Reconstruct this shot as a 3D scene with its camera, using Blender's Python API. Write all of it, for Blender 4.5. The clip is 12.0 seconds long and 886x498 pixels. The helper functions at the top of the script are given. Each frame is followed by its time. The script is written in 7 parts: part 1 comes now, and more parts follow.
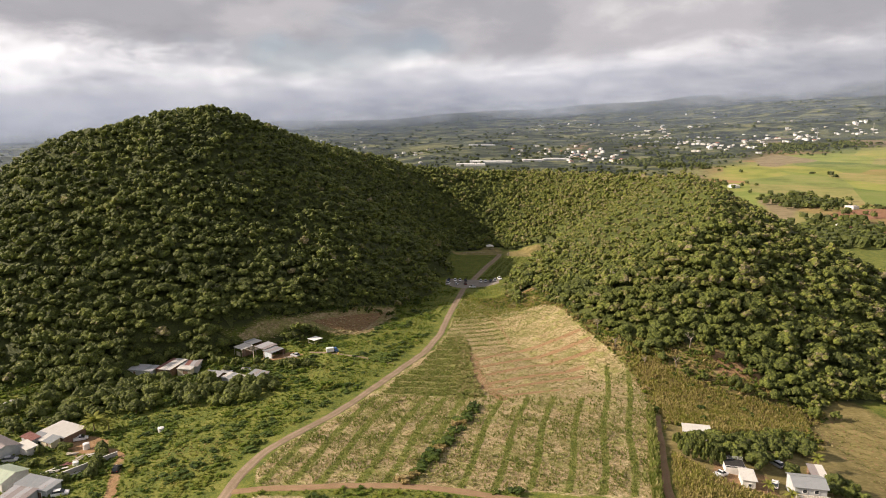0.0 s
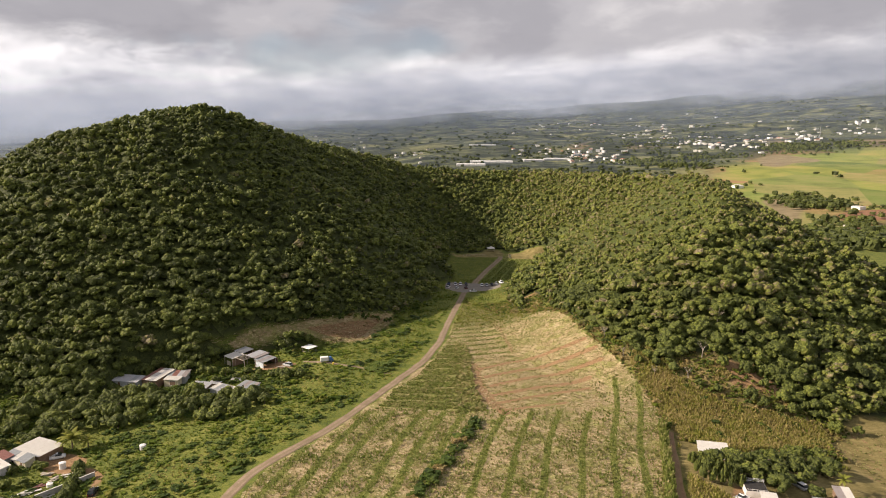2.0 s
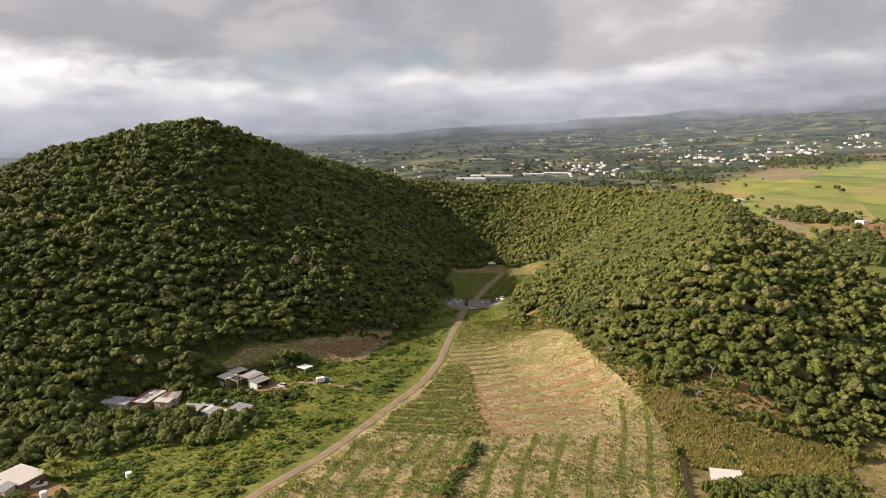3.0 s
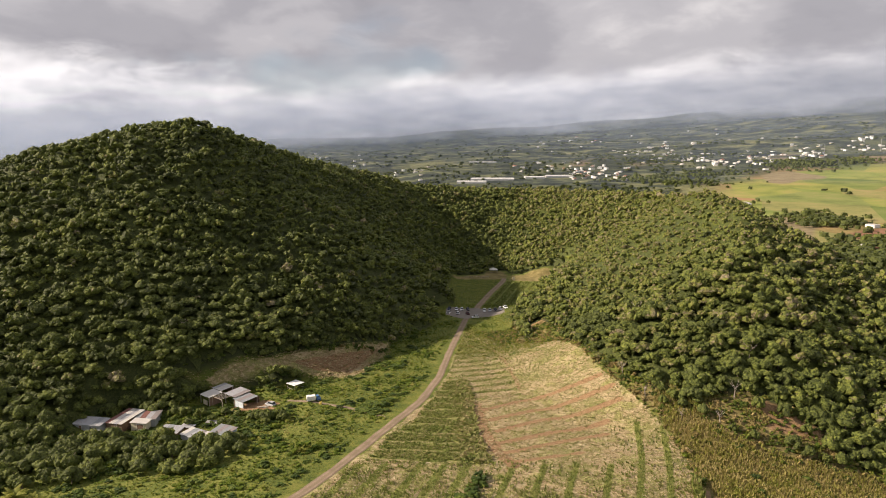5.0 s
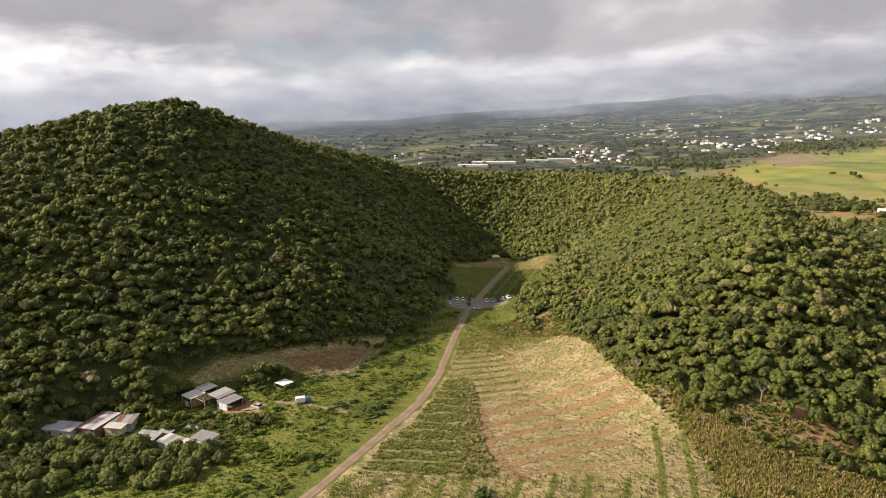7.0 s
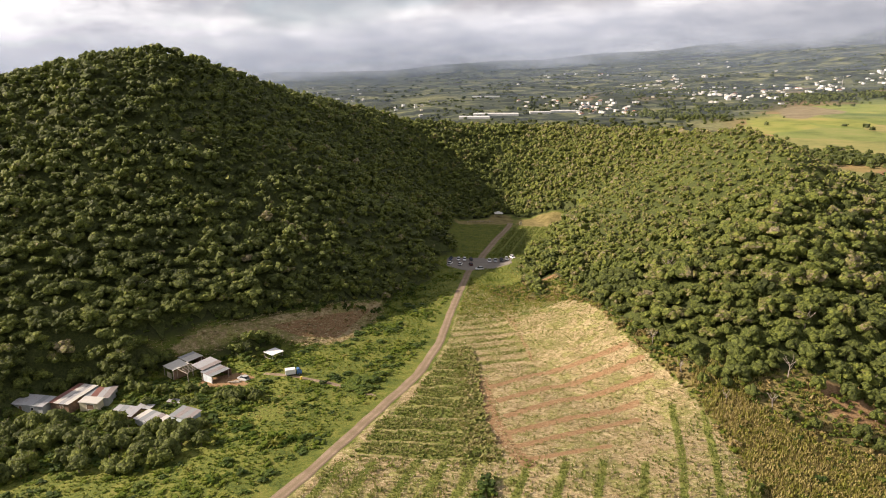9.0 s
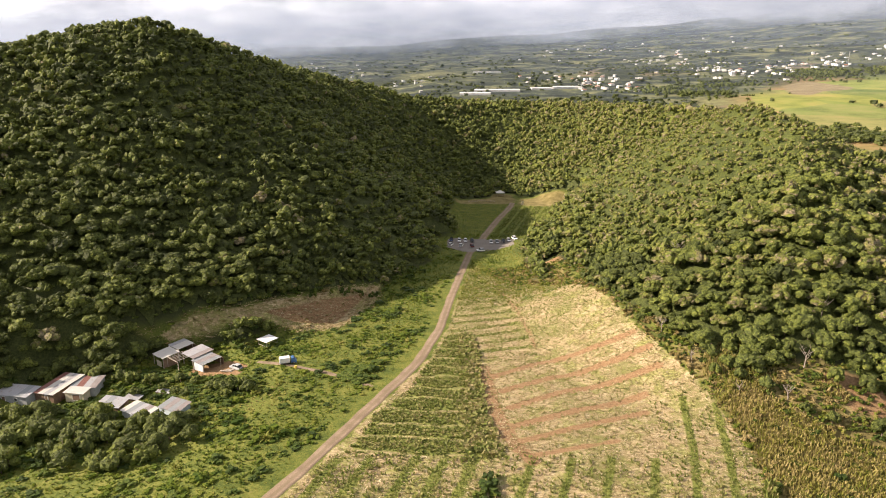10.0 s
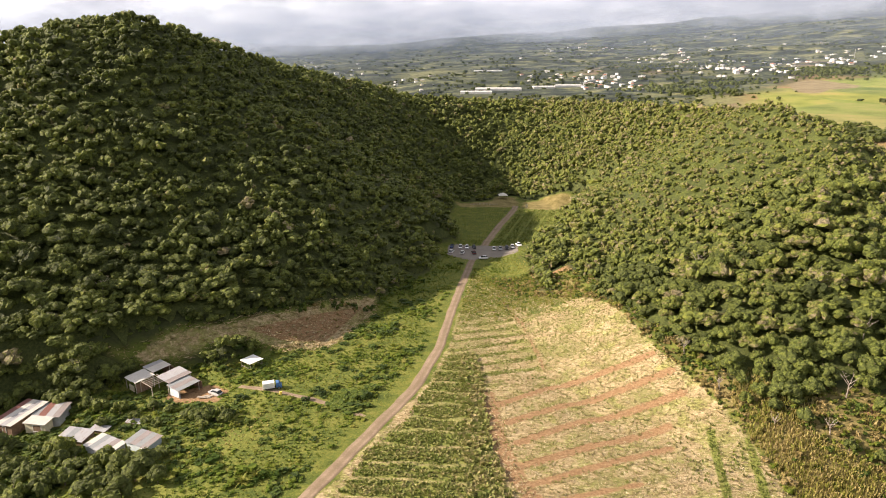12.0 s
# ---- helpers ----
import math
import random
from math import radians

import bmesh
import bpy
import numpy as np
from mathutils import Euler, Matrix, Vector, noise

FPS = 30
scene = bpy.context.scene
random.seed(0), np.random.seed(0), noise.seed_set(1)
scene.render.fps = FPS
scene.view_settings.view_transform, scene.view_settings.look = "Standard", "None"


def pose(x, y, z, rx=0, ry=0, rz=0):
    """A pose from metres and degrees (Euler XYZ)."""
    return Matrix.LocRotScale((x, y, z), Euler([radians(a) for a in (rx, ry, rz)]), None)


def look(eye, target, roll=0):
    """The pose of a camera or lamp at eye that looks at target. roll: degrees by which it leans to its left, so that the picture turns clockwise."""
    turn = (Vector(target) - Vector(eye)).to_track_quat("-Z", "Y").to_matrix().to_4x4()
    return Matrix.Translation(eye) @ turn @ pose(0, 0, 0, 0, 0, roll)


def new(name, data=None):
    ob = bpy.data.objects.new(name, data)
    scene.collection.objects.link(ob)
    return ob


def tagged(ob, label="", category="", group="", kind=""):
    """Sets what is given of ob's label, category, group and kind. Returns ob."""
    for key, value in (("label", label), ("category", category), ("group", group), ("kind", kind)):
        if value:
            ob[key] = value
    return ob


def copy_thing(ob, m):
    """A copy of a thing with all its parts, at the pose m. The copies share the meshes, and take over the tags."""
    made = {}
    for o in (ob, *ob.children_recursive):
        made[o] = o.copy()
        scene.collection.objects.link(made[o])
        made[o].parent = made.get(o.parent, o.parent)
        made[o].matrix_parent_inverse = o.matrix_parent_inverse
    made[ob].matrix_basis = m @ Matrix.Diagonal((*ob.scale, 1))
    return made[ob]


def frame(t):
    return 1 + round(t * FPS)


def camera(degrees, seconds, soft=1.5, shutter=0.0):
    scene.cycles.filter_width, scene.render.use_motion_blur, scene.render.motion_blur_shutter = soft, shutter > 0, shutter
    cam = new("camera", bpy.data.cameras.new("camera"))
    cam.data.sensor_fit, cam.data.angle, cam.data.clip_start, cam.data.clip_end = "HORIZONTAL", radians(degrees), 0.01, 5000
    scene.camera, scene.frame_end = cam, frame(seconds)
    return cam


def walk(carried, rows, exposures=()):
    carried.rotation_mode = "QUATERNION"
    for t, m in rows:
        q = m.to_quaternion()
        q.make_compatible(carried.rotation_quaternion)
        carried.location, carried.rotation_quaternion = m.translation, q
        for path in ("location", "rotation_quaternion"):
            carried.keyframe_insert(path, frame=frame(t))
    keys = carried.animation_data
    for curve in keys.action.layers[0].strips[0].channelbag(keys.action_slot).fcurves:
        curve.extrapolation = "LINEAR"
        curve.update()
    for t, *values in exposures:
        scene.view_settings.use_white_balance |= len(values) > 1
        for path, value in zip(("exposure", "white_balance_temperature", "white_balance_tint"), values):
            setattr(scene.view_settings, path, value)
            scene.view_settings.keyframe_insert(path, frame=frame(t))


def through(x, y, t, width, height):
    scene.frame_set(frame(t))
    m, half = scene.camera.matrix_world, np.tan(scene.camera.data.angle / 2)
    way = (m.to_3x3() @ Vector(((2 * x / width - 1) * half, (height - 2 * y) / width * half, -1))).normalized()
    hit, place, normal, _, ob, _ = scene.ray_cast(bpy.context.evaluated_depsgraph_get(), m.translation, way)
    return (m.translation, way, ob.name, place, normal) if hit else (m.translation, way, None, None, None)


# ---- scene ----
cam = camera(67.8, 12.0, soft=1.0)
METRES, EYE, TILT, LEAN, TURN = 100.0, 88.0, -10.2, 0.0, 0.0
ROWS = [
    (0.0, 0.0, 0.0, 0.0, 0.0, 0.0, -0.0),
    (0.5, 0.0004, 0.0265, 0.0041, 0.0, 0.0, 0.01),
    (1.0, 0.0009, 0.0552, 0.0082, 0.0, -0.0, 0.02),
    (1.5, 0.0015, 0.0859, 0.0128, 0.0, -0.01, 0.04),
    (2.0, 0.002, 0.1188, 0.0174, 0.01, 0.0, 0.04),
    (2.5, 0.0023, 0.1542, 0.0231, 0.02, 0.09, 0.06),
    (3.0, 0.0026, 0.1923, 0.0286, 0.02, 1.21, 0.08),
    (5.0, 0.0046, 0.3648, 0.0503, 0.06, 1.48, 0.11),
    (5.5, 0.0049, 0.4114, 0.0565, 0.07, 1.48, 0.13),
    (6.0, 0.0056, 0.4575, 0.0625, 0.08, 1.3, 0.14),
    (6.5, 0.0063, 0.5029, 0.0684, 0.1, 0.78, 0.15),
    (7.0, 0.0071, 0.5479, 0.0742, 0.12, 0.06, 0.16),
    (9.0, 0.0091, 0.7247, 0.096, 0.21, -4.0, 0.15),
    (9.5, 0.0095, 0.7689, 0.1024, 0.24, -5.82, 0.14),
    (10.0, 0.0096, 0.8136, 0.1085, 0.25, -5.98, 0.15),
    (10.5, 0.0099, 0.858, 0.1139, 0.26, -5.98, 0.17),
    (11.0, 0.0104, 0.9021, 0.1192, 0.28, -5.98, 0.18),
    (11.5, 0.0108, 0.9467, 0.1243, 0.29, -5.99, 0.19),
    (12.0, 0.0111, 0.9914, 0.1295, 0.31, -6.08, 0.2),
]
walk(cam, [(t, pose(0, 0, EYE, TILT, LEAN, TURN) @ pose(METRES * x, METRES * y, METRES * z, 90 + pitch, roll, yaw)) for t, x, y, z, yaw, pitch, roll in ROWS],
     exposures=[(t, stops, 6500, 15) for t, stops in ((0.0, 0.46), (3.0, 0.46), (6.0, 0.44), (7.0, 0.49), (9.0, 0.62), (9.5, 0.87), (12.0, 0.95))])

# ---- daylight: low sun under broken cloud ----
SUN_UP, SUN_FROM = 29.5, 268.5          # degrees above the horizon; compass bearing, 0 = +y, 90 = +x
world = bpy.data.worlds.new("sky")
scene.world = world
world.use_nodes = True
wt = world.node_tree
wt.nodes.clear()


def wnode(kind, **values):
    n = wt.nodes.new(kind)
    for k, v in values.items():
        n.inputs[k].default_value = v
    return n


def wmath(op, a, b=None, c=None, clamp=False):
    n = wt.nodes.new("ShaderNodeMath")
    n.operation, n.use_clamp = op, clamp
    for i, v in enumerate((a, b, c)):
        if v is None:
            continue
        if isinstance(v, (int, float)):
            n.inputs[i].default_value = v
        else:
            wt.links.new(v, n.inputs[i])
    return n.outputs[0]


def wramp(value, stops):
    n = wt.nodes.new("ShaderNodeValToRGB")
    while len(n.color_ramp.elements) < len(stops):
        n.color_ramp.elements.new(0.5)
    for e, (p, c) in zip(n.color_ramp.elements, stops):
        e.position, e.color = p, (*c, 1)
    n.color_ramp.interpolation = "EASE"
    wt.links.new(value, n.inputs[0])
    return n.outputs[0]


def wmix(fac, a, b):
    n = wt.nodes.new("ShaderNodeMix")
    n.data_type = "RGBA"
    for socket, v in ((n.inputs[0], fac), (n.inputs[6], a), (n.inputs[7], b)):
        if isinstance(v, float):
            socket.default_value = v
        elif isinstance(v, tuple):
            socket.default_value = (*v, 1)
        else:
            wt.links.new(v, socket)
    return n.outputs[2]


wcoord = wnode("ShaderNodeTexCoord")
wsep = wnode("ShaderNodeSeparateXYZ")
wt.links.new(wcoord.outputs["Generated"], wsep.inputs[0])
wvec = wnode("ShaderNodeMapping")
wvec.inputs["Scale"].default_value = (1.0, 1.0, 2.3)
wt.links.new(wcoord.outputs["Generated"], wvec.inputs[0])


def wnoise(scale, detail, rough, shift, twist=0.3):
    n = wnode("ShaderNodeTexNoise", Scale=scale, Detail=detail, Roughness=rough, Distortion=twist)
    add = wt.nodes.new("ShaderNodeVectorMath")
    add.operation = "ADD"
    add.inputs[1].default_value = shift
    wt.links.new(wvec.outputs[0], add.inputs[0])
    wt.links.new(add.outputs[0], n.inputs["Vector"])
    return n.outputs[0]


# a grey deck overhead, sunlit heaps of cloud below its ragged edge, and dull haze at the horizon
e = wsep.outputs[2]
swell = wmath("SUBTRACT", wnoise(2.3, 2.0, 0.5, (1.3, 0.4, 0.2)), 0.5)
fray = wmath("SUBTRACT", wnoise(8.0, 6.0, 0.6, (4.0, 7.0, 2.0), 0.5), 0.5)
edge = wmath("ADD", e, wmath("ADD", wmath("MULTIPLY", swell, 0.13), wmath("MULTIPLY", fray, 0.07)))
deck = wramp(edge, [(0.088, (0.0, 0.0, 0.0)), (0.132, (1.0, 1.0, 1.0))])
deck_tone = wramp(wmath("ADD", wmath("MULTIPLY", wnoise(2.6, 4.0, 0.5, (6.1, 2.4, 3.2)), 0.75), wmath("MULTIPLY", wnoise(9.0, 5.0, 0.55, (2.0, 9.0, 1.0)), 0.25)),
                  [(0.38, (0.37, 0.37, 0.395)), (0.48, (0.47, 0.465, 0.485)), (0.56, (0.59, 0.58, 0.59)), (0.66, (0.84, 0.82, 0.80))])
heap = wmath("ADD", wmath("MULTIPLY", wnoise(5.4, 3.0, 0.5, (3.7, 1.9, 0.6), 0.2), 0.5), wmath("MULTIPLY", wnoise(17.0, 8.0, 0.62, (0.4, 5.2, 7.0), 0.3), 0.5))
foot = wramp(e, [(0.0, (0.40, 0.40, 0.40)), (0.022, (0.47, 0.47, 0.47)), (0.055, (0.53, 0.53, 0.53)), (0.13, (0.56, 0.56, 0.56))])
heap_tone = wramp(wmath("ADD", heap, wmath("SUBTRACT", foot, 0.5)), [(0.39, (0.56, 0.56, 0.60)), (0.46, (0.76, 0.755, 0.775)), (0.53, (1.0, 0.99, 0.985)), (0.61, (1.28, 1.255, 1.22))])
clouds = wmix(deck, heap_tone, deck_tone)
blue = wnode("ShaderNodeTexSky")
blue.sky_type, blue.sun_disc = "NISHITA", False
blue.sun_elevation, blue.sun_rotation = radians(SUN_UP), radians(SUN_FROM)
gap = wramp(wnoise(2.4, 4.0, 0.55, (2.0, 5.0, 8.0)), [(0.62, (0.0, 0.0, 0.0)), (0.74, (0.5, 0.5, 0.5))])
bg_cloud = wnode("ShaderNodeBackground", Strength=0.67)
bg_blue = wnode("ShaderNodeBackground", Strength=0.08)
wt.links.new(clouds, bg_cloud.inputs[0])
wt.links.new(blue.outputs[0], bg_blue.inputs[0])
wmixer = wnode("ShaderNodeMixShader")
wt.links.new(gap, wmixer.inputs[0])
wt.links.new(bg_cloud.outputs[0], wmixer.inputs[1])
wt.links.new(bg_blue.outputs[0], wmixer.inputs[2])
wout = wnode("ShaderNodeOutputWorld")
wt.links.new(wmixer.outputs[0], wout.inputs[0])

sun = new("sun", bpy.data.lights.new("sun", "SUN"))
sun.data.energy, sun.data.angle, sun.data.color = 5.6, radians(0.6), (1.0, 0.845, 0.66)
sun_way = Vector((math.sin(radians(SUN_FROM)) * math.cos(radians(SUN_UP)), math.cos(radians(SUN_FROM)) * math.cos(radians(SUN_UP)), math.sin(radians(SUN_UP))))
sun.matrix_world = look(tuple(sun_way * 900), (0, 0, 0))

# ---- materials ----
class Nodes:
    """A small builder for one node material."""

    def __init__(self, name, rough=0.8):
        self.mat = bpy.data.materials.new(name)
        self.mat.use_nodes = True
        self.t = self.mat.node_tree
        self.t.nodes.clear()
        self.out = self.t.nodes.new("ShaderNodeOutputMaterial")
        self.bsdf = self.t.nodes.new("ShaderNodeBsdfPrincipled")
        self.bsdf.inputs["Roughness"].default_value = rough
        self.bsdf.inputs["Specular IOR Level"].default_value = 0.3
        self.t.links.new(self.bsdf.outputs[0], self.out.inputs[0])

    def put(self, socket, v):
        if isinstance(v, (int, float)):
            socket.default_value = v
        elif isinstance(v, tuple):
            socket.default_value = (*v, 1) if len(v) == 3 and socket.type == "RGBA" else v
        else:
            self.t.links.new(v, socket)

    def coord(self, kind="Object"):
        return self.t.nodes.new("ShaderNodeTexCoord").outputs[kind]

    def place(self):
        return self.t.nodes.new("ShaderNodeNewGeometry").outputs["Position"]

    def scaled(self, v, s):
        n = self.t.nodes.new("ShaderNodeMapping")
        n.inputs["Scale"].default_value = s
        self.t.links.new(v, n.inputs[0])
        return n.outputs[0]

    def noise(self, v, scale, detail=4.0, rough=0.55, kind="Fac"):
        n = self.t.nodes.new("ShaderNodeTexNoise")
        self.t.links.new(v, n.inputs["Vector"])
        n.inputs["Scale"].default_value, n.inputs["Detail"].default_value, n.inputs["Roughness"].default_value = scale, detail, rough
        return n.outputs[kind]

    def cells(self, v, scale, out="Color"):
        n = self.t.nodes.new("ShaderNodeTexVoronoi")
        self.t.links.new(v, n.inputs["Vector"])
        n.inputs["Scale"].default_value = scale
        return n.outputs[out]

    def math(self, op, a, b=0.0, c=0.0, clamp=False):
        n = self.t.nodes.new("ShaderNodeMath")
        n.operation, n.use_clamp = op, clamp
        for i, v in enumerate((a, b, c)):
            self.put(n.inputs[i], v)
        return n.outputs[0]

    def step(self, v, lo, hi):
        n = self.t.nodes.new("ShaderNodeMapRange")
        n.interpolation_type = "SMOOTHSTEP"
        self.put(n.inputs[0], v)
        n.inputs[1].default_value, n.inputs[2].default_value = lo, hi
        return n.outputs[0]

    def ramp(self, v, stops, mode="LINEAR"):
        n = self.t.nodes.new("ShaderNodeValToRGB")
        while len(n.color_ramp.elements) < len(stops):
            n.color_ramp.elements.new(0.5)
        for e, (p, c) in zip(n.color_ramp.elements, stops):
            e.position, e.color = p, (*c, 1)
        n.color_ramp.interpolation = mode
        self.put(n.inputs[0], v)
        return n.outputs[0]

    def mix(self, fac, a, b, mode="MIX"):
        n = self.t.nodes.new("ShaderNodeMix")
        n.data_type, n.blend_type = "RGBA", mode
        self.put(n.inputs[0], fac), self.put(n.inputs[6], a), self.put(n.inputs[7], b)
        return n.outputs[2]

    def attr(self, name, out="Fac"):
        n = self.t.nodes.new("ShaderNodeAttribute")
        n.attribute_name = name
        return n.outputs[out]

    def random(self):
        return self.t.nodes.new("ShaderNodeObjectInfo").outputs["Random"]

    def island(self):
        return self.t.nodes.new("ShaderNodeNewGeometry").outputs["Random Per Island"]

    def bump(self, v, distance, strength=1.0):
        n = self.t.nodes.new("ShaderNodeBump")
        n.inputs["Strength"].default_value, n.inputs["Distance"].default_value = strength, distance
        self.put(n.inputs["Height"], v)
        self.t.links.new(n.outputs[0], self.bsdf.inputs["Normal"])

    def colour(self, v):
        self.put(self.bsdf.inputs["Base Color"], v)
        return self


def plain(name, a, b, scale=1.5, rough=0.7, metal=0.0, bump=0.0, fine=12.0):
    """A worn surface of two close colours: broad stains and a fine grain."""
    m = Nodes(name, rough)
    v = m.coord()
    broad, grain = m.noise(v, scale, 5.0, 0.6), m.noise(v, scale * fine, 3.0, 0.6)
    m.colour(m.mix(m.step(m.math("ADD", m.math("MULTIPLY", broad, 0.7), m.math("MULTIPLY", grain, 0.3)), 0.35, 0.65), a, b))
    m.bsdf.inputs["Metallic"].default_value = metal
    if bump:
        m.bump(grain, bump)
    return m.mat


def leafy(name, stops, gloss=0.55, through=0.35, grain=0.0):
    """Leaves: colour by the plant's own tint, a fine leafy grain, and light passing through."""
    m = Nodes(name, gloss)
    tint = m.attr("tint")
    v = m.place()
    patch = m.noise(v, 0.35, 3.0, 0.6)
    c = m.ramp(m.math("ADD", tint, m.math("MULTIPLY", m.math("SUBTRACT", patch, 0.5), 0.35)), stops)
    if grain:
        fine = m.noise(v, 1.5, 6.0, 0.8)
        c = m.mix(m.step(fine, 0.38, 0.62), m.mix(1.0, c, (0.62, 0.68, 0.62), "MULTIPLY"), m.mix(1.0, c, (1.8, 1.72, 1.4), "MULTIPLY"))
        m.bump(fine, grain, 1.0)
    m.colour(c)
    m.bsdf.inputs["Specular IOR Level"].default_value = 0.25
    glow = m.t.nodes.new("ShaderNodeBsdfTranslucent")
    m.t.links.new(m.mix(0.5, c, (0.16, 0.19, 0.03)), glow.inputs[0])
    both = m.t.nodes.new("ShaderNodeMixShader")
    both.inputs[0].default_value = through
    m.t.links.new(m.bsdf.outputs[0], both.inputs[1])
    m.t.links.new(glow.outputs[0], both.inputs[2])
    m.t.links.new(both.outputs[0], m.out.inputs[0])
    return m.mat


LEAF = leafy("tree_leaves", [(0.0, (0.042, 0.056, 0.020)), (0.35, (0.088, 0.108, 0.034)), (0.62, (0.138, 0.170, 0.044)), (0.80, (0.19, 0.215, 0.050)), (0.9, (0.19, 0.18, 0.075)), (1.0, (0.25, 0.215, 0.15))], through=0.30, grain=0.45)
SHRUB = leafy("shrub_leaves", [(0.0, (0.030, 0.050, 0.014)), (0.4, (0.055, 0.09, 0.018)), (0.75, (0.10, 0.135, 0.025)), (1.0, (0.19, 0.18, 0.05))], through=0.22, grain=0.3)
GRASS = leafy("grass_blades", [(0.0, (0.055, 0.100, 0.014)), (0.3, (0.165, 0.225, 0.026)), (0.62, (0.29, 0.28, 0.06)), (1.0, (0.45, 0.36, 0.16))], 0.65, 0.4)
CANE = leafy("cane_blades", [(0.0, (0.08, 0.12, 0.025)), (0.4, (0.20, 0.25, 0.055)), (0.7, (0.35, 0.33, 0.13)), (1.0, (0.50, 0.41, 0.22))], 0.6, 0.42)
STRAW = leafy("straw", [(0.0, (0.27, 0.20, 0.10)), (0.5, (0.46, 0.37, 0.21)), (1.0, (0.64, 0.55, 0.37))], 0.7, 0.15)
DRYBRUSH = leafy("dry_brush", [(0.0, (0.10, 0.085, 0.03)), (0.5, (0.20, 0.155, 0.065)), (1.0, (0.32, 0.25, 0.14))], 0.7, 0.2, 0.3)
BARK = plain("bark", (0.12, 0.09, 0.065), (0.25, 0.20, 0.16), 1.2, 0.9, bump=0.03)
DEADWOOD = plain("bleached_wood", (0.27, 0.22, 0.18), (0.42, 0.37, 0.32), 1.0, 0.9)


def ground_material():
    m = Nodes("ground", 0.95)
    v = m.place()
    n_big, n_mid, n_fine = m.noise(v, 0.035, 4.0, 0.55), m.noise(v, 0.22, 5.0, 0.6), m.noise(v, 1.7, 5.0, 0.65)
    grit = m.noise(v, 2.4, 5.0, 0.8)
    streak = m.noise(m.scaled(v, (0.45, 1.7, 1.0)), 1.3, 5.0, 0.7)
    jag = m.math("ADD", m.math("MULTIPLY", m.math("SUBTRACT", n_mid, 0.5), 5.0), m.math("MULTIPLY", m.math("SUBTRACT", n_fine, 0.5), 2.2))

    def zone(name, soft, wild=1.0):
        return m.step(m.math("ADD", m.attr(name), m.math("MULTIPLY", jag, wild)), -soft, soft)

    grass = m.ramp(m.math("ADD", m.math("MULTIPLY", n_mid, 0.4), m.math("ADD", m.math("MULTIPLY", n_fine, 0.3), m.math("MULTIPLY", grit, 0.3))), [(0.38, (0.045, 0.070, 0.012)), (0.47, (0.10, 0.128, 0.020)), (0.56, (0.18, 0.19, 0.036)), (0.66, (0.25, 0.21, 0.085))])
    dry = m.ramp(m.math("ADD", m.math("MULTIPLY", n_mid, 0.5), m.math("MULTIPLY", streak, 0.5)), [(0.36, (0.10, 0.085, 0.028)), (0.5, (0.20, 0.165, 0.06)), (0.64, (0.31, 0.25, 0.11))])
    straw = m.ramp(m.math("ADD", m.math("MULTIPLY", streak, 0.4), m.math("ADD", m.math("MULTIPLY", grit, 0.42), m.math("MULTIPLY", n_mid, 0.18))), [(0.38, (0.10, 0.075, 0.035)), (0.46, (0.28, 0.215, 0.11)), (0.53, (0.44, 0.35, 0.20)), (0.63, (0.64, 0.55, 0.36))])
    straw = m.mix(m.step(m.noise(v, 0.16, 5.0, 0.65), 0.46, 0.62), straw, m.mix(1.0, straw, (0.70, 0.86, 0.52), "MULTIPLY"))
    weeds = m.math("ADD", m.math("MULTIPLY", m.noise(v, 0.07, 3.0, 0.5), 0.5), m.math("MULTIPLY", m.noise(v, 0.8, 5.0, 0.7), 0.5))
    straw = m.mix(m.math("MULTIPLY", m.step(weeds, 0.495, 0.56), 0.7), straw, (0.17, 0.175, 0.05))
    soil = m.ramp(m.math("ADD", m.math("MULTIPLY", n_fine, 0.6), m.math("MULTIPLY", grit, 0.4)), [(0.36, (0.16, 0.095, 0.045)), (0.5, (0.27, 0.165, 0.082)), (0.66, (0.38, 0.27, 0.155))])
    # very dark green ground wherever the wood zone lies
    wood_floor = m.ramp(n_fine, [(0.3, (0.020, 0.028, 0.010)), (0.7, (0.055, 0.065, 0.020))])
    cell = m.cells(m.scaled(v, (1.0, 0.62, 0.05)), 0.0105)
    cut = m.t.nodes.new("ShaderNodeSeparateColor")
    m.t.links.new(cell, cut.inputs[0])
    # far plots and wild land hold the clouds' shade in their dark colours
    plots = m.ramp(cut.outputs[0], [(0.0, (0.035, 0.045, 0.025)), (0.4, (0.065, 0.08, 0.036)), (0.6, (0.12, 0.13, 0.055)), (0.8, (0.20, 0.20, 0.09)), (0.95, (0.22, 0.16, 0.11))])
    wild = m.ramp(m.noise(v, 0.012, 9.0, 0.66), [(0.42, (0.020, 0.030, 0.024)), (0.50, (0.050, 0.066, 0.042)), (0.56, (0.12, 0.135, 0.07)), (0.64, (0.21, 0.21, 0.10))])
    far = m.mix(m.step(m.math("ADD", m.attr("open"), m.math("MULTIPLY", m.noise(v, 0.006, 5.0, 0.6), 1.0)), 0.75, 1.05), wild, plots)
    far = m.mix(1.0, far, m.ramp(m.noise(v, 0.09, 5.0, 0.7), [(0.35, (0.55, 0.55, 0.6)), (0.65, (1.25, 1.25, 1.2))]), "MULTIPLY")
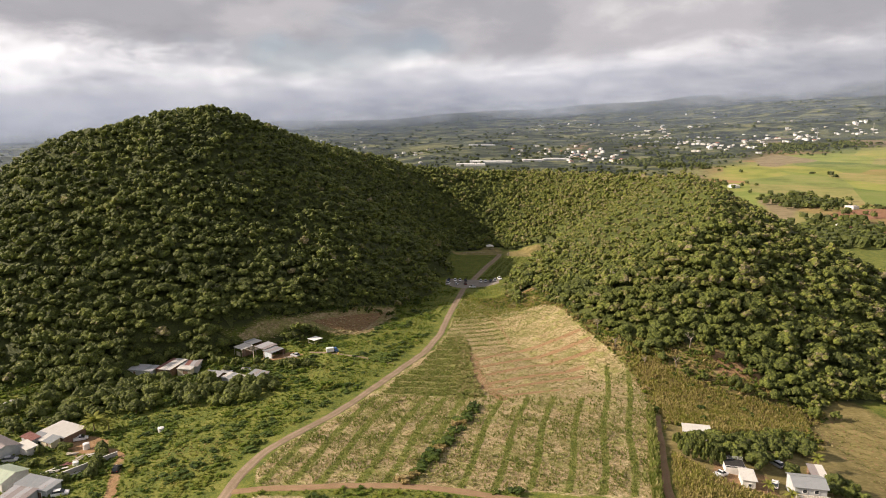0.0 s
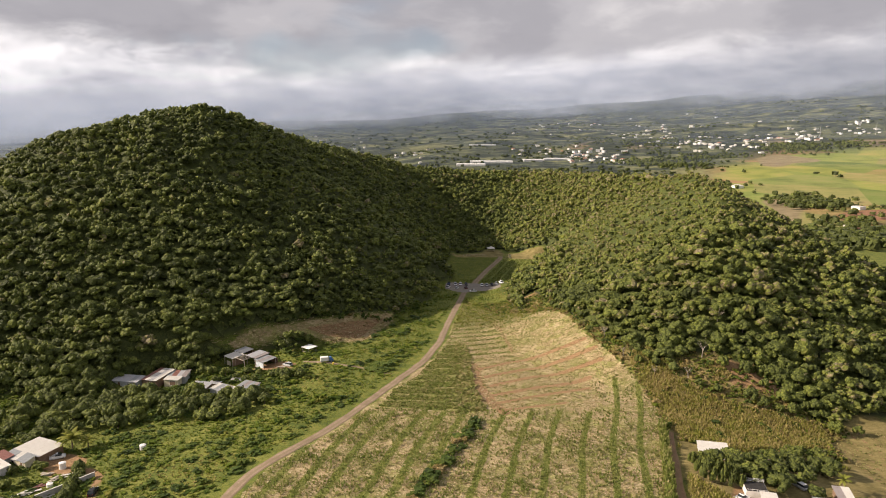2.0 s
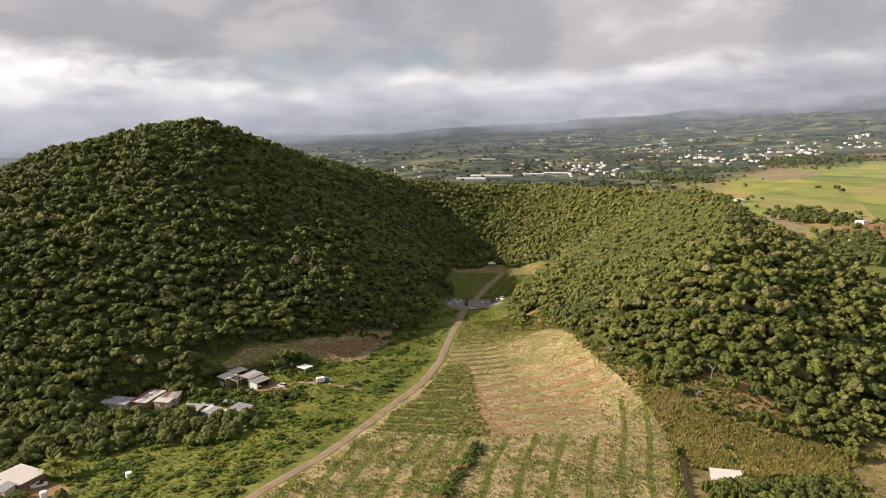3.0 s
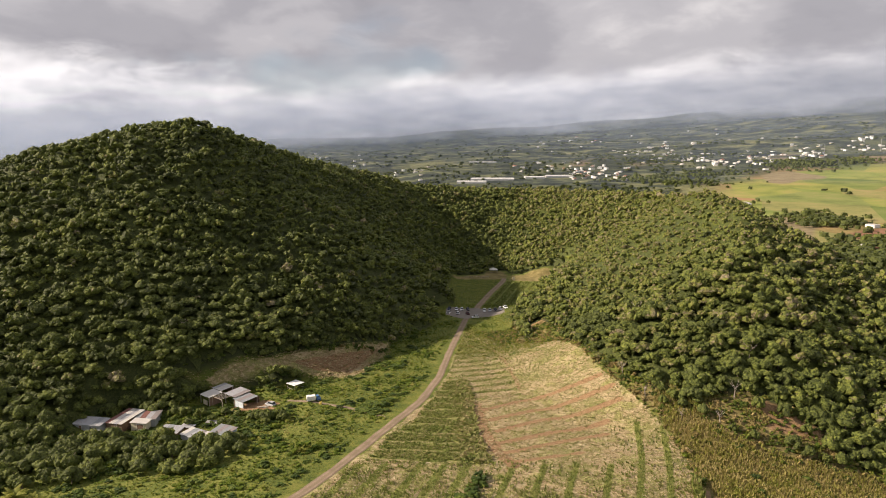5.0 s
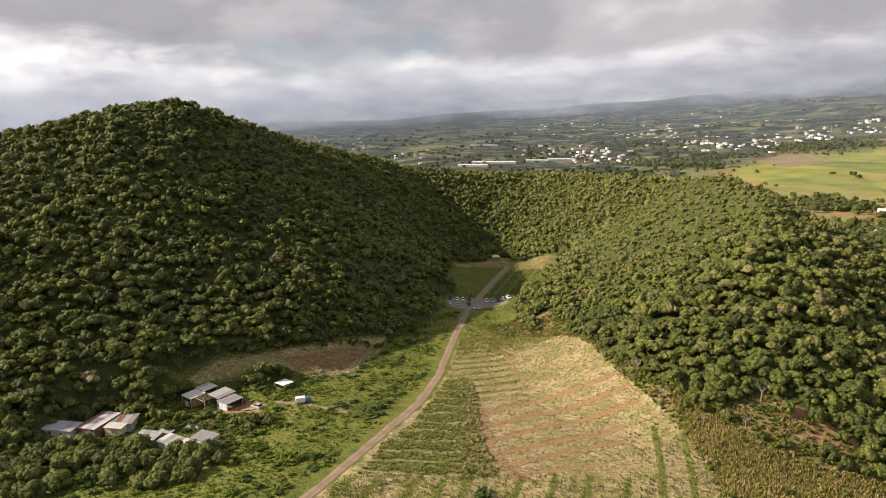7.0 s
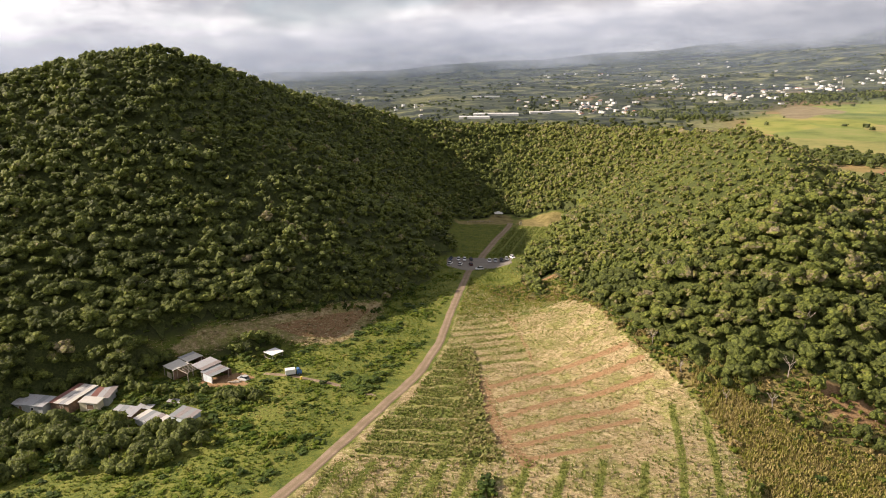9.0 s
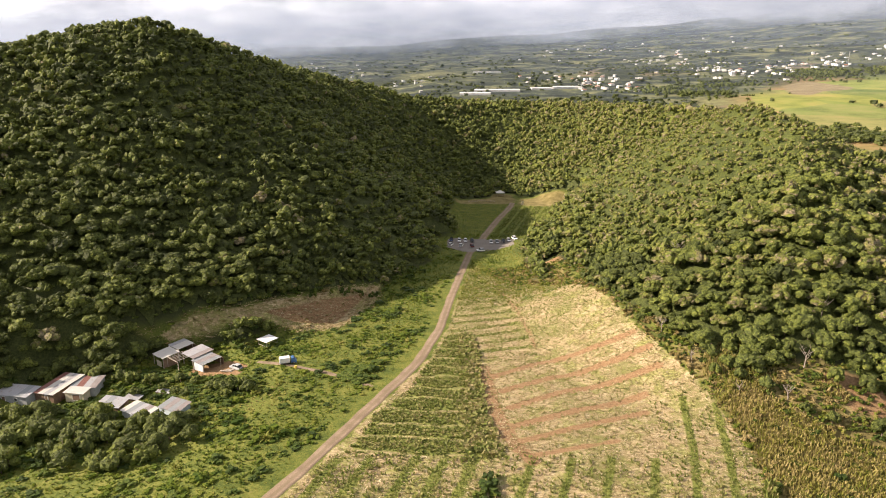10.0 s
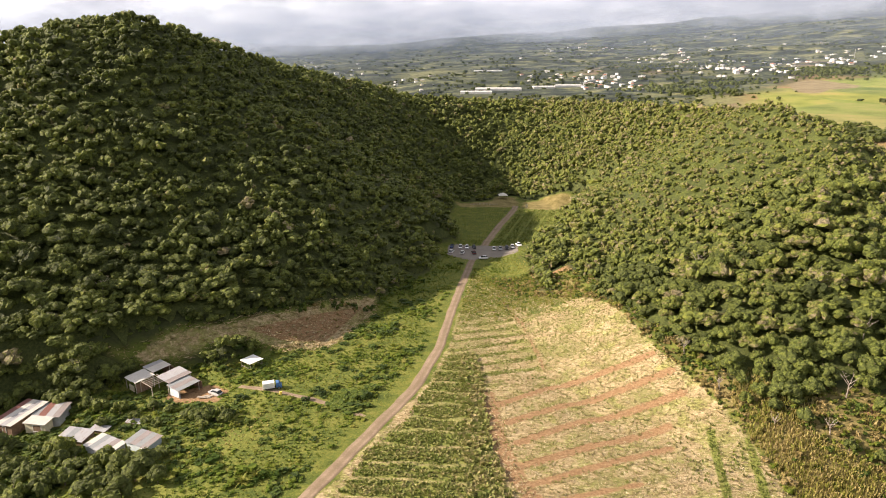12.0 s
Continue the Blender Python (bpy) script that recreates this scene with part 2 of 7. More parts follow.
    pasture = m.ramp(m.math("ADD", m.math("MULTIPLY", m.noise(v, 0.016, 7.0, 0.65), 0.85), m.math("MULTIPLY", m.noise(m.scaled(v, (0.3, 1.0, 1.0)), 0.12, 5.0, 0.7), 0.15)), [(0.35, (0.13, 0.165, 0.038)), (0.5, (0.22, 0.245, 0.06)), (0.65, (0.29, 0.26, 0.09))])
    parcel = m.ramp(cut.outputs[1], [(0.0, (0.60, 0.72, 0.65)), (0.25, (0.9, 1.0, 0.9)), (0.42, (1.15, 1.1, 1.0)), (0.60, (1.2, 1.0, 1.4)), (0.75, (0.8, 0.92, 0.9)), (0.88, (1.2, 0.78, 1.2))], "LINEAR")
    pasture = m.mix(1.0, pasture, parcel, "MULTIPLY")
    far = m.mix(m.attr("pasture"), far, pasture)
    far = m.mix(m.step(m.attr("fallow"), -4.0, 4.0), far, m.ramp(m.noise(m.scaled(v, (0.4, 1.0, 1.0)), 0.10, 6.0, 0.7), [(0.35, (0.17, 0.135, 0.07)), (0.65, (0.30, 0.245, 0.14))]))
    far = m.mix(m.step(m.attr("tilled"), -4.0, 4.0), far, m.ramp(m.noise(v, 0.12, 6.0, 0.7), [(0.35, (0.20, 0.10, 0.055)), (0.65, (0.29, 0.16, 0.09))]))
    c = m.mix(zone("dry", 1.6), grass, dry)
    c = m.mix(zone("straw", 0.45, 0.8), c, straw)
    fresh = m.ramp(m.math("ADD", m.math("MULTIPLY", n_mid, 0.4), m.math("MULTIPLY", grit, 0.6)), [(0.36, (0.085, 0.11, 0.022)), (0.5, (0.17, 0.195, 0.042)), (0.64, (0.28, 0.265, 0.08))])
    c = m.mix(zone("rows", 0.3, 0.11), c, fresh)
    c = m.mix(zone("soil", 0.4, 0.33), c, soil)
    c = m.mix(zone("wood", 1.5), c, wood_floor)
    c = m.mix(m.attr("far"), c, far)
    m.colour(c)
    m.bump(m.math("ADD", m.math("MULTIPLY", streak, 0.7), m.math("MULTIPLY", grit, 0.3)), 0.35, 0.8)
    return m.mat


def road_material(name, a, b, c):
    m = Nodes(name, 0.95)
    v = m.place()
    u = m.attr("across")
    fine, broad = m.noise(v, 3.0, 5.0, 0.65), m.noise(v, 0.25, 4.0, 0.6)
    ruts = m.step(m.math("ABSOLUTE", m.math("SUBTRACT", m.math("ABSOLUTE", u), 0.45)), 0.05, 0.3)
    col = m.mix(m.step(m.math("ADD", m.math("MULTIPLY", fine, 0.5), m.math("MULTIPLY", broad, 0.5)), 0.35, 0.65), a, b)
    col = m.mix(m.math("MULTIPLY", ruts, 0.45), col, c)
    m.colour(col)
    m.bump(fine, 0.06)
    return m.mat


GROUND = ground_material()
ROAD = road_material("dirt_road", (0.20, 0.145, 0.10), (0.33, 0.25, 0.18), (0.17, 0.14, 0.075))
TRACK = road_material("red_dirt_track", (0.22, 0.135, 0.08), (0.34, 0.22, 0.135), (0.24, 0.19, 0.09))
LOT = road_material("gravel_lot", (0.17, 0.15, 0.13), (0.27, 0.24, 0.21), (0.22, 0.20, 0.17))


def sheet_metal(name, a, b, rust):
    """Corrugated sheet: ribs by bump, rust in streaks."""
    m = Nodes(name, 0.45)
    v = m.coord()
    st = m.noise(m.scaled(v, (3.0, 0.5, 1.0)), 1.2, 5.0, 0.65)
    base = m.mix(m.noise(v, 0.7, 4.0), a, b)
    m.colour(m.mix(m.step(st, 0.56, 0.70), base, rust))
    m.bsdf.inputs["Metallic"].default_value = 0.15
    return m.mat


TIN = sheet_metal("weathered_tin", (0.35, 0.36, 0.38), (0.50, 0.50, 0.51), (0.30, 0.19, 0.13))
TIN_WHITE = sheet_metal("white_sheet", (0.58, 0.56, 0.51), (0.70, 0.68, 0.63), (0.55, 0.50, 0.43))
TIN_RED = sheet_metal("rusty_red_sheet", (0.22, 0.09, 0.075), (0.28, 0.15, 0.125), (0.19, 0.12, 0.10))
TIN_BROWN = sheet_metal("brown_grey_sheet", (0.27, 0.24, 0.23), (0.36, 0.32, 0.31), (0.24, 0.18, 0.15))
TIN_GREEN = sheet_metal("pale_green_sheet", (0.42, 0.50, 0.38), (0.52, 0.58, 0.46), (0.35, 0.34, 0.28))
TIN_SLATE = sheet_metal("grey_sheet", (0.26, 0.28, 0.29), (0.34, 0.36, 0.37), (0.27, 0.26, 0.25))
WALL = plain("whitewashed_wall", (0.62, 0.60, 0.55), (0.78, 0.76, 0.72), 0.8, 0.85, bump=0.01)
WALL_GREY = plain("grey_painted_wall", (0.40, 0.42, 0.43), (0.52, 0.54, 0.55), 0.8, 0.8)
WALL_BROWN = plain("brown_board_wall", (0.17, 0.11, 0.075), (0.28, 0.19, 0.13), 1.5, 0.85)
WALL_CREAM = plain("cream_wall", (0.58, 0.52, 0.36), (0.70, 0.64, 0.48), 0.9, 0.85)
WALL_BLUE = plain("pale_blue_wall", (0.42, 0.50, 0.56), (0.55, 0.62, 0.67), 0.9, 0.85)
TIMBER = plain("grey_timber", (0.30, 0.26, 0.21), (0.50, 0.45, 0.38), 2.0, 0.85)
CONCRETE = plain("concrete", (0.36, 0.35, 0.33), (0.52, 0.50, 0.47), 0.9, 0.9, bump=0.01)
DARK = plain("dark_interior", (0.02, 0.02, 0.02), (0.045, 0.042, 0.04), 1.0, 0.9)
GLASS = plain("dark_glass", (0.02, 0.025, 0.03), (0.05, 0.06, 0.07), 0.5, 0.08)
RUBBER = plain("rubber", (0.02, 0.02, 0.02), (0.04, 0.04, 0.04), 3.0, 0.8)
CHROME = plain("rim_alloy", (0.45, 0.46, 0.47), (0.6, 0.6, 0.62), 3.0, 0.3, 0.8)
LAMP_RED = plain("red_lens", (0.30, 0.02, 0.02), (0.38, 0.03, 0.02), 3.0, 0.25)
LAMP_CLEAR = plain("clear_lens", (0.7, 0.7, 0.68), (0.8, 0.8, 0.78), 3.0, 0.15)
WHITE = plain("white_paint", (0.76, 0.76, 0.74), (0.84, 0.84, 0.82), 1.0, 0.5)
TERRACOTTA = plain("tile_roof", (0.36, 0.16, 0.10), (0.48, 0.24, 0.16), 2.0, 0.85)
YELLOW = plain("yellow_paint", (0.60, 0.44, 0.08), (0.70, 0.55, 0.14), 1.5, 0.6)
BLUE = plain("blue_paint", (0.05, 0.14, 0.34), (0.09, 0.20, 0.42), 1.5, 0.4)
PLASTIC_FILM = plain("greenhouse_film", (0.62, 0.62, 0.60), (0.78, 0.77, 0.74), 0.15, 0.4)


def car_paint(name, a, rough=0.25):
    return plain(name, a, tuple(min(1, v * 1.12) for v in a), 0.6, rough)


PAINTS = [car_paint("white_car_paint", (0.72, 0.72, 0.72)), car_paint("dark_blue_car_paint", (0.03, 0.05, 0.12)), car_paint("silver_car_paint", (0.42, 0.43, 0.44)),
          car_paint("black_car_paint", (0.025, 0.025, 0.028)), car_paint("maroon_car_paint", (0.12, 0.035, 0.03)), car_paint("bronze_car_paint", (0.16, 0.10, 0.06))]

# ---- the lie of the land ----
# crest of the ridge: place, height, and how far its outer and inner slopes reach
RIDGE = [(-305, 290, 36, 1.6, 1.3), (-278, 330, 40, 1.6, 1.3), (-245, 362, 48, 1.6, 1.3), (-214, 382, 66, 1.58, 1.3), (-187, 393, 94.5, 1.52, 1.3), (-168, 410, 99.5, 1.6, 1.3), (-146, 428, 101, 1.72, 1.28),
         (-118, 500, 88, 1.7, 1.15), (-85, 575, 68.5, 1.8, 1.2), (-40, 640, 50, 1.8, 1.5), (25, 668, 43, 1.8, 1.9), (90, 655, 43, 1.8, 1.8), (135, 600, 44.5, 1.7, 1.6),
         (158, 490, 50, 1.6, 1.15), (149, 405, 57.5, 1.25, 1.42), (143, 345, 53.5, 1.42, 1.6), (112, 284, 31, 1.3, 1.6)]
BOWL = (30, 470)


def smooth(e0, e1, v):
    u = np.clip((v - e0) / (e1 - e0), 0, 1)
    return u * u * (3 - 2 * u)


def lumps(x, y, scale, seed):
    """Soft relief between -1 and 1: a few crossing waves."""
    r = np.random.RandomState(seed)
    v = 0
    for i in range(6):
        a, p, k = r.uniform(0, 6.28), r.uniform(0, 6.28), r.uniform(0.6, 1.7)
        v = v + np.sin((x * math.cos(a) + y * math.sin(a)) * k * 6.28 / scale + p + 1.3 * np.sin((x * math.sin(a) - y * math.cos(a)) * 4.1 / scale + 2 * p))
    return v / 6


def base_height(x, y):
    """The valley floor, and the plain and the volcano's slope beyond."""
    z = 1.5 - 0.032 * (np.clip(y, 60, 400) - 180)
    z = z - 0.10 * np.clip(-45 - x, 0, 60) - 0.14 * np.clip(x - 66, 0, 55) * (1 - smooth(200, 300, y))
    r = np.hypot(x, y)
    az = np.degrees(np.arctan2(x, np.maximum(y, 1)))
    far = np.interp(r, (650, 900, 1600, 3000, 4800), (0, 4, 22, 90, 200))
    k = smooth(2000, 4500, r)
    far = far * ((1 - k) * np.interp(az, (-60, -40, -25, -10, 5, 20, 33, 60), (0.02, 0.1, 0.3, 0.75, 1.1, 1.35, 1.8, 2.2))
                 + k * np.interp(az, (-60, -40, -25, -14, -5, 9, 20, 34, 60), (0.05, 0.2, 0.45, 0.80, 0.9, 1.25, 1.6, 2.05, 2.4)))
    return z + far + smooth(900, 2500, r) * 16 * lumps(x, y, 900, 5)


def hill_height(x, y):
    """The wooded horseshoe ridge: the highest of the slopes that fall from its crest."""
    best = np.zeros_like(x)
    for (x0, y0, z0, o0, i0), (x1, y1, z1, o1, i1) in zip(RIDGE, RIDGE[1:]):
        dx, dy = x1 - x0, y1 - y0
        s = np.clip(((x - x0) * dx + (y - y0) * dy) / (dx * dx + dy * dy), 0, 1)
        qx, qy, qz = x0 + s * dx, y0 + s * dy, z0 + s * (z1 - z0) + 6
        d = np.hypot(x - qx, y - qy) + 1e-6
        side = ((x - qx) * (BOWL[0] - qx) + (y - qy) * (BOWL[1] - qy)) / (d * np.hypot(BOWL[0] - qx, BOWL[1] - qy))
        k = smooth(-0.2, 0.9, side)
        reach = qz * ((o0 + s * (o1 - o0)) * (1 - k) + (i0 + s * (i1 - i0)) * k) + (30 if y1 < 300 < x0 + 200 else 14)
        u = np.clip((np.sqrt(d * d + 64) - 8) / reach, 0, 1)
        soft = 0.28 if y1 < 300 < x0 + 200 else 0.06
        full = 1 + 0.3 * u * (1 - u) * (1 - k) * smooth(60, 90, qz)
        best = np.maximum(best, full * qz * (1 + soft) * (1 - u) ** 2 / (1 + soft - u))
    for tx, ty, tr in ((-108, 246, 15), (-96, 244, 11), (-82, 262, 13), (-71, 264, 11), (-55, 273, 7), (0, 400, 13), (80, 495, 12), (49, 422, 13), (60, 449, 13)):
        best = best * (1 - 0.92 * np.exp(-(((x - tx) ** 2 + (y - ty) ** 2) / tr ** 2) ** 2))
    return best * (1 + 0.05 * lumps(x, y, 130, 3)) + 2.2 * lumps(x, y, 48, 8) * smooth(8, 25, best)


def height(x, y):
    x, y = np.asarray(x, float), np.asarray(y, float)
    return base_height(x, y) + hill_height(x, y)

# ---- plan of the fields, roads and yards ----
FIELD = [(-46, 148.5), (16, 146), (50, 142), (57, 167), (64.5, 192), (69, 210), (67, 228), (62, 247), (57, 263), (52, 295), (46, 312), (38, 325), (28, 333), (17, 348), (13, 368),
         (9, 345), (5, 313), (1.8, 286), (-4, 260), (-14.5, 234), (-23.5, 211), (-31, 195), (-39, 181), (-45, 170), (-48, 157)]
FIELD_SOUTH = [(-44, 143.5), (10, 141), (50, 138), (44, 100), (42, 60), (30, 20), (-40, 10), (-53, 60), (-52, 130)]
CROP = [(-21.5, 209), (-16, 227), (-9, 240), (-4, 258), (1.5, 277), (9.5, 280), (11, 266), (10.6, 247), (11.5, 225), (14, 207), (4, 206)]
SLASH = [(-97, 268), (-92, 271), (-85.0, 275.5), (-66.1, 284.6), (-49.0, 299.8), (-23.7, 326.5), (-24.0, 312.9), (-33.3, 285.3), (-48.2, 279.8), (-59.9, 280.7), (-70.0, 274.8)]
YARD_BARN = [(-73, 254), (-58, 251.5), (-57, 258), (-63, 262), (-75, 260)]
YARD_NEAR = [(-113, 184), (-106, 176), (-98, 178), (-101, 186), (-107, 190), (-112, 190)]
LANE_NEAR = [(-80, 140), (-88, 160), (-92, 172), (-100, 179), (-99, 181), (-91, 176), (-85, 160), (-77, 140)]
YARD_RIGHT = [(66, 150), (82, 147), (84, 158), (72, 162)]
PLOT = [(117, 198), (132, 208), (146, 203), (150, 150), (112, 140), (116, 170)]
CRATER_FIELD = [(23, 411), (45, 487), (72, 487), (67, 456), (53, 421), (40, 403)]
REEDS = [(66, 193), (69, 212), (68, 229), (78, 229), (92, 214), (121, 208), (117, 196), (100, 190), (82, 184), (70, 186)]
REEDS_SOUTH = [(55, 143), (62, 166), (70, 152), (80, 146), (84, 120), (55, 110)]
CLEARING = [(46, 491), (62, 487), (84, 489), (84, 503), (64, 514), (50, 508)]
BEACH = [(8, 496), (42, 494), (47, 506), (44, 526), (33, 526), (30, 512), (20, 509), (6, 504)]
BACK_WOOD = [(-14, 496), (2, 500), (6, 508), (22, 512), (30, 516), (34, 528), (48, 528), (50, 513), (64, 516), (86, 508), (104, 520), (80, 580), (0, 580), (-20, 530)]
EAST_WOOD = [(119, 209), (134, 213), (152, 217), (210, 226), (290, 300), (240, 340), (150, 280), (108, 236)]
SLOPE_OPEN = [(54, 284), (56, 282), (59, 270), (63.5, 259), (67.5, 248), (72, 239), (79, 232), (88, 236), (97, 236), (104, 231), (111, 227), (115, 221), (114, 213), (102, 211), (88, 212), (73, 213), (68, 224)]
FALLOW = [[(340, 640), (396, 834), (430, 842), (474, 854), (414, 759), (390, 725), (357, 665)], [(595, 1259), (697, 1495), (765, 1456), (758, 1321), (681, 1293), (624, 1231)]]
TILLED = [(415, 705), (450, 732), (540, 745), (500, 680), (452, 669), (408, 662), (400, 675)]
BARE_SLOPE = [(92, 232), (104, 236), (118, 230), (112, 218), (98, 222)]
TRAIL_TOP = [(36, 350), (49, 343), (57, 326), (58, 296), (56, 296), (54, 323), (47, 339), (36, 346)]
MEADOW_DRY = [(24, 352), (45, 340), (53, 300), (47, 300), (40, 322), (28, 336), (20, 345)]

ROAD_LINE = [(-72, -160), (-66, -40), (-58, 60), (-54, 110), (-52.5, 143), (-51.5, 157), (-48.6, 168), (-42.4, 178.6), (-34, 192.5), (-26.8, 209), (-17.6, 232), (-7.4, 257), (-1, 285), (2, 311), (6.4, 343), (12.5, 384), (16, 397)]
CRATER_LINE = [(19, 408), (30, 449), (40.5, 483), (44, 499)]
TRACK_LINE = [(-51, 146.5), (-36, 147.2), (-25, 148.4), (-11, 148.4), (2, 146.3), (16, 142), (34, 139), (52, 138)]
LANE_LINE = [(52.6, 138), (55.0, 150), (59.6, 167), (65.0, 188), (66.2, 192)]
TRAIL_LINE = [(-19, 241.5), (-32, 250), (-42, 254.5), (-56, 260.5)]
SOIL_LINES = [([(13.9, 247.7), (28, 256.6), (42, 259.5), (55.5, 260.5)], 1.25), ([(15.7, 239), (29.3, 246.7), (44, 250.5), (58, 252.3)], 1.3), ([(16.7, 229.6), (32, 238.6), (45, 242), (58, 244)], 1.35),
              ([(17, 220.7), (33.5, 228.3), (52, 234.6)], 1.3), ([(18, 213.9), (38.4, 222.8), (50, 227)], 1.1), ([(18, 207.5), (40, 214)], 0.8)]
ROW_SLANT = 0.26                        # the lower rows lean this far east for each metre north


ROWS_WEST, ROWS_EAST = (-45.5, -38, -31, -21, -14.5, -8), (4.5, 13, 21.5, 31, 39.5, 47)


def row_gap(x, y):
    """Distance to the nearest green line of the lower field."""
    u = x - ROW_SLANT * (y - 150)
    wave = 0.6 * np.sin(y / 9.0)
    return np.min([np.abs(u + wave - r) for r in ROWS_WEST + ROWS_EAST], axis=0)


def sd_poly(x, y, poly):
    """Signed distance to a polygon's edge, positive inside."""
    best, inside = np.full(x.shape, 1e9), np.zeros(x.shape, bool)
    for (x0, y0), (x1, y1) in zip(poly, poly[1:] + poly[:1]):
        dx, dy = x1 - x0, y1 - y0
        s = np.clip(((x - x0) * dx + (y - y0) * dy) / (dx * dx + dy * dy), 0, 1)
        best = np.minimum(best, np.hypot(x - x0 - s * dx, y - y0 - s * dy))
        if dy:
            inside ^= ((y0 > y) != (y1 > y)) & (x < dx * (y - y0) / dy + x0)
    return np.where(inside, best, -best)


def d_line(x, y, line):
    best = np.full(x.shape, 1e9)
    for (x0, y0), (x1, y1) in zip(line, line[1:]):
        dx, dy = x1 - x0, y1 - y0
        s = np.clip(((x - x0) * dx + (y - y0) * dy) / (dx * dx + dy * dy), 0, 1)
        best = np.minimum(best, np.hypot(x - x0 - s * dx, y - y0 - s * dy))
    return best


def wood_mask(x, y):
    """Positive where the hills are wooded, in metres of rise above the wood's edge."""
    h = hill_height(x, y)
    edge = 2.2 + 1.2 * lumps(x, y, 40, 21)
    right_foot = (x > 40) & (y < 345)
    edge = np.where(right_foot, 8.4 - 3.6 * smooth(72, 105, x) + 1.6 * lumps(x, y, 30, 22), edge)
    v = h - edge
    for poly, pad in ((FIELD, 1), (SLASH, 0), (CLEARING, 1), (BEACH, 0), (REEDS, 0), (SLOPE_OPEN, 0), (CRATER_FIELD, 0.5)):
        v = np.minimum(v, -sd_poly(x, y, poly) - pad)
    back = np.minimum(sd_poly(x, y, BACK_WOOD), np.minimum(-sd_poly(x, y, BEACH), -sd_poly(x, y, CLEARING)) - 0.5)
    return np.maximum.reduce([np.where(h < 0.5, -5, v), sd_poly(x, y, EAST_WOOD) + 2 * lumps(x, y, 20, 23), back])


def axis(parts, reach, grow=1.14):
    lo, hi, step = parts[0][0], parts[-1][1], 0
    vals = []
    for a, b, s in parts:
        vals += list(np.arange(a, b, s))
    vals.append(hi)
    step = parts[0][2]
    left, v = [], lo
    while v > -reach:
        step *= grow
        v -= step
        left.append(v)
    step, v, right = parts[-1][2], hi, []
    while v < reach:
        step *= grow
        v += step
        right.append(v)
    return np.array(left[::-1] + vals + right)


def grid_mesh(name, xs, ys, z):
    nx, ny = len(xs), len(ys)
    gx, gy = np.meshgrid(xs, ys)
    me = bpy.data.meshes.new(name)
    i = np.arange(nx * ny).reshape(ny, nx)
    quads = np.stack([i[:-1, :-1], i[:-1, 1:], i[1:, 1:], i[1:, :-1]], -1).reshape(-1, 4)
    fill_mesh(me, np.stack([gx.ravel(), gy.ravel(), z.ravel()], 1), quads)
    me.polygons.foreach_set("use_smooth", np.ones(len(quads), bool))
    return me


def fill_mesh(me, verts, quads):
    """Many four-cornered faces at once."""
    n = len(quads)
    me.vertices.add(len(verts))
    me.vertices.foreach_set("co", np.asarray(verts, np.float32).ravel())
    me.loops.add(4 * n)
    me.loops.foreach_set("vertex_index", np.asarray(quads, np.int32).ravel())
    me.polygons.add(n)
    me.polygons.foreach_set("loop_start", np.arange(0, 4 * n, 4, dtype=np.int32))
    me.update(calc_edges=True)


def set_attr(me, name, values, domain="POINT"):
    me.attributes.new(name, "FLOAT", domain).data.foreach_set("value", np.asarray(values, np.float32).ravel())


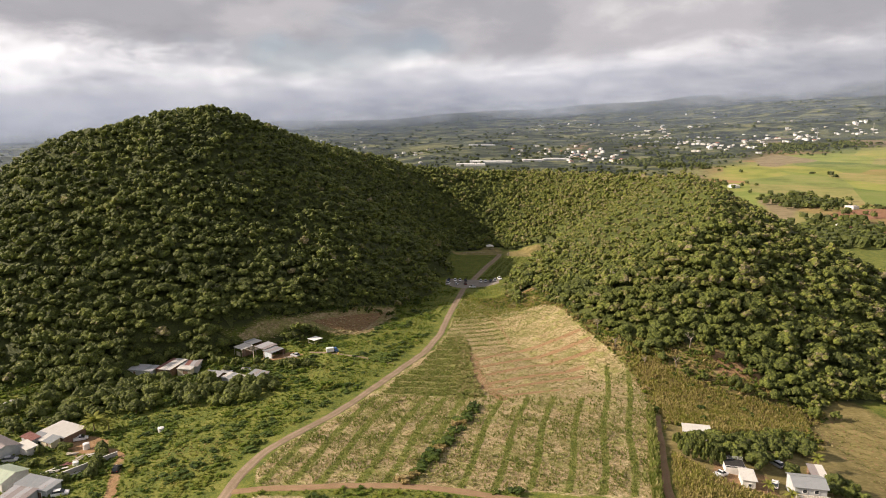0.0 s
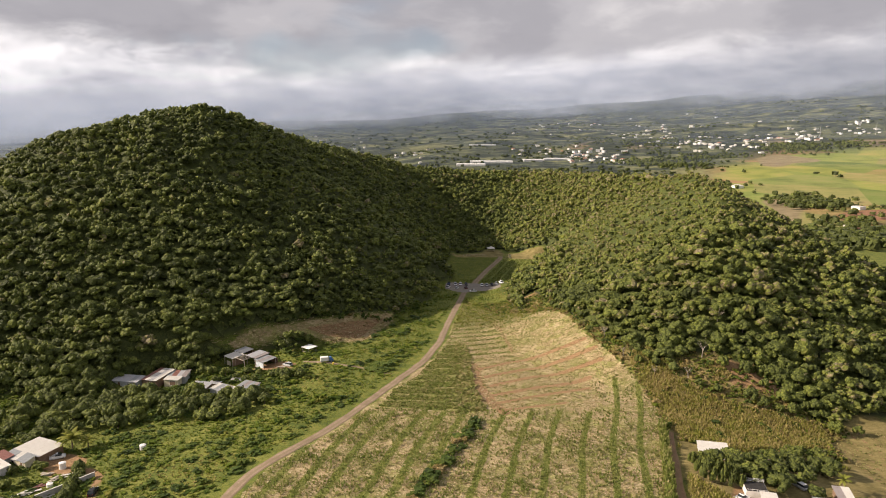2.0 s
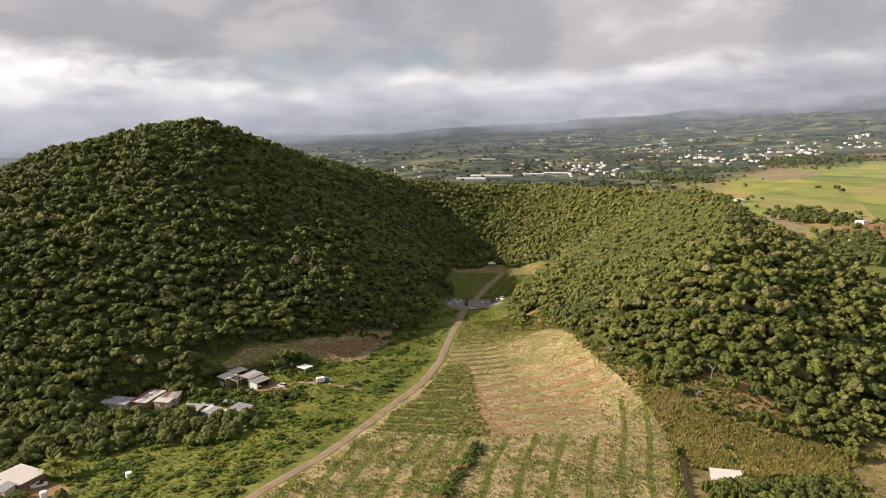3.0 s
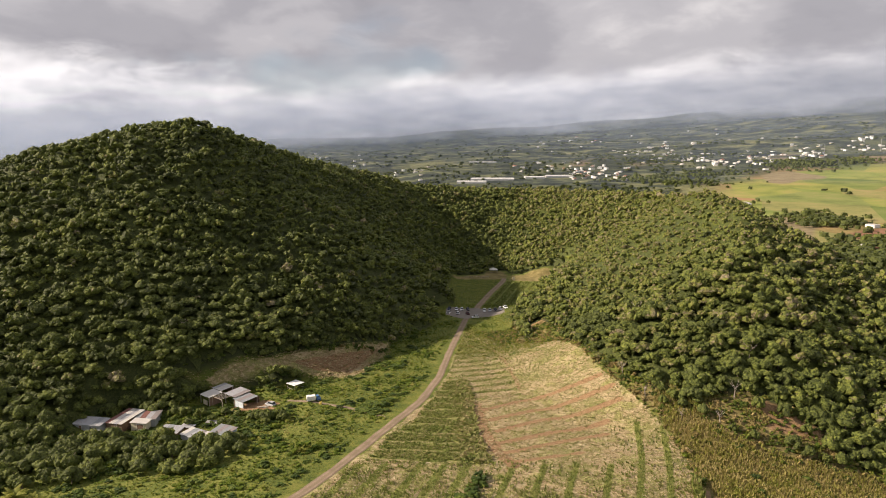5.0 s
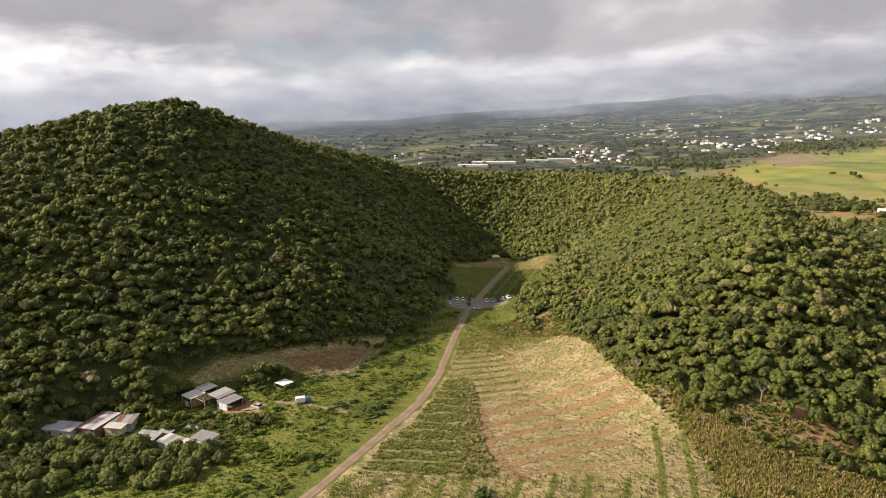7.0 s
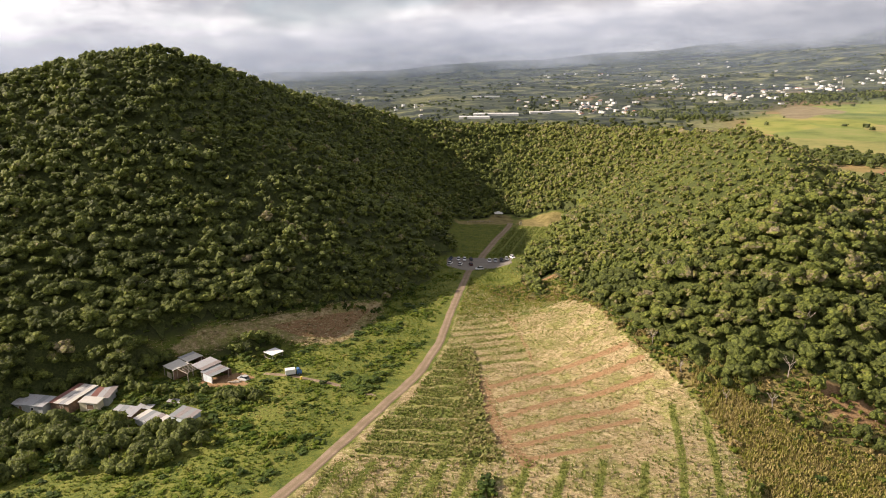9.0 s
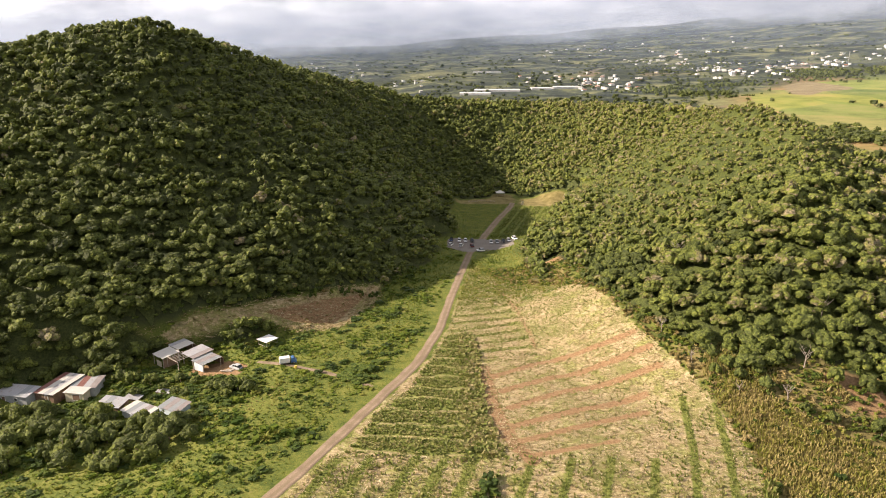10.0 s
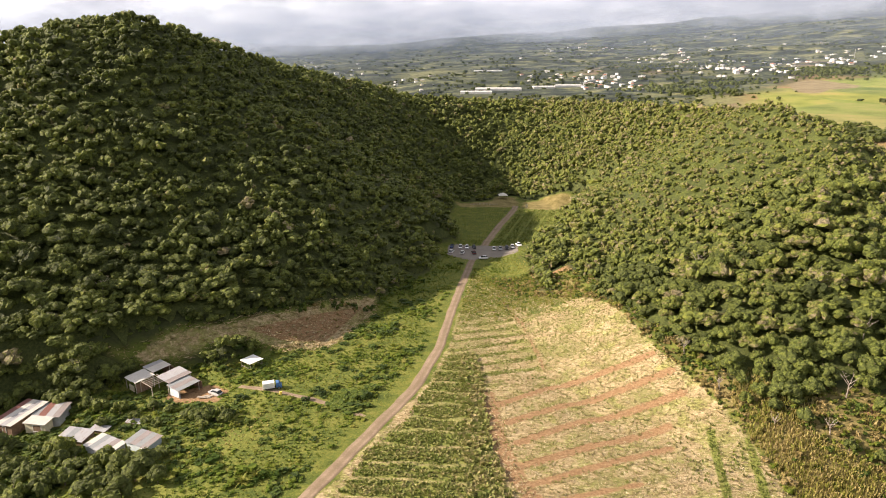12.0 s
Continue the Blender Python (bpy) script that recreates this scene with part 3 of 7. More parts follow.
def build_ground():
    xs = axis([(-320, -130, 4.5), (-130, -64, 2.2), (-64, 76, 1.0), (76, 124, 1.5), (124, 152, 2.0), (152, 320, 4.5)], 5200)
    ys = axis([(60, 140, 3.0), (140, 350, 1.0), (350, 720, 4.5)], 5200)
    gx, gy = np.meshgrid(xs, ys)
    z = height(gx, gy)
    me = grid_mesh("ground", xs, ys, z)
    r = np.hypot(gx, gy)
    straw = np.maximum(sd_poly(gx, gy, FIELD), sd_poly(gx, gy, FIELD_SOUTH))
    low = (gy < np.where(gx > 52, 232, 208)) & (sd_poly(gx, gy, FIELD) > 0) & (sd_poly(gx, gy, CROP) < 0)
    rows = np.where(low, np.where(gx - ROW_SLANT * (gy - 150) < 0, 1.35, 0.95) - row_gap(gx, gy), -9)
    west = ~low & (sd_poly(gx, gy, FIELD) > 0) & (gy > 262) & (gx < 28.4 - 0.12 * (gy - 266))
    rows = np.where(west, np.cos((gy - 0.25 * gx + 1.2 * lumps(gx, gy, 25, 85)) * 6.283 / 6.4) - 0.55 + 0.5 * lumps(gx, gy, 14, 73), rows)
    band = np.cos((gy + 0.10 * gx + 1.5 * lumps(gx, gy, 18, 87)) * 6.283 / 6.6)
    rows = np.where(sd_poly(gx, gy, CROP) > 0.2, np.where(gx > 6, 1.0, band + 0.84), rows)
    straw = np.minimum(straw, 0.25 * (314 - gy) + 4.0 * lumps(gx, gy, 16, 46))
    straw = np.maximum(straw, sd_poly(gx, gy, SLASH) - 1)
    soil = np.full(gx.shape, -50.0)
    for poly in (YARD_BARN, YARD_NEAR, LANE_NEAR, YARD_RIGHT, TRAIL_TOP):
        soil = np.maximum(soil, sd_poly(gx, gy, poly))
    for line, w in SOIL_LINES:
        soil = np.maximum(soil, w + 0.35 * lumps(gx, gy, 9, 45) - d_line(gx, gy, line))
    soil = np.maximum(soil, np.minimum(sd_poly(gx, gy, PLOT), 1.3 * np.cos((gx + 0.75 * gy) * 6.283 / 5.2) - 0.9))
    for poly, back in ((BARE_SLOPE, 0.5), (SLASH, 4.5)):
        soil = np.maximum(soil, sd_poly(gx, gy, poly) - back)
    soil = np.maximum(soil, 1.9 - d_line(gx, gy, [(11.6, 253), (12.6, 232), (15.5, 215), (19.5, 206)]))
    soil = np.maximum(soil, 0.55 - d_line(gx, gy, [(20.3, 336), (26, 301), (28.4, 266)]))
    dry = np.maximum.reduce([sd_poly(gx, gy, p) for p in (REEDS, REEDS_SOUTH, MEADOW_DRY)])
    dry = np.maximum(dry, sd_poly(gx, gy, [(62, 250), (74, 244), (100, 246), (130, 236), (150, 205), (150, 120), (56, 120), (60, 165), (68, 195), (70, 225)]))
    dry = np.maximum(dry, sd_poly(gx, gy, CLEARING))
    dry = np.maximum(dry, sd_poly(gx, gy, BEACH))
    wood = np.maximum(wood_mask(gx, gy), -20)
    far = smooth(560, 760, r) * (hill_height(gx, gy) < 2)
    az = np.degrees(np.arctan2(gx, np.maximum(gy, 1)))
    pasture = smooth(20.5, 22.5, az + 3.0 * lumps(gx, gy, 300, 31)) * smooth(560, 700, r) * (1 - smooth(1250 + 380 * smooth(22, 27, az), 1420 + 420 * smooth(22, 27, az), r + 70 * lumps(gx, gy, 260, 32)))
    # kept low, lowest far out, so darker ground stands in for cloud shadow
    open_shaded = 0.14 + 0.6 * lumps(gx, gy, 700, 33) + 0.3 * smooth(10, 30, az) - 0.6 * smooth(2000, 2900, r)
    fallow = np.maximum.reduce([sd_poly(gx, gy, p) for p in FALLOW])
    for name, v in (("fallow", fallow), ("tilled", sd_poly(gx, gy, TILLED)), ("straw", straw), ("rows", rows), ("soil", soil), ("dry", dry), ("wood", wood), ("far", far), ("pasture", pasture), ("open", open_shaded)):
        set_attr(me, name, np.clip(v, -30, 30))
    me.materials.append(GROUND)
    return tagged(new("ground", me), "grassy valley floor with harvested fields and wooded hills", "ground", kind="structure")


def smooth_line(line, step=1.5):
    """A polyline rounded through its corners."""
    p = np.array(line, float)
    t = np.concatenate([[0], np.cumsum(np.hypot(*(p[1:] - p[:-1]).T))])
    s = np.arange(0, t[-1], step)
    q = np.stack([np.interp(s, t, p[:, 0]), np.interp(s, t, p[:, 1])], 1)
    for _ in range(5):
        q[1:-1] = (q[:-2] + 2 * q[1:-1] + q[2:]) / 4
    return q


def ribbon(name, line, width, material, label, category, lift=0.06, ragged=0.35, kind="structure"):
    """A road laid on the ground, slightly crowned, with ragged edges."""
    q = smooth_line(line)
    d = np.gradient(q, axis=0)
    d /= np.hypot(*d.T)[:, None]
    n = np.stack([d[:, 1], -d[:, 0]], 1)
    cols = np.array([-1, -0.86, -0.45, 0, 0.45, 0.86, 1.0])
    s = np.arange(len(q))
    verts, across = [], []
    for c in cols:
        w = width / 2 * (1 + (ragged / width * 2) * lumps(s * 1.5, s * 0 + 40 * np.sign(c), 14, 51))
        x, y = q[:, 0] + n[:, 0] * c * w, q[:, 1] + n[:, 1] * c * w
        drop = -0.10 if abs(c) == 1 else lift - 0.03 * (abs(abs(c) - 0.45) < 0.01)
        verts.append(np.stack([x, y, height(x, y) + drop], 1))
        across.append(np.full(len(q), c))
    k = len(q)
    v = np.concatenate(verts)
    quads = [(j * k + i, j * k + i + 1, (j + 1) * k + i + 1, (j + 1) * k + i) for j in range(len(cols) - 1) for i in range(k - 1)]
    me = bpy.data.meshes.new(name)
    fill_mesh(me, v, quads)
    me.polygons.foreach_set("use_smooth", np.ones(len(quads), bool))
    set_attr(me, "across", np.concatenate(across))
    me.materials.append(material)
    return tagged(new(name, me), label, category, kind=kind)


def pad(name, poly, material, label, category, lift=0.08, step=1.0):
    """A flat lot laid on the ground inside a polygon."""
    p = np.array(poly, float)
    lo, hi = p.min(0), p.max(0)
    xs, ys = np.arange(lo[0], hi[0] + step, step), np.arange(lo[1], hi[1] + step, step)
    gx, gy = np.meshgrid(xs, ys)
    sd = sd_poly(gx, gy, poly) + 0.7 * lumps(gx, gy, 9, 44)
    z = height(gx, gy) + np.where(sd > 0, lift, -0.15)
    i = np.arange(gx.size).reshape(gx.shape)
    keep = np.maximum.reduce([sd[:-1, :-1], sd[1:, :-1], sd[:-1, 1:], sd[1:, 1:]]) > 0
    quads = np.stack([i[:-1, :-1], i[:-1, 1:], i[1:, 1:], i[1:, :-1]], -1)[keep]
    me = bpy.data.meshes.new(name)
    fill_mesh(me, np.stack([gx.ravel(), gy.ravel(), z.ravel()], 1), quads)
    set_attr(me, "across", np.zeros(gx.size))
    me.materials.append(material)
    return tagged(new(name, me), label, category, kind="structure")


build_ground()
ribbon("road", ROAD_LINE, 3.4, ROAD, "pale winding dirt road between fields and meadow", "road")
ribbon("road_crater", CRATER_LINE, 4.0, ROAD, "pale dirt road across the crater floor", "road", 0.10)
ribbon("track", TRACK_LINE, 2.8, TRACK, "reddish farm track along the field's end", "track", 0.09)
ribbon("track_lane", LANE_LINE, 2.5, TRACK, "reddish lane beside the tall cane hedge", "track", 0.09)
ribbon("track_meadow", TRAIL_LINE, 1.7, ROAD, "narrow earth trail through the meadow", "track", 0.05, 0.5)
pad("parking_lot", [(1, 391), (2, 409), (24, 409), (36, 406), (34, 393), (24, 388), (12, 384)], LOT, "grey gravel parking lot at the crater's mouth", "parking lot", 0.14)

# ---- plants ----
def part(name, bm, material, parent, label=""):
    me = bpy.data.meshes.new(name)
    bm.to_mesh(me)
    bm.free()
    me.materials.append(material)
    ob = new(name, me)
    ob.parent = parent
    if label:
        ob["label"] = label
    return ob


def leaf_quads(rs, centres, normals, size, jitter=0.32):
    """Kite-shaped sprays of leaves, each facing roughly along its normal."""
    n = len(centres)
    nm = normals + rs.normal(0, jitter, (n, 3))
    nm /= np.linalg.norm(nm, axis=1)[:, None]
    a = np.cross(nm, rs.normal(0, 1, (n, 3)))
    a /= np.linalg.norm(a, axis=1)[:, None]
    b = np.cross(nm, a)
    s = (size * rs.uniform(0.7, 1.35, n))[:, None]
    return np.stack([centres - a * s, centres - b * s * 0.55 + nm * s * 0.18, centres + a * s * 1.1, centres + b * s * 0.6 + nm * s * 0.12], 1)


def lobe_tiles(rs):
    """Tiles over the upper part of a ball: two uneven rings and a cap."""
    seg, up = 6, np.radians((-25, 38))
    turn = rs.uniform(0, 6.28)
    p = np.array([[(math.cos(e) * math.cos(turn + j * 6.2832 / seg + 0.5 * i), math.cos(e) * math.sin(turn + j * 6.2832 / seg + 0.5 * i), math.sin(e)) for j in range(seg)] for i, e in enumerate(up)])
    p = p * (1 + rs.normal(0, 0.11, (2, seg, 1)))
    q = [[p[i, j], p[i, (j + 1) % seg], p[i + 1, (j + 1) % seg], p[i + 1, j]] for i in range(1) for j in range(seg)]
    q += [[p[1, 0], p[1, 1], p[1, 2], p[1, 3]], [p[1, 0], p[1, 3], p[1, 4], p[1, 5]]]
    return np.array(q)


def crown_shape(rs, sprays, lobes, spread=1.0, tall=0.75, leaf=0.17, flat=False, fat=1.0):
    """A crown of unit radius: uneven lobes of foliage set with sprays of leaves, open below."""
    out = []
    for i in range(lobes):
        a = i * 2.4 + rs.uniform(-0.4, 0.4)
        r = spread * 0.66 * math.sqrt((i + 0.3) / lobes)
        c = np.array((r * math.cos(a), r * math.sin(a), tall * (0.72 - 0.55 * r * r) + rs.uniform(-0.16, 0.16)))
        cr = rs.uniform(0.30, 0.48) * fat
        squash = np.array((1, 1, 0.6 if flat else 0.85))
        out.append(c + lobe_tiles(rs) * cr * 0.95 * squash)
        n = max(3, int(sprays / lobes))
        d = rs.normal(0, 1, (n, 3))
        d[:, 2] = np.abs(d[:, 2]) - 0.35
        d /= np.linalg.norm(d, axis=1)[:, None]
        out.append(leaf_quads(rs, c + d * cr * rs.uniform(0.86, 1.12, (n, 1)) * squash, d, leaf, 0.42))
    return np.concatenate(out)


def foliage_mesh(name, sets, material):
    """One mesh from (quads, tint) pairs."""
    q = np.concatenate([s[0] for s in sets])
    t = np.concatenate([np.broadcast_to(s[1], len(s[0])) for s in sets])
    me = bpy.data.meshes.new(name)
    fill_mesh(me, q.reshape(-1, 3), np.arange(4 * len(q)).reshape(-1, 4))
    set_attr(me, "tint", t, "FACE")
    me.materials.append(material)
    return me


def scatter(x0, x1, y0, y1, gap, rs):
    """Uneven points about one gap apart."""
    gx, gy = np.meshgrid(np.arange(x0, x1, gap), np.arange(y0, y1, gap))
    gx = gx + (np.arange(gx.shape[0]) % 2)[:, None] * gap / 2
    return (gx + rs.uniform(-0.42, 0.42, gx.shape) * gap).ravel(), (gy + rs.uniform(-0.42, 0.42, gx.shape) * gap).ravel()


def planted(shapes, rs, x, y, z, size, tall, tint, wobble=0.13):
    """Copies of crown shapes at many places, as (quads, tint) pairs."""
    sets = []
    pick = rs.randint(0, len(shapes), len(x))
    turn = rs.uniform(0, 6.283, len(x))
    for k, shape in enumerate(shapes):
        i = np.nonzero(pick == k)[0]
        if not len(i):
            continue
        c, s = np.cos(turn[i])[:, None, None], np.sin(turn[i])[:, None, None]
        px, py, pz = shape[None, :, :, 0], shape[None, :, :, 1], shape[None, :, :, 2]
        w, h = size[i][:, None, None], tall[i][:, None, None]
        q = np.stack([(c * px - s * py) * w + x[i][:, None, None], (s * px + c * py) * w + y[i][:, None, None], pz * h + z[i][:, None, None]], -1)
        t = tint[i][:, None] + rs.normal(0, wobble, (len(i), len(shape)))
        sets.append((q.reshape(-1, 4, 3), t.ravel()))
    return sets


def cylinder(bm, a, b, ra, rb, n=7):
    """A tapered round bar from a to b."""
    a, b = Vector(a), Vector(b)
    turn = (b - a).to_track_quat("Z", "Y").to_matrix()
    rings = []
    for p, r in ((a, ra), (b, rb)):
        rings.append([bm.verts.new(p + turn @ Vector((r * math.cos(i * 6.2832 / n), r * math.sin(i * 6.2832 / n), 0))) for i in range(n)])
    for i in range(n):
        bm.faces.new((rings[0][i], rings[0][(i + 1) % n], rings[1][(i + 1) % n], rings[1][i]))
    bm.faces.new(rings[1])
    bm.faces.new(rings[0][::-1])


def box(bm, cx, cy, cz, sx, sy, sz, bevel=0.0):
    """A box by its centre and full sizes, with softened edges."""
    m = Matrix.Translation((cx, cy, cz)) @ Matrix.Diagonal((sx, sy, sz, 1))
    made = bmesh.ops.create_cube(bm, size=1, matrix=m)
    if bevel:
        edges = list({e for v in made["verts"] for e in v.link_edges})
        bmesh.ops.bevel(bm, geom=edges, offset=bevel, segments=1, affect="EDGES", profile=0.5)


def crown_dome(rs, seg, rings, lobes, sprays, leaf, tall=0.8, deep=0.34):
    """A crown of unit radius: a dome swelling into leafy lobes with creases between, and sprays of leaves on it."""
    a, e = rs.uniform(0, 6.283, lobes), np.arcsin(rs.uniform(-0.25, 0.98, lobes))
    c = np.stack([np.cos(e) * np.cos(a), np.cos(e) * np.sin(a), np.sin(e)], 1)
    wide, high = rs.uniform(0.32, 0.56, lobes), rs.uniform(0.6, 1.15, lobes)
    lean, oval = np.append(rs.normal(0, 0.14, 2), 0), rs.uniform(0.8, 1.12)

    def surface(d):
        off = np.arccos(np.clip(d @ c.T, -1, 1))
        swell = np.max(np.sqrt(np.clip(1 - (off / (wide * 1.7)) ** 2, 0, 1)) * high, axis=-1)
        r = 1.0 - deep + deep * 1.15 * swell
        return d * r[..., None] * np.array((oval, 2 - oval, tall)) + lean * d[..., 2:3] + np.array((0, 0, 0.25))

    up = np.radians(np.linspace(-30, 84, rings + 1))
    turn = np.arange(seg) * 6.2832 / seg
    grid = np.stack([np.stack([math.cos(q) * np.cos(turn + 0.5 * k * 6.2832 / seg), math.cos(q) * np.sin(turn + 0.5 * k * 6.2832 / seg), np.full(seg, math.sin(q))], 1) for k, q in enumerate(up)])
    grid = grid + rs.normal(0, 0.22 / seg * 2, grid.shape)
    grid /= np.linalg.norm(grid, axis=2)[..., None]
    p = surface(grid)
    q = np.stack([p[:-1], np.roll(p[:-1], -1, 1), np.roll(p[1:], -1, 1), p[1:]], 2).reshape(-1, 4, 3)
    d = rs.normal(0, 1, (sprays, 3))
    d[:, 2] = np.abs(d[:, 2]) - 0.3
    d /= np.linalg.norm(d, axis=1)[:, None]
    return np.concatenate([q, leaf_quads(rs, surface(d) + d * leaf * 0.25, d, leaf, 0.55)])


rs_tree = np.random.RandomState(11)
def crown_cluster(rs, lobes, seg, rings, sprays, leaf, tall=0.8):
    """A crown of unit radius built of several leafy domes, the highest near its middle."""
    out = []
    for i in range(lobes):
        a = i * 2.4 + rs.uniform(-0.5, 0.5)
        r = 0.68 * math.sqrt(i / max(1, lobes - 1)) * rs.uniform(0.8, 1.15)
        size = rs.uniform(0.36, 0.56) * (1.12 if i == 0 else 1.0)
        c = np.array((r * math.cos(a), r * math.sin(a), tall * (0.55 - 0.75 * r * r) + rs.uniform(-0.12, 0.12)))
        out.append(c + crown_dome(rs, seg, rings, 4, max(1, sprays // lobes), leaf / size, 0.95, 0.3) * size)
    return np.concatenate(out)


CROWNS = [crown_cluster(rs_tree, 6 + k % 2, 6, 3, 34, 0.14, 0.75 + 0.08 * (k % 4)) for k in range(18)]
CROWNS_MID = [crown_cluster(rs_tree, 4 + k % 2, 6, 2, 8, 0.17, 0.8 + 0.08 * (k % 4)) for k in range(18)]
CROWNS_BACK = [crown_cluster(rs_tree, 3 + k % 2, 5, 2, 4, 0.2, 0.8 + 0.08 * (k % 4)) for k in range(18)]
CROWNS_EDGE = [crown_cluster(rs_tree, 6 + k % 3, 6, 3, 150, 0.085, 0.75 + 0.08 * (k % 4)) for k in range(12)]
CROWNS_FAR = [crown_dome(rs_tree, 6, 2, 5, 2, 0.3) for k in range(5)]
CROWNS_NEAR = [crown_cluster(rs_tree, 9 + k % 3, 9, 4, 150, 0.10, 0.85) for k in range(6)]


def tree_tint(x, y, rs):
    """Light and dark stands, with the odd yellow or bare crown."""
    t = 0.50 + 0.12 * lumps(x, y, 90, 61) + 0.08 * lumps(x, y, 30, 62) + rs.normal(0, 0.13, len(x))
    t = t + 0.30 * smooth(25, 90, x) * smooth(290, 335, y) + 0.10 * smooth(40, 90, x) * (1 - smooth(285, 330, y)) - 0.05 * smooth(-20, -60, x)
    t = t + 0.22 * smooth(40, 80, x) * (1 - smooth(300, 340, y)) * (lumps(x, y, 16, 69) + rs.normal(0, 0.5, len(x)))
    t = np.minimum(t, 0.84)
    pale = 0.012 + 0.05 * smooth(20, 80, x) * smooth(-0.3, 0.6, lumps(x, y, 45, 68))
    t = np.where(rs.uniform(0, 1, len(x)) < pale, rs.uniform(0.86, 1.0, len(x)), t)
    return np.clip(t, 0.02, 1.0)


def near_wood(x, y):
    """Stretches of the wood's edge that the flight passes closest."""
    return ((x > 52) & (x < 125) & (y < 285)) | ((x > -150) & (x < -30) & (y < 300))


def build_forest():
    rs = np.random.RandomState(12)
    xa, ya = scatter(-420, 330, 180, 860, 4.9, rs)
    xb, yb = scatter(-420, 330, 180, 860, 4.8, rs)
    xc, yc = scatter(-170, 170, 180, 345, 5.2, rs)
    x, y = np.concatenate([xa, xb, xc]), np.concatenate([ya, yb, yc])
    big = np.arange(len(x)) < len(xa)
    keep = wood_mask(x, y) > np.where(big, 0.8, 0.0)
    x, y, big = x[keep], y[keep], big[keep]
    z = height(x, y)
    # crowns behind the crest are coarser: hidden from the valley, seen only from above
    behind = (height(x, y - 14) > z + 2.5) & ((y > 470) | (x > 165) | (x < -250)) | (np.abs(x) > 0.69 * y + 14)
    thin = behind & (rs.uniform(0, 1, len(x)) < 0.72)
    x, y, z, behind, big = x[~thin], y[~thin], z[~thin], behind[~thin], big[~thin]
    stand = 1 + 0.16 * lumps(x, y, 60, 63) + 0.10 * lumps(x, y, 17, 66)
    young = smooth(60, 85, x) * smooth(305, 335, y) * (1 - smooth(440, 520, y))
    size = np.where(big, rs.uniform(2.4, 3.9, len(x)), rs.uniform(1.7, 2.8, len(x))) * stand * np.where(behind, 1.6, 1.0) * (1 - 0.34 * young)
    lift = (0.55 * size + 0.2 + rs.uniform(-0.7, 1.1, len(x)) + 0.7 * lumps(x, y, 13, 67)) * smooth(-1, 5, wood_mask(x, y)) * (1 - 0.45 * young) + 0.2
    tall = size * rs.uniform(0.85, 1.2, len(x))
    tint = tree_tint(x, y, rs)
    near = near_wood(x, y)
    order = np.nonzero(near)[0]
    single = np.zeros(len(x), bool)
    single[order[np.argsort(y[order] + 0.15 * np.abs(x[order]))[:150]]] = True
    back, deep = (y > 318) & (y <= 470), y > 470
    close = near_wood(x, y) & ~single & ~behind
    single = single | close
    for name, mask, shapes, label in (("edge_forest", close, CROWNS_EDGE, "leafy broadleaf forest at the wood's lower edge"),
                                      ("hillside_forest", ~behind & ~single & ~back & ~deep & big, CROWNS, "dense green broadleaf forest on the hills' near slopes"),
                                      ("hillside_saplings", ~behind & ~single & ~back & ~deep & ~big, CROWNS_MID, "smaller green trees filling the forest on the near slopes"),
                                      ("crater_saplings", ~behind & ~single & back & ~big, CROWNS_BACK, "smaller green trees filling the forest round the crater"),
                                      ("crater_forest", ~behind & ~single & back & big, CROWNS_MID, "dense dark green broadleaf forest round the crater"),
                                      ("rim_forest", ~behind & ~single & deep, CROWNS_BACK, "dense green broadleaf forest on the crater's far rim"),
                                      ("outer_forest", behind, CROWNS_FAR, "dense broadleaf forest on the outer slopes")):
        sets = planted(shapes, rs, x[mask], y[mask], (z + lift)[mask], size[mask], tall[mask], tint[mask])
        tagged(new(name, foliage_mesh(name, sets, LEAF)), label, "forest", kind="stuff")
    masters = []
    for k, shape in enumerate(CROWNS_NEAR):
        ob = tagged(new("tree"), "broadleaf tree with a lumpy green crown at the wood's edge", "tree", "trees along the wood's edge")
        bm = bmesh.new()
        r2 = random.Random(k)
        top = Vector((r2.uniform(-0.1, 0.1), r2.uniform(-0.1, 0.1), 0.42))
        cylinder(bm, (0, 0, -1.0), top, 0.075, 0.05, 7)
        for j in range(4):
            a = j * 1.6 + r2.uniform(-0.4, 0.4)
            cylinder(bm, top, top + Vector((0.5 * math.cos(a), 0.5 * math.sin(a), r2.uniform(0.25, 0.5))), 0.035, 0.012, 5)
        part("trunk", bm, BARK, ob)
        me = foliage_mesh("crown", [(shape, np.clip(0.5 + rs.normal(0, 0.12, len(shape)) + 0.1 * (k % 3 - 1), 0, 1))], LEAF)
        crown = new("crown", me)
        crown.parent = ob
        masters.append(ob)
    idx = np.nonzero(single & ~close)[0]
    for j, i in enumerate(idx):
        m = Matrix.Translation((x[i], y[i], z[i] + 0.7 * lift[i])) @ Matrix.Rotation(rs.uniform(0, 6.28), 4, "Z") @ Matrix.Diagonal((size[i], size[i], tall[i], 1))
        if j < len(masters):
            masters[j].matrix_basis = m
        else:
            src = masters[j % len(masters)]
            keep_scale = src.scale.copy()
            src.scale = (1, 1, 1)
            copy_thing(src, m)
            src.scale = keep_scale


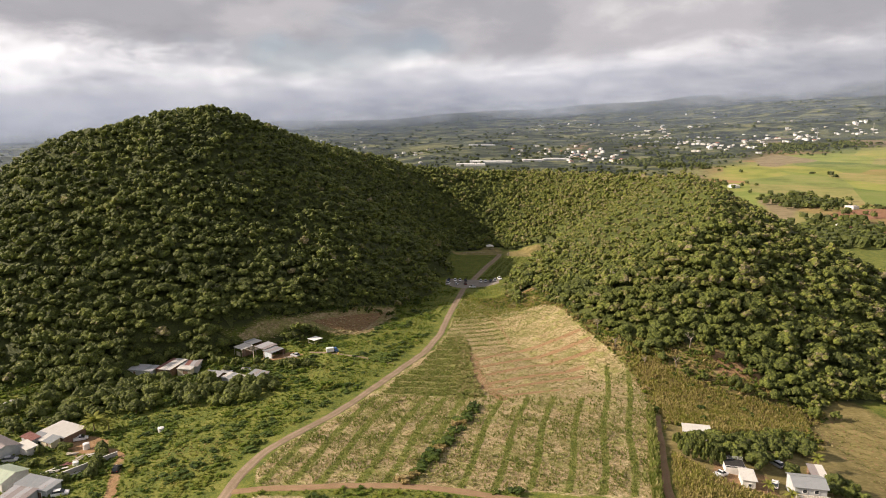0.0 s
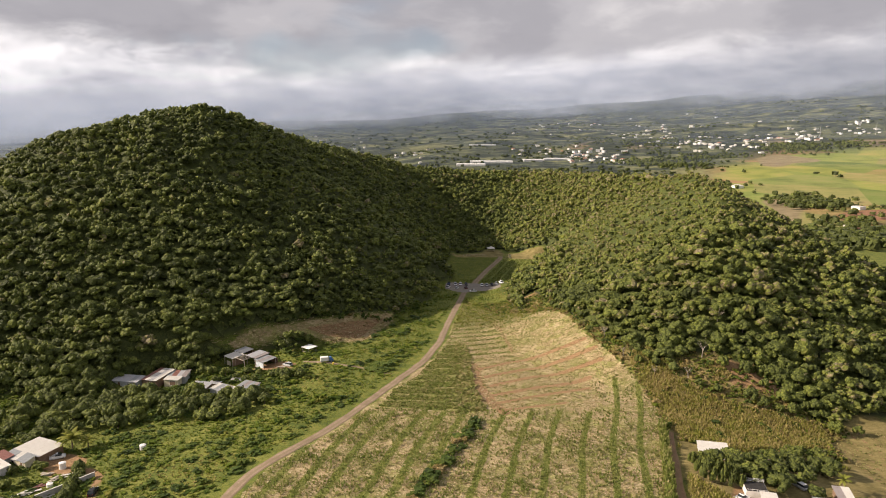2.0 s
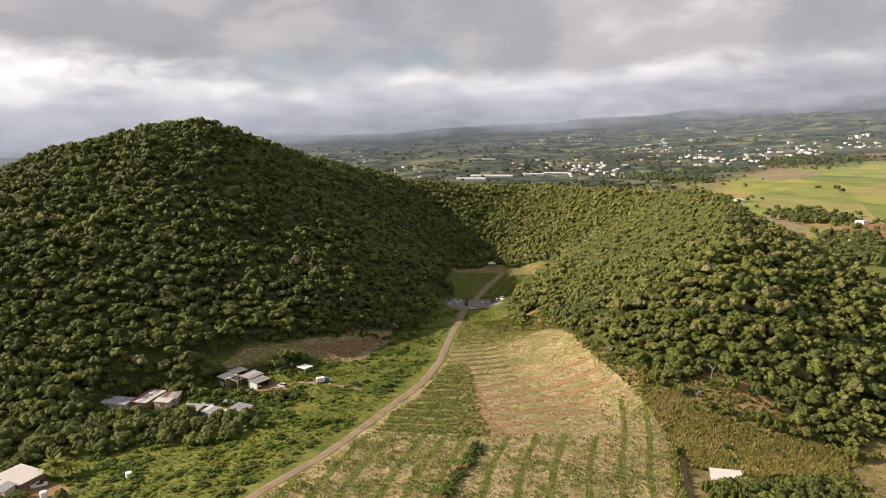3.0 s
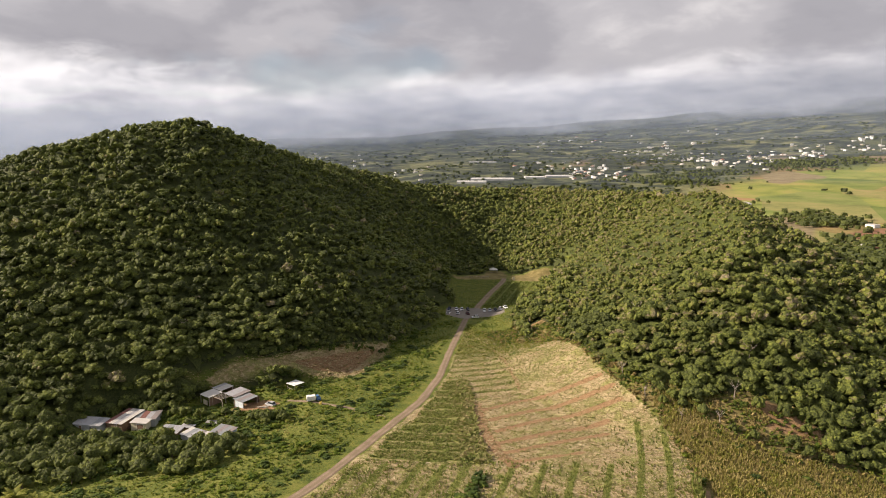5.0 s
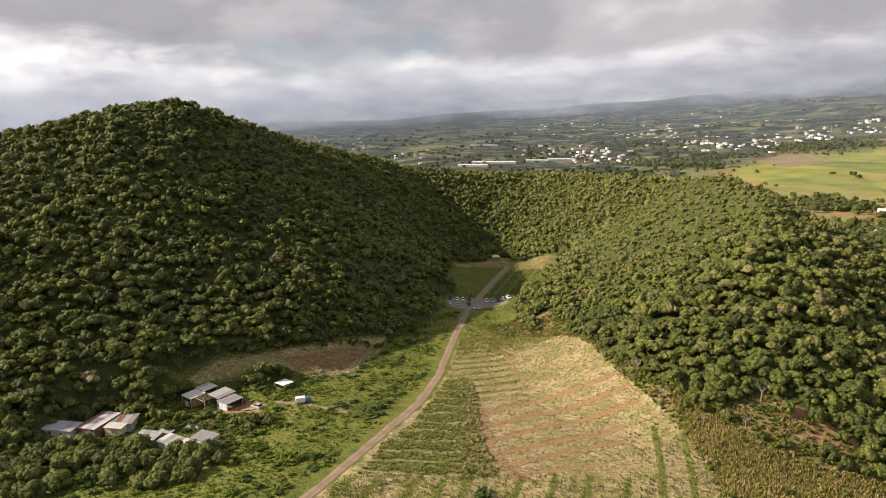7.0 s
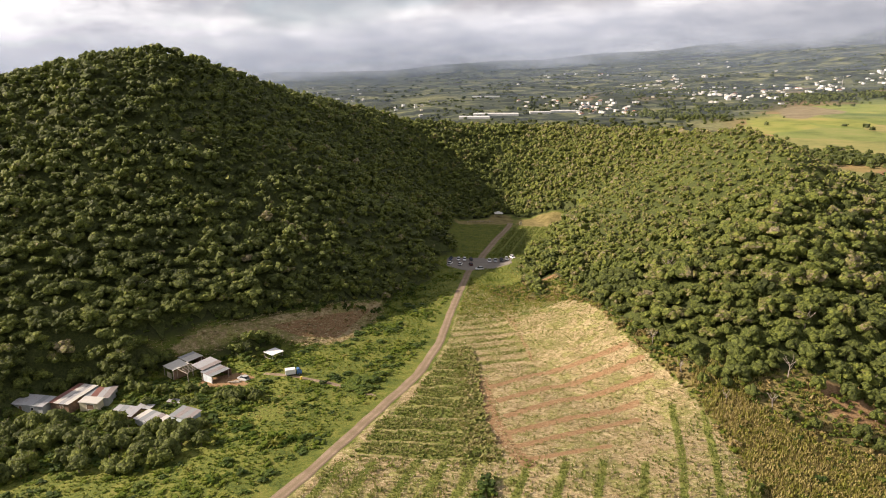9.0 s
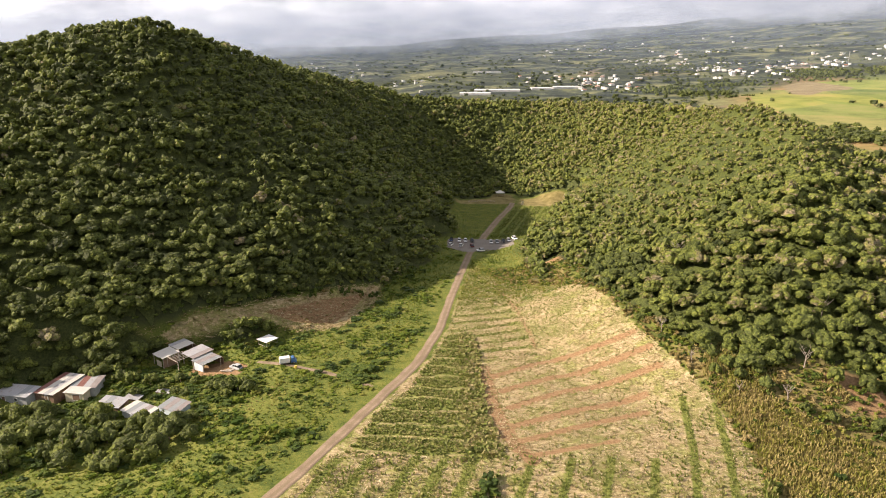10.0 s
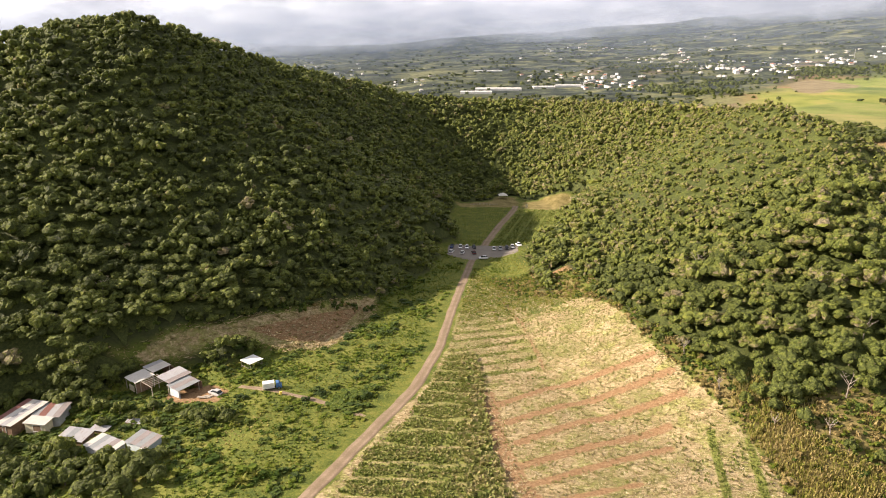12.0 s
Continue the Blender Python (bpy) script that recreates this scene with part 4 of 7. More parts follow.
def build_understorey():
    """A lumpy layer of lower foliage, tinted as shade, that closes the gaps between the crowns."""
    xs, ys = np.arange(-330, 250, 2.3), np.arange(185, 700, 2.3)
    gx, gy = np.meshgrid(xs, ys)
    rs = np.random.RandomState(14)
    w = wood_mask(gx, gy)
    lift = (1.7 - 0.5 * smooth(40, 80, gx) * (1 - smooth(300, 340, gy)) + 0.6 * lumps(gx, gy, 11, 65) + rs.uniform(-0.8, 0.8, gx.shape)) * smooth(0.2, 3.5, w) - 0.4
    z = height(gx, gy) + lift
    jx, jy = gx + rs.uniform(-0.7, 0.7, gx.shape), gy + rs.uniform(-0.7, 0.7, gx.shape)
    i = np.arange(gx.size).reshape(gx.shape)
    keep = np.minimum.reduce([w[:-1, :-1], w[1:, :-1], w[:-1, 1:], w[1:, 1:]]) > 0
    quads = np.stack([i[:-1, :-1], i[:-1, 1:], i[1:, 1:], i[1:, :-1]], -1)[keep]
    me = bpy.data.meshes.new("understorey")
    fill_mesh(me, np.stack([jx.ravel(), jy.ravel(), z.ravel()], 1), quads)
    # low tint puts shade into the gaps' colour, less so on the sunlit east
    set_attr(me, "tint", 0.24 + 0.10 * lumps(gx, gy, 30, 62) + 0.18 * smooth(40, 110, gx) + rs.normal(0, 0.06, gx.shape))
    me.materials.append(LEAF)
    tagged(new("understorey", me), "low leafy undergrowth beneath the forest crowns, tinted dark as shade", "undergrowth", kind="stuff")


build_forest()
build_understorey()

# ---- crops, grass and shrubs ----
def blades(rs, n, tall, wide, splay):
    """A tuft of arching blades of unit height about the origin."""
    a, lean = rs.uniform(0, 6.283, n), rs.uniform(0.25, 1.0, n) * splay
    h = tall * rs.uniform(0.65, 1.15, n)
    d = np.stack([np.cos(a), np.sin(a), np.zeros(n)], 1)
    side = np.stack([-d[:, 1], d[:, 0], np.zeros(n)], 1) * wide
    root = d * 0.08 + rs.uniform(-0.12, 0.12, (n, 3)) * np.array((1, 1, 0))
    mid = root + d * (lean * 0.35)[:, None] + np.array((0, 0, 1.0)) * (h * 0.62)[:, None]
    tip = root + d * lean[:, None] + np.array((0, 0, 1.0)) * (h * rs.uniform(0.55, 1.0, n))[:, None]
    return np.stack([root, mid - side, tip, mid + side], 1)


rs_f = np.random.RandomState(31)
TUFTS = [blades(rs_f, 6, 1.0, 0.26, 0.75) for _ in range(8)]
TUFTS_THIN = [blades(rs_f, 5, 1.0, 0.22, 0.7) for _ in range(8)]
REED_TUFTS = [blades(rs_f, 4, 1.0, 0.11, 0.5) for _ in range(8)]
TUSSOCKS = [np.concatenate([crown_shape(rs_f, 16, 2, 0.9, 0.6, 0.17, True), blades(rs_f, 6, 0.9, 0.1, 0.6)]) for _ in range(8)]
HEAPS = [crown_shape(rs_f, 50, 6, 1.1, 0.6, 0.11, True) for _ in range(8)]
FLAT = []
for _ in range(8):
    a = rs_f.uniform(0, 6.283, 4)
    c = rs_f.uniform(-0.6, 0.6, (4, 2))
    d = np.stack([np.cos(a), np.sin(a)], 1)
    s = np.stack([-d[:, 1], d[:, 0]], 1) * 0.07
    z = rs_f.uniform(0.1, 0.9, (4, 4, 1))
    FLAT.append(np.concatenate([np.stack([c - d * 0.6, c + s, c + d * 0.6, c - s], 1), z], 2))


def stuff(name, sets, material, label, category):
    return tagged(new(name, foliage_mesh(name, sets, material)), label, category, kind="stuff")


def off_roads(x, y, pad_=2.4):
    return (d_line(x, y, ROAD_LINE) > pad_ + 0.2) & (d_line(x, y, TRACK_LINE) > 1.5) & (d_line(x, y, LANE_LINE) > 1.7) & (d_line(x, y, CRATER_LINE) > 2.3) & (d_line(x, y, TRAIL_LINE) > 1.2)


def lower(x, y):
    return y < np.where(x > 52, 232, 208)


def build_crops():
    rs = np.random.RandomState(41)
    # lower field: green lines between straw-littered ratoon cane
    x, y = scatter(-50, 70, 141, 236, 0.62, rs)
    f = (sd_poly(x, y, FIELD) > 0.5) & lower(x, y) & (sd_poly(x, y, CROP) < 0) & off_roads(x, y)
    g = row_gap(x, y)
    green = lumps(x, y, 22, 71) + 0.6 * lumps(x, y, 6, 72)
    want = np.where(g < 1.0, 0.9, np.where(g < 1.6, 0.2, 0.42 + 0.3 * green))
    far_back = np.where(x < 6, 0.0, 0.5 * smooth(185, 205, y))
    want = np.where(g < 0.75, want, want * (1 - far_back))
    k = f & (rs.uniform(0, 1, len(x)) < want)
    x, y, g, green = x[k], y[k], g[k], green[k]
    tall = np.where(g < 0.75, rs.uniform(0.35, 0.75, len(x)), rs.uniform(0.45, 0.95, len(x)) * (1 + 0.25 * green))
    tint = np.where(g < 1.0, 0.47 + 0.1 * green, 0.60 - 0.22 * green) + rs.normal(0, 0.1, len(x))
    stuff("ratoon_cane", planted(TUFTS_THIN, rs, x, y, height(x, y) - 0.03, tall * 0.9, tall, tint, 0.12), CANE, "low green and straw-coloured cane rows in the lower field", "crop")
    # upper field: stubble rows across the slope
    x, y = scatter(0, 70, 205, 366, 0.62, rs)
    f = (sd_poly(x, y, FIELD) > 0.5) & ~lower(x, y) & (sd_poly(x, y, CROP) < 0.3) & off_roads(x, y)
    near_soil = np.min([d_line(x, y, line) for line, w in SOIL_LINES], axis=0)
    west = (y > 262) & (x < 28.4 - 0.12 * (y - 266))
    v2 = np.cos((y - 0.25 * x + 1.2 * lumps(x, y, 25, 85)) * 6.283 / 6.4)
    patch = lumps(x, y, 13, 73) + 0.6 * lumps(x, y, 4.5, 86)
    want = np.where(west, 0.22 + 0.5 * smooth(0.1, 0.7, v2), 0.30 + 0.24 * patch + 0.16 * smooth(262, 285, y))
    want = np.where(near_soil < 1.0, 0.04, np.where((near_soil < 2.4) & ~west, want + 0.12, want))
    k = f & (rs.uniform(0, 1, len(x)) < want)
    x, y, west, wv, patch = x[k], y[k], west[k], v2[k], patch[k]
    tall = rs.uniform(0.22, 0.48, len(x)) * np.where(west, 1.1, 1.0)
    tint = np.where(west, 0.62 - 0.16 * wv, 0.78 - 0.16 * patch - 0.16 * smooth(262, 285, y)) + rs.normal(0, 0.12, len(x))
    stuff("stubble", planted(TUFTS_THIN, rs, x, y, height(x, y) - 0.03, tall * 1.5, tall, tint, 0.12), CANE, "pale stubble with green regrowth in the upper field", "crop")
    # tall green crop beside the road
    x, y = scatter(-24, 18, 203, 284, 0.5, rs)
    sd = sd_poly(x, y, CROP) + 0.8 * lumps(x, y, 7, 74)
    band = np.cos((y + 0.10 * x + 1.5 * lumps(x, y, 18, 87)) * 6.283 / 6.6)
    want = np.where((band < -0.82) & (x < 6), 0.34, 0.80) * (0.85 + 0.6 * lumps(x, y, 7, 75))
    k = (sd > 0) & (rs.uniform(0, 1, len(x)) < want) & off_roads(x, y)
    x, y, band = x[k], y[k], band[k]
    tall = rs.uniform(0.35, 0.75, len(x)) * np.where(x > 5, 1.6, 1.0) * np.where(band < -0.75, 0.55, 1.0)
    tint = 0.47 + 0.2 * lumps(x, y, 10, 76) + 0.14 * smooth(0, 8, x) + rs.normal(0, 0.12, len(x))
    stuff("tall_cane", planted(TUFTS, rs, x, y, height(x, y) - 0.05, tall * 1.3, tall, tint + 0.06, 0.14), CANE, "tall green cane strip standing beside the road", "crop")
    # hedge of uncut cane at the field's east edge
    x, y = scatter(46, 70, 112, 196, 0.42, rs)
    u = x - (50.6 + 0.278 * (y - 143))
    k = (np.abs(u) < 0.95 + 0.3 * lumps(x, y, 6, 77))
    x, y = x[k], y[k]
    tall = rs.uniform(2.2, 3.1, len(x))
    stuff("cane_hedge", planted(TUFTS, rs, x, y, height(x, y) - 0.05, tall * 0.45, tall, 0.5 + rs.normal(0, 0.1, len(x)), 0.12), CANE, "tall uncut cane hedge along the lane", "hedge")
    # straw lying on all the cut fields
    x, y = scatter(-50, 70, 120, 366, 0.72, rs)
    f = (np.maximum(sd_poly(x, y, FIELD), sd_poly(x, y, FIELD_SOUTH)) > 0.3) & off_roads(x, y) & (sd_poly(x, y, CROP) < 0.5)
    near_soil = np.min([d_line(x, y, line) for line, w in SOIL_LINES], axis=0)
    k = f & (near_soil > 1.0) & (row_gap(x, y) > np.where(lower(x, y), 0.9, -1)) & (rs.uniform(0, 1, len(x)) < 0.62 + 0.3 * lumps(x, y, 10, 78))
    x, y = x[k], y[k]
    size = rs.uniform(0.4, 0.95, len(x))
    stuff("straw_litter", planted(FLAT, rs, x, y, height(x, y), size, rs.uniform(0.10, 0.26, len(x)), rs.uniform(0.1, 0.8, len(x)), 0.2), STRAW, "dry cane straw lying on the cut fields", "straw")
    x, y = scatter(-104, -22, 262, 322, 0.8, rs)
    k = (sd_poly(x, y, SLASH) > -0.5) & (rs.uniform(0, 1, len(x)) < 0.7)
    x, y = x[k], y[k]
    size = rs.uniform(0.8, 1.6, len(x))
    stuff("felled_brush", planted(FLAT, rs, x, y, height(x, y), size, rs.uniform(0.15, 0.5, len(x)), rs.uniform(0.0, 0.55, len(x)), 0.2), STRAW, "dry brown felled brush along the wood's edge", "brush")
    # furrowed plot beyond the reeds
    x, y = scatter(112, 152, 140, 210, 0.8, rs)
    k = (sd_poly(x, y, PLOT) > 0) & (rs.uniform(0, 1, len(x)) < 0.30 + 0.4 * np.cos((x + 0.75 * y) * 6.283 / 5.2))
    x, y = x[k], y[k]
    stuff("plot_stubble", planted(TUFTS_THIN, rs, x, y, height(x, y) - 0.03, rs.uniform(0.5, 0.9, len(x)), rs.uniform(0.2, 0.45, len(x)), 0.72 + rs.normal(0, 0.14, len(x)), 0.14), CANE, "dry stubble rows on the furrowed plot", "crop")
    # reeds and dry grass by the wood on the east side
    x, y = scatter(54, 124, 108, 246, 0.5, rs)
    sd = np.maximum.reduce([sd_poly(x, y, REEDS), sd_poly(x, y, REEDS_SOUTH), 9 - np.hypot(x - 76, y - 236), 14 * lumps(x, y, 20, 84) - 6 - 40 * ((sd_poly(x, y, PLOT) > -1) | (sd_poly(x, y, FIELD) > -0.5) | (x < 62) | (y < 180) | (wood_mask(x, y) > 0))])
    k = (sd + 1.5 * lumps(x, y, 9, 79) > 0) & off_roads(x, y) & (rs.uniform(0, 1, len(x)) < 0.75)
    x, y = x[k], y[k]
    tall = rs.uniform(0.9, 1.7, len(x)) * (1 + 0.3 * lumps(x, y, 14, 80))
    tint = 0.80 + 0.18 * lumps(x, y, 18, 81) + 0.12 * lumps(x, y, 5, 89) + rs.normal(0, 0.1, len(x))
    stuff("reeds", planted(REED_TUFTS, rs, x, y, height(x, y) - 0.05, tall * 0.8, tall, tint, 0.12), GRASS, "tall yellow-green reeds below the wood", "reeds")
    # crater floor: young rows on the east side
    x, y = scatter(20, 76, 400, 492, 0.8, rs)
    u = x - 0.285 * (y - 410)
    k = (sd_poly(x, y, CRATER_FIELD) > 0) & (np.abs(((u - 24) % 6.5) - 3.2) > 0.7) & (rs.uniform(0, 1, len(x)) < 0.6) & (wood_mask(x, y) < 0)
    x, y = x[k], y[k]
    stuff("young_crop", planted(TUFTS_THIN, rs, x, y, height(x, y) - 0.03, rs.uniform(0.6, 0.9, len(x)), rs.uniform(0.5, 0.9, len(x)), 0.42 + rs.normal(0, 0.1, len(x)), 0.1), CANE, "young green crop in rows on the crater floor", "crop")


def meadow(x, y):
    """Grassland: neither field, wood, yard nor road."""
    ok = (wood_mask(x, y) < 0) & off_roads(x, y)
    for poly in (FIELD, SLASH, YARD_BARN, YARD_NEAR, LANE_NEAR, YARD_RIGHT, PLOT, CLEARING, BEACH, REEDS, FIELD_SOUTH, [(1, 391), (2, 409), (24, 409), (36, 406), (34, 393), (24, 388), (12, 384)]):
        ok &= sd_poly(x, y, poly) < 0.3
    return ok


def build_meadow():
    rs = np.random.RandomState(51)
    x, y = scatter(-175, 60, 128, 420, 1.45, rs)
    k = meadow(x, y) & ((x < 20) | (y > 330))
    x, y = x[k], y[k]
    lush = lumps(x, y, 28, 82) + 0.35 * lumps(x, y, 9, 83)
    tall = rs.uniform(0.32, 0.6, len(x)) * (1 + 0.4 * lush)
    near_road = smooth(3, 9, d_line(x, y, ROAD_LINE))
    tall = np.maximum(tall * (0.4 + 0.6 * near_road), 0.15)
    tint = 0.36 - 0.24 * lush + 0.40 * smooth(0.1, 0.7, lumps(x, y, 60, 88) + 0.3 * lumps(x, y, 12, 90)) + 0.2 * (1 - near_road) + rs.normal(0, 0.07, len(x))
    stuff("meadow_grass", planted(TUFTS, rs, x, y, height(x, y) - 0.05, tall * 1.7, tall, tint, 0.1), GRASS, "lush rough green meadow grass beside the road", "grass")
    x, y = scatter(2, 46, 408, 500, 1.2, rs)
    k = (sd_poly(x, y, [(3, 411), (18, 413), (41, 494), (4, 494)]) > 0) & off_roads(x, y)
    x, y = x[k], y[k]
    stuff("crater_grass", planted(TUFTS, rs, x, y, height(x, y) - 0.05, rs.uniform(0.5, 0.8, len(x)), rs.uniform(0.2, 0.45, len(x)), 0.36 + rs.normal(0, 0.06, len(x)), 0.06), GRASS, "smooth green grass on the crater floor", "grass")


def build_scrub():
    """Low mixed growth: dry tussocks, creepers and brush, too many to count."""
    rs = np.random.RandomState(53)
    # below the east wood and along the upper field's edge
    x, y = scatter(20, 128, 186, 356, 1.15, rs)
    edge = sd_poly(x, y, FIELD)
    k = (wood_mask(x, y) < 1.5) & (edge < 0.6 + 1.2 * lumps(x, y, 8, 47)) & (sd_poly(x, y, PLOT) < 0) & off_roads(x, y) & (sd_poly(x, y, TRAIL_TOP) < 0.3)
    k &= (rs.uniform(0, 1, len(x)) < np.where(sd_poly(x, y, REEDS) > 0, 0.25, 0.85 + 0.4 * lumps(x, y, 7, 48) - 0.45 * (sd_poly(x, y, BARE_SLOPE) > 1)))
    x, y = x[k], y[k]
    mood = 0.18 + 0.6 * lumps(x, y, 14, 49) + 0.4 * lumps(x, y, 5, 50) + rs.normal(0, 0.3, len(x)) - 0.3 * smooth(-6, -2, sd_poly(x, y, FIELD))
    size = rs.uniform(0.6, 1.4, len(x)) * (1 + 0.35 * lumps(x, y, 9, 51))
    tall = size * rs.uniform(0.8, 1.6, len(x))
    z = height(x, y) - 0.1
    for name, m, material, tint, label in (("dry_scrub", mood < -0.12, DRYBRUSH, 0.6, "dry brown brush below the wood"), ("green_scrub", mood > 0.22, SHRUB, 0.68, "low green shrubs and creepers below the wood"),
                                           ("tussocks", (mood >= -0.12) & (mood <= 0.22), GRASS, 0.46, "yellow-green grass tussocks below the wood")):
        stuff(name, planted(TUSSOCKS, rs, x[m], y[m], z[m], size[m], tall[m], tint + rs.normal(0, 0.16, m.sum()), 0.14), material, label, "scrub")
    # overgrown top of the upper field
    x, y = scatter(0, 56, 296, 386, 0.95, rs)
    k = (sd_poly(x, y, FIELD) > -3) & off_roads(x, y) & (wood_mask(x, y) < 0) & (rs.uniform(0, 1, len(x)) < 0.75 * smooth(-6, 8, 0.5 * (y - 312) + 5 * lumps(x, y, 16, 46)))
    x, y = x[k], y[k]
    tall = rs.uniform(0.3, 0.75, len(x)) * (1 + 0.4 * lumps(x, y, 9, 52))
    stuff("rough_growth", planted(TUFTS, rs, x, y, height(x, y) - 0.04, tall * 1.5, tall, 0.52 + 0.25 * lumps(x, y, 11, 53) + rs.normal(0, 0.12, len(x)), 0.12), GRASS, "rough yellow-green growth at the top of the field", "grass")
    # creepers swelling over the meadow in mounds
    x, y = scatter(-170, 14, 135, 395, 2.3, rs)
    mound = lumps(x, y, 30, 82) + 0.7 * lumps(x, y, 13, 54)
    k = meadow(x, y) & (d_line(x, y, ROAD_LINE) > 4.2) & (rs.uniform(0, 1, len(x)) < 0.16 + 0.8 * smooth(-0.35, 0.4, mound))
    x, y, mound = x[k], y[k], mound[k]
    size = rs.uniform(1.1, 2.2, len(x)) * (0.8 + 0.6 * smooth(0.2, 0.9, mound))
    stuff("creepers", planted(TUSSOCKS, rs, x, y, height(x, y) - 0.15, size, size * rs.uniform(0.5, 0.95, len(x)), 0.24 + 0.30 * lumps(x, y, 20, 59) + 0.16 * lumps(x, y, 8, 57) + rs.normal(0, 0.08, len(x)), 0.08), GRASS, "lush green creepers swelling over the meadow", "creepers")
    x, y = scatter(-170, 14, 135, 335, 2.6, rs)
    k = meadow(x, y) & (d_line(x, y, ROAD_LINE) > 5) & (rs.uniform(0, 1, len(x)) < 0.85 * smooth(0.05, 0.5, lumps(x, y, 26, 55) + 0.5 * lumps(x, y, 9, 60) + 0.12 * smooth(-50, -110, x)))
    x, y = x[k], y[k]
    size = rs.uniform(0.8, 1.9, len(x))
    stuff("meadow_bushes", planted(HEAPS, rs, x, y, height(x, y) - 0.1, size, size * rs.uniform(0.6, 1.1, len(x)), 0.42 + rs.normal(0, 0.16, len(x)), 0.12), SHRUB, "small dark bushes dotted over the meadow", "bushes")
    # thick bushes round the shacks and the barn
    x, y = scatter(-132, -46, 200, 258, 2.5, rs)
    huts = np.array([(-117, 244, 5), (-107, 247, 5), (-100, 248, 5), (-87, 237, 5), (-77, 231, 5), (-68, 231, 5), (-79, 262, 10), (-70, 262, 9), (-64, 256, 6)])
    k = (sd_poly(x, y, [(-128, 252), (-96, 256), (-62, 251), (-50, 247), (-53, 234), (-64, 218), (-84, 210), (-112, 212), (-130, 228)]) > 0) & meadow(x, y) & (rs.uniform(0, 1, len(x)) < 0.62 + 0.4 * lumps(x, y, 14, 57))
    for hx, hy, hr in huts:
        k &= np.hypot(x - hx, y - hy) > hr
    x, y = x[k], y[k]
    size = rs.uniform(0.9, 2.1, len(x))
    stuff("garden_bushes", planted(HEAPS, rs, x, y, height(x, y) - 0.2, size, size * rs.uniform(0.8, 1.5, len(x)), 0.5 + 0.2 * lumps(x, y, 8, 58) + rs.normal(0, 0.16, len(x)), 0.12), SHRUB, "thick mixed green bushes round the shacks", "bushes")
    # mixed bushes along the foot of the west wood
    x, y = scatter(-170, 0, 190, 350, 2.2, rs)
    w = wood_mask(x, y)
    k = (w > -2.3) & (w < 2.5) & off_roads(x, y, 4) & (sd_poly(x, y, FIELD) < -2) & (sd_poly(x, y, SLASH) < -0.5) & (sd_poly(x, y, YARD_BARN) < 0) & (rs.uniform(0, 1, len(x)) < 0.75)
    for hx, hy, hr in huts:
        k &= np.hypot(x - hx, y - hy) > hr
    x, y = x[k], y[k]
    size = rs.uniform(0.9, 2.1, len(x))
    stuff("foot_bushes", planted(TUSSOCKS, rs, x, y, height(x, y) - 0.15, size, size * rs.uniform(0.9, 1.6, len(x)), 0.55 + 0.3 * lumps(x, y, 10, 97) + rs.normal(0, 0.16, len(x)), 0.12), SHRUB, "mixed green bushes at the foot of the wood", "bushes")
    # heaps of felled brush
    x, y = scatter(-104, -22, 262, 322, 1.5, rs)
    k = (sd_poly(x, y, SLASH) > 0) & (rs.uniform(0, 1, len(x)) < 0.22 + 0.35 * lumps(x, y, 9, 56))
    x, y = x[k], y[k]
    size = rs.uniform(0.5, 1.3, len(x))
    stuff("brush_heaps", planted(TUSSOCKS, rs, x, y, height(x, y) - 0.1, size, size * rs.uniform(0.3, 0.7, len(x)), 0.5 + rs.normal(0, 0.2, len(x)), 0.16), DRYBRUSH, "heaps of brown felled brush", "brush")


build_crops()
build_meadow()
build_scrub()

# ---- buildings ----
def thing(name, x, y, turn, label, category, group="", z=None):
    """An empty at a thing's base, turned about the upright."""
    ob = tagged(new(name), label, category, group)
    ob.matrix_basis = pose(x, y, float(height(x, y)) if z is None else z, 0, 0, turn)
    return ob


def corrugated(bm, x0, x1, y0, y1, za, zb, rib=0.26, deep=0.035, thick=0.03):
    """A ribbed sheet that slopes from za at y0 to zb at y1."""
    n = max(2, int((x1 - x0) / rib * 2))
    top, low = [], []
    for i in range(n + 1):
        x, w = x0 + (x1 - x0) * i / n, deep * (i % 2)
        top.append((bm.verts.new((x, y0, za + w)), bm.verts.new((x, y1, zb + w))))
        low.append((bm.verts.new((x, y0, za + w - thick)), bm.verts.new((x, y1, zb + w - thick))))
    for i in range(n):
        bm.faces.new((top[i][0], top[i + 1][0], top[i + 1][1], top[i][1]))
        bm.faces.new((low[i][1], low[i + 1][1], low[i + 1][0], low[i][0]))
        bm.faces.new((low[i][0], low[i + 1][0], top[i + 1][0], top[i][0]))
        bm.faces.new((top[i][1], top[i + 1][1], low[i + 1][1], low[i][1]))
    for i in (0, n):
        bm.faces.new((low[i][0], top[i][0], top[i][1], low[i][1]))


def roof_sheets(parent, w, d, za, zb, materials, rnd, over=0.35, cx=0.0, cy=0.0, wide=1.9):
    """A pent roof of overlapping sheets side by side, each slightly off."""
    n = max(1, round((w + 2 * over) / wide))
    for i in range(n):
        bm = bmesh.new()
        x0 = cx - w / 2 - over + (w + 2 * over) * i / n
        x1 = x0 + (w + 2 * over) / n + 0.06
        j = rnd.uniform(-0.12, 0.12)
        lift = 0.012 * (i % 2)
        corrugated(bm, x0, x1, cy - d / 2 - over + j, cy + d / 2 + over + j * 0.5, za + lift, zb + lift)
        part("roof_sheet", bm, materials[rnd.randrange(len(materials))], parent)


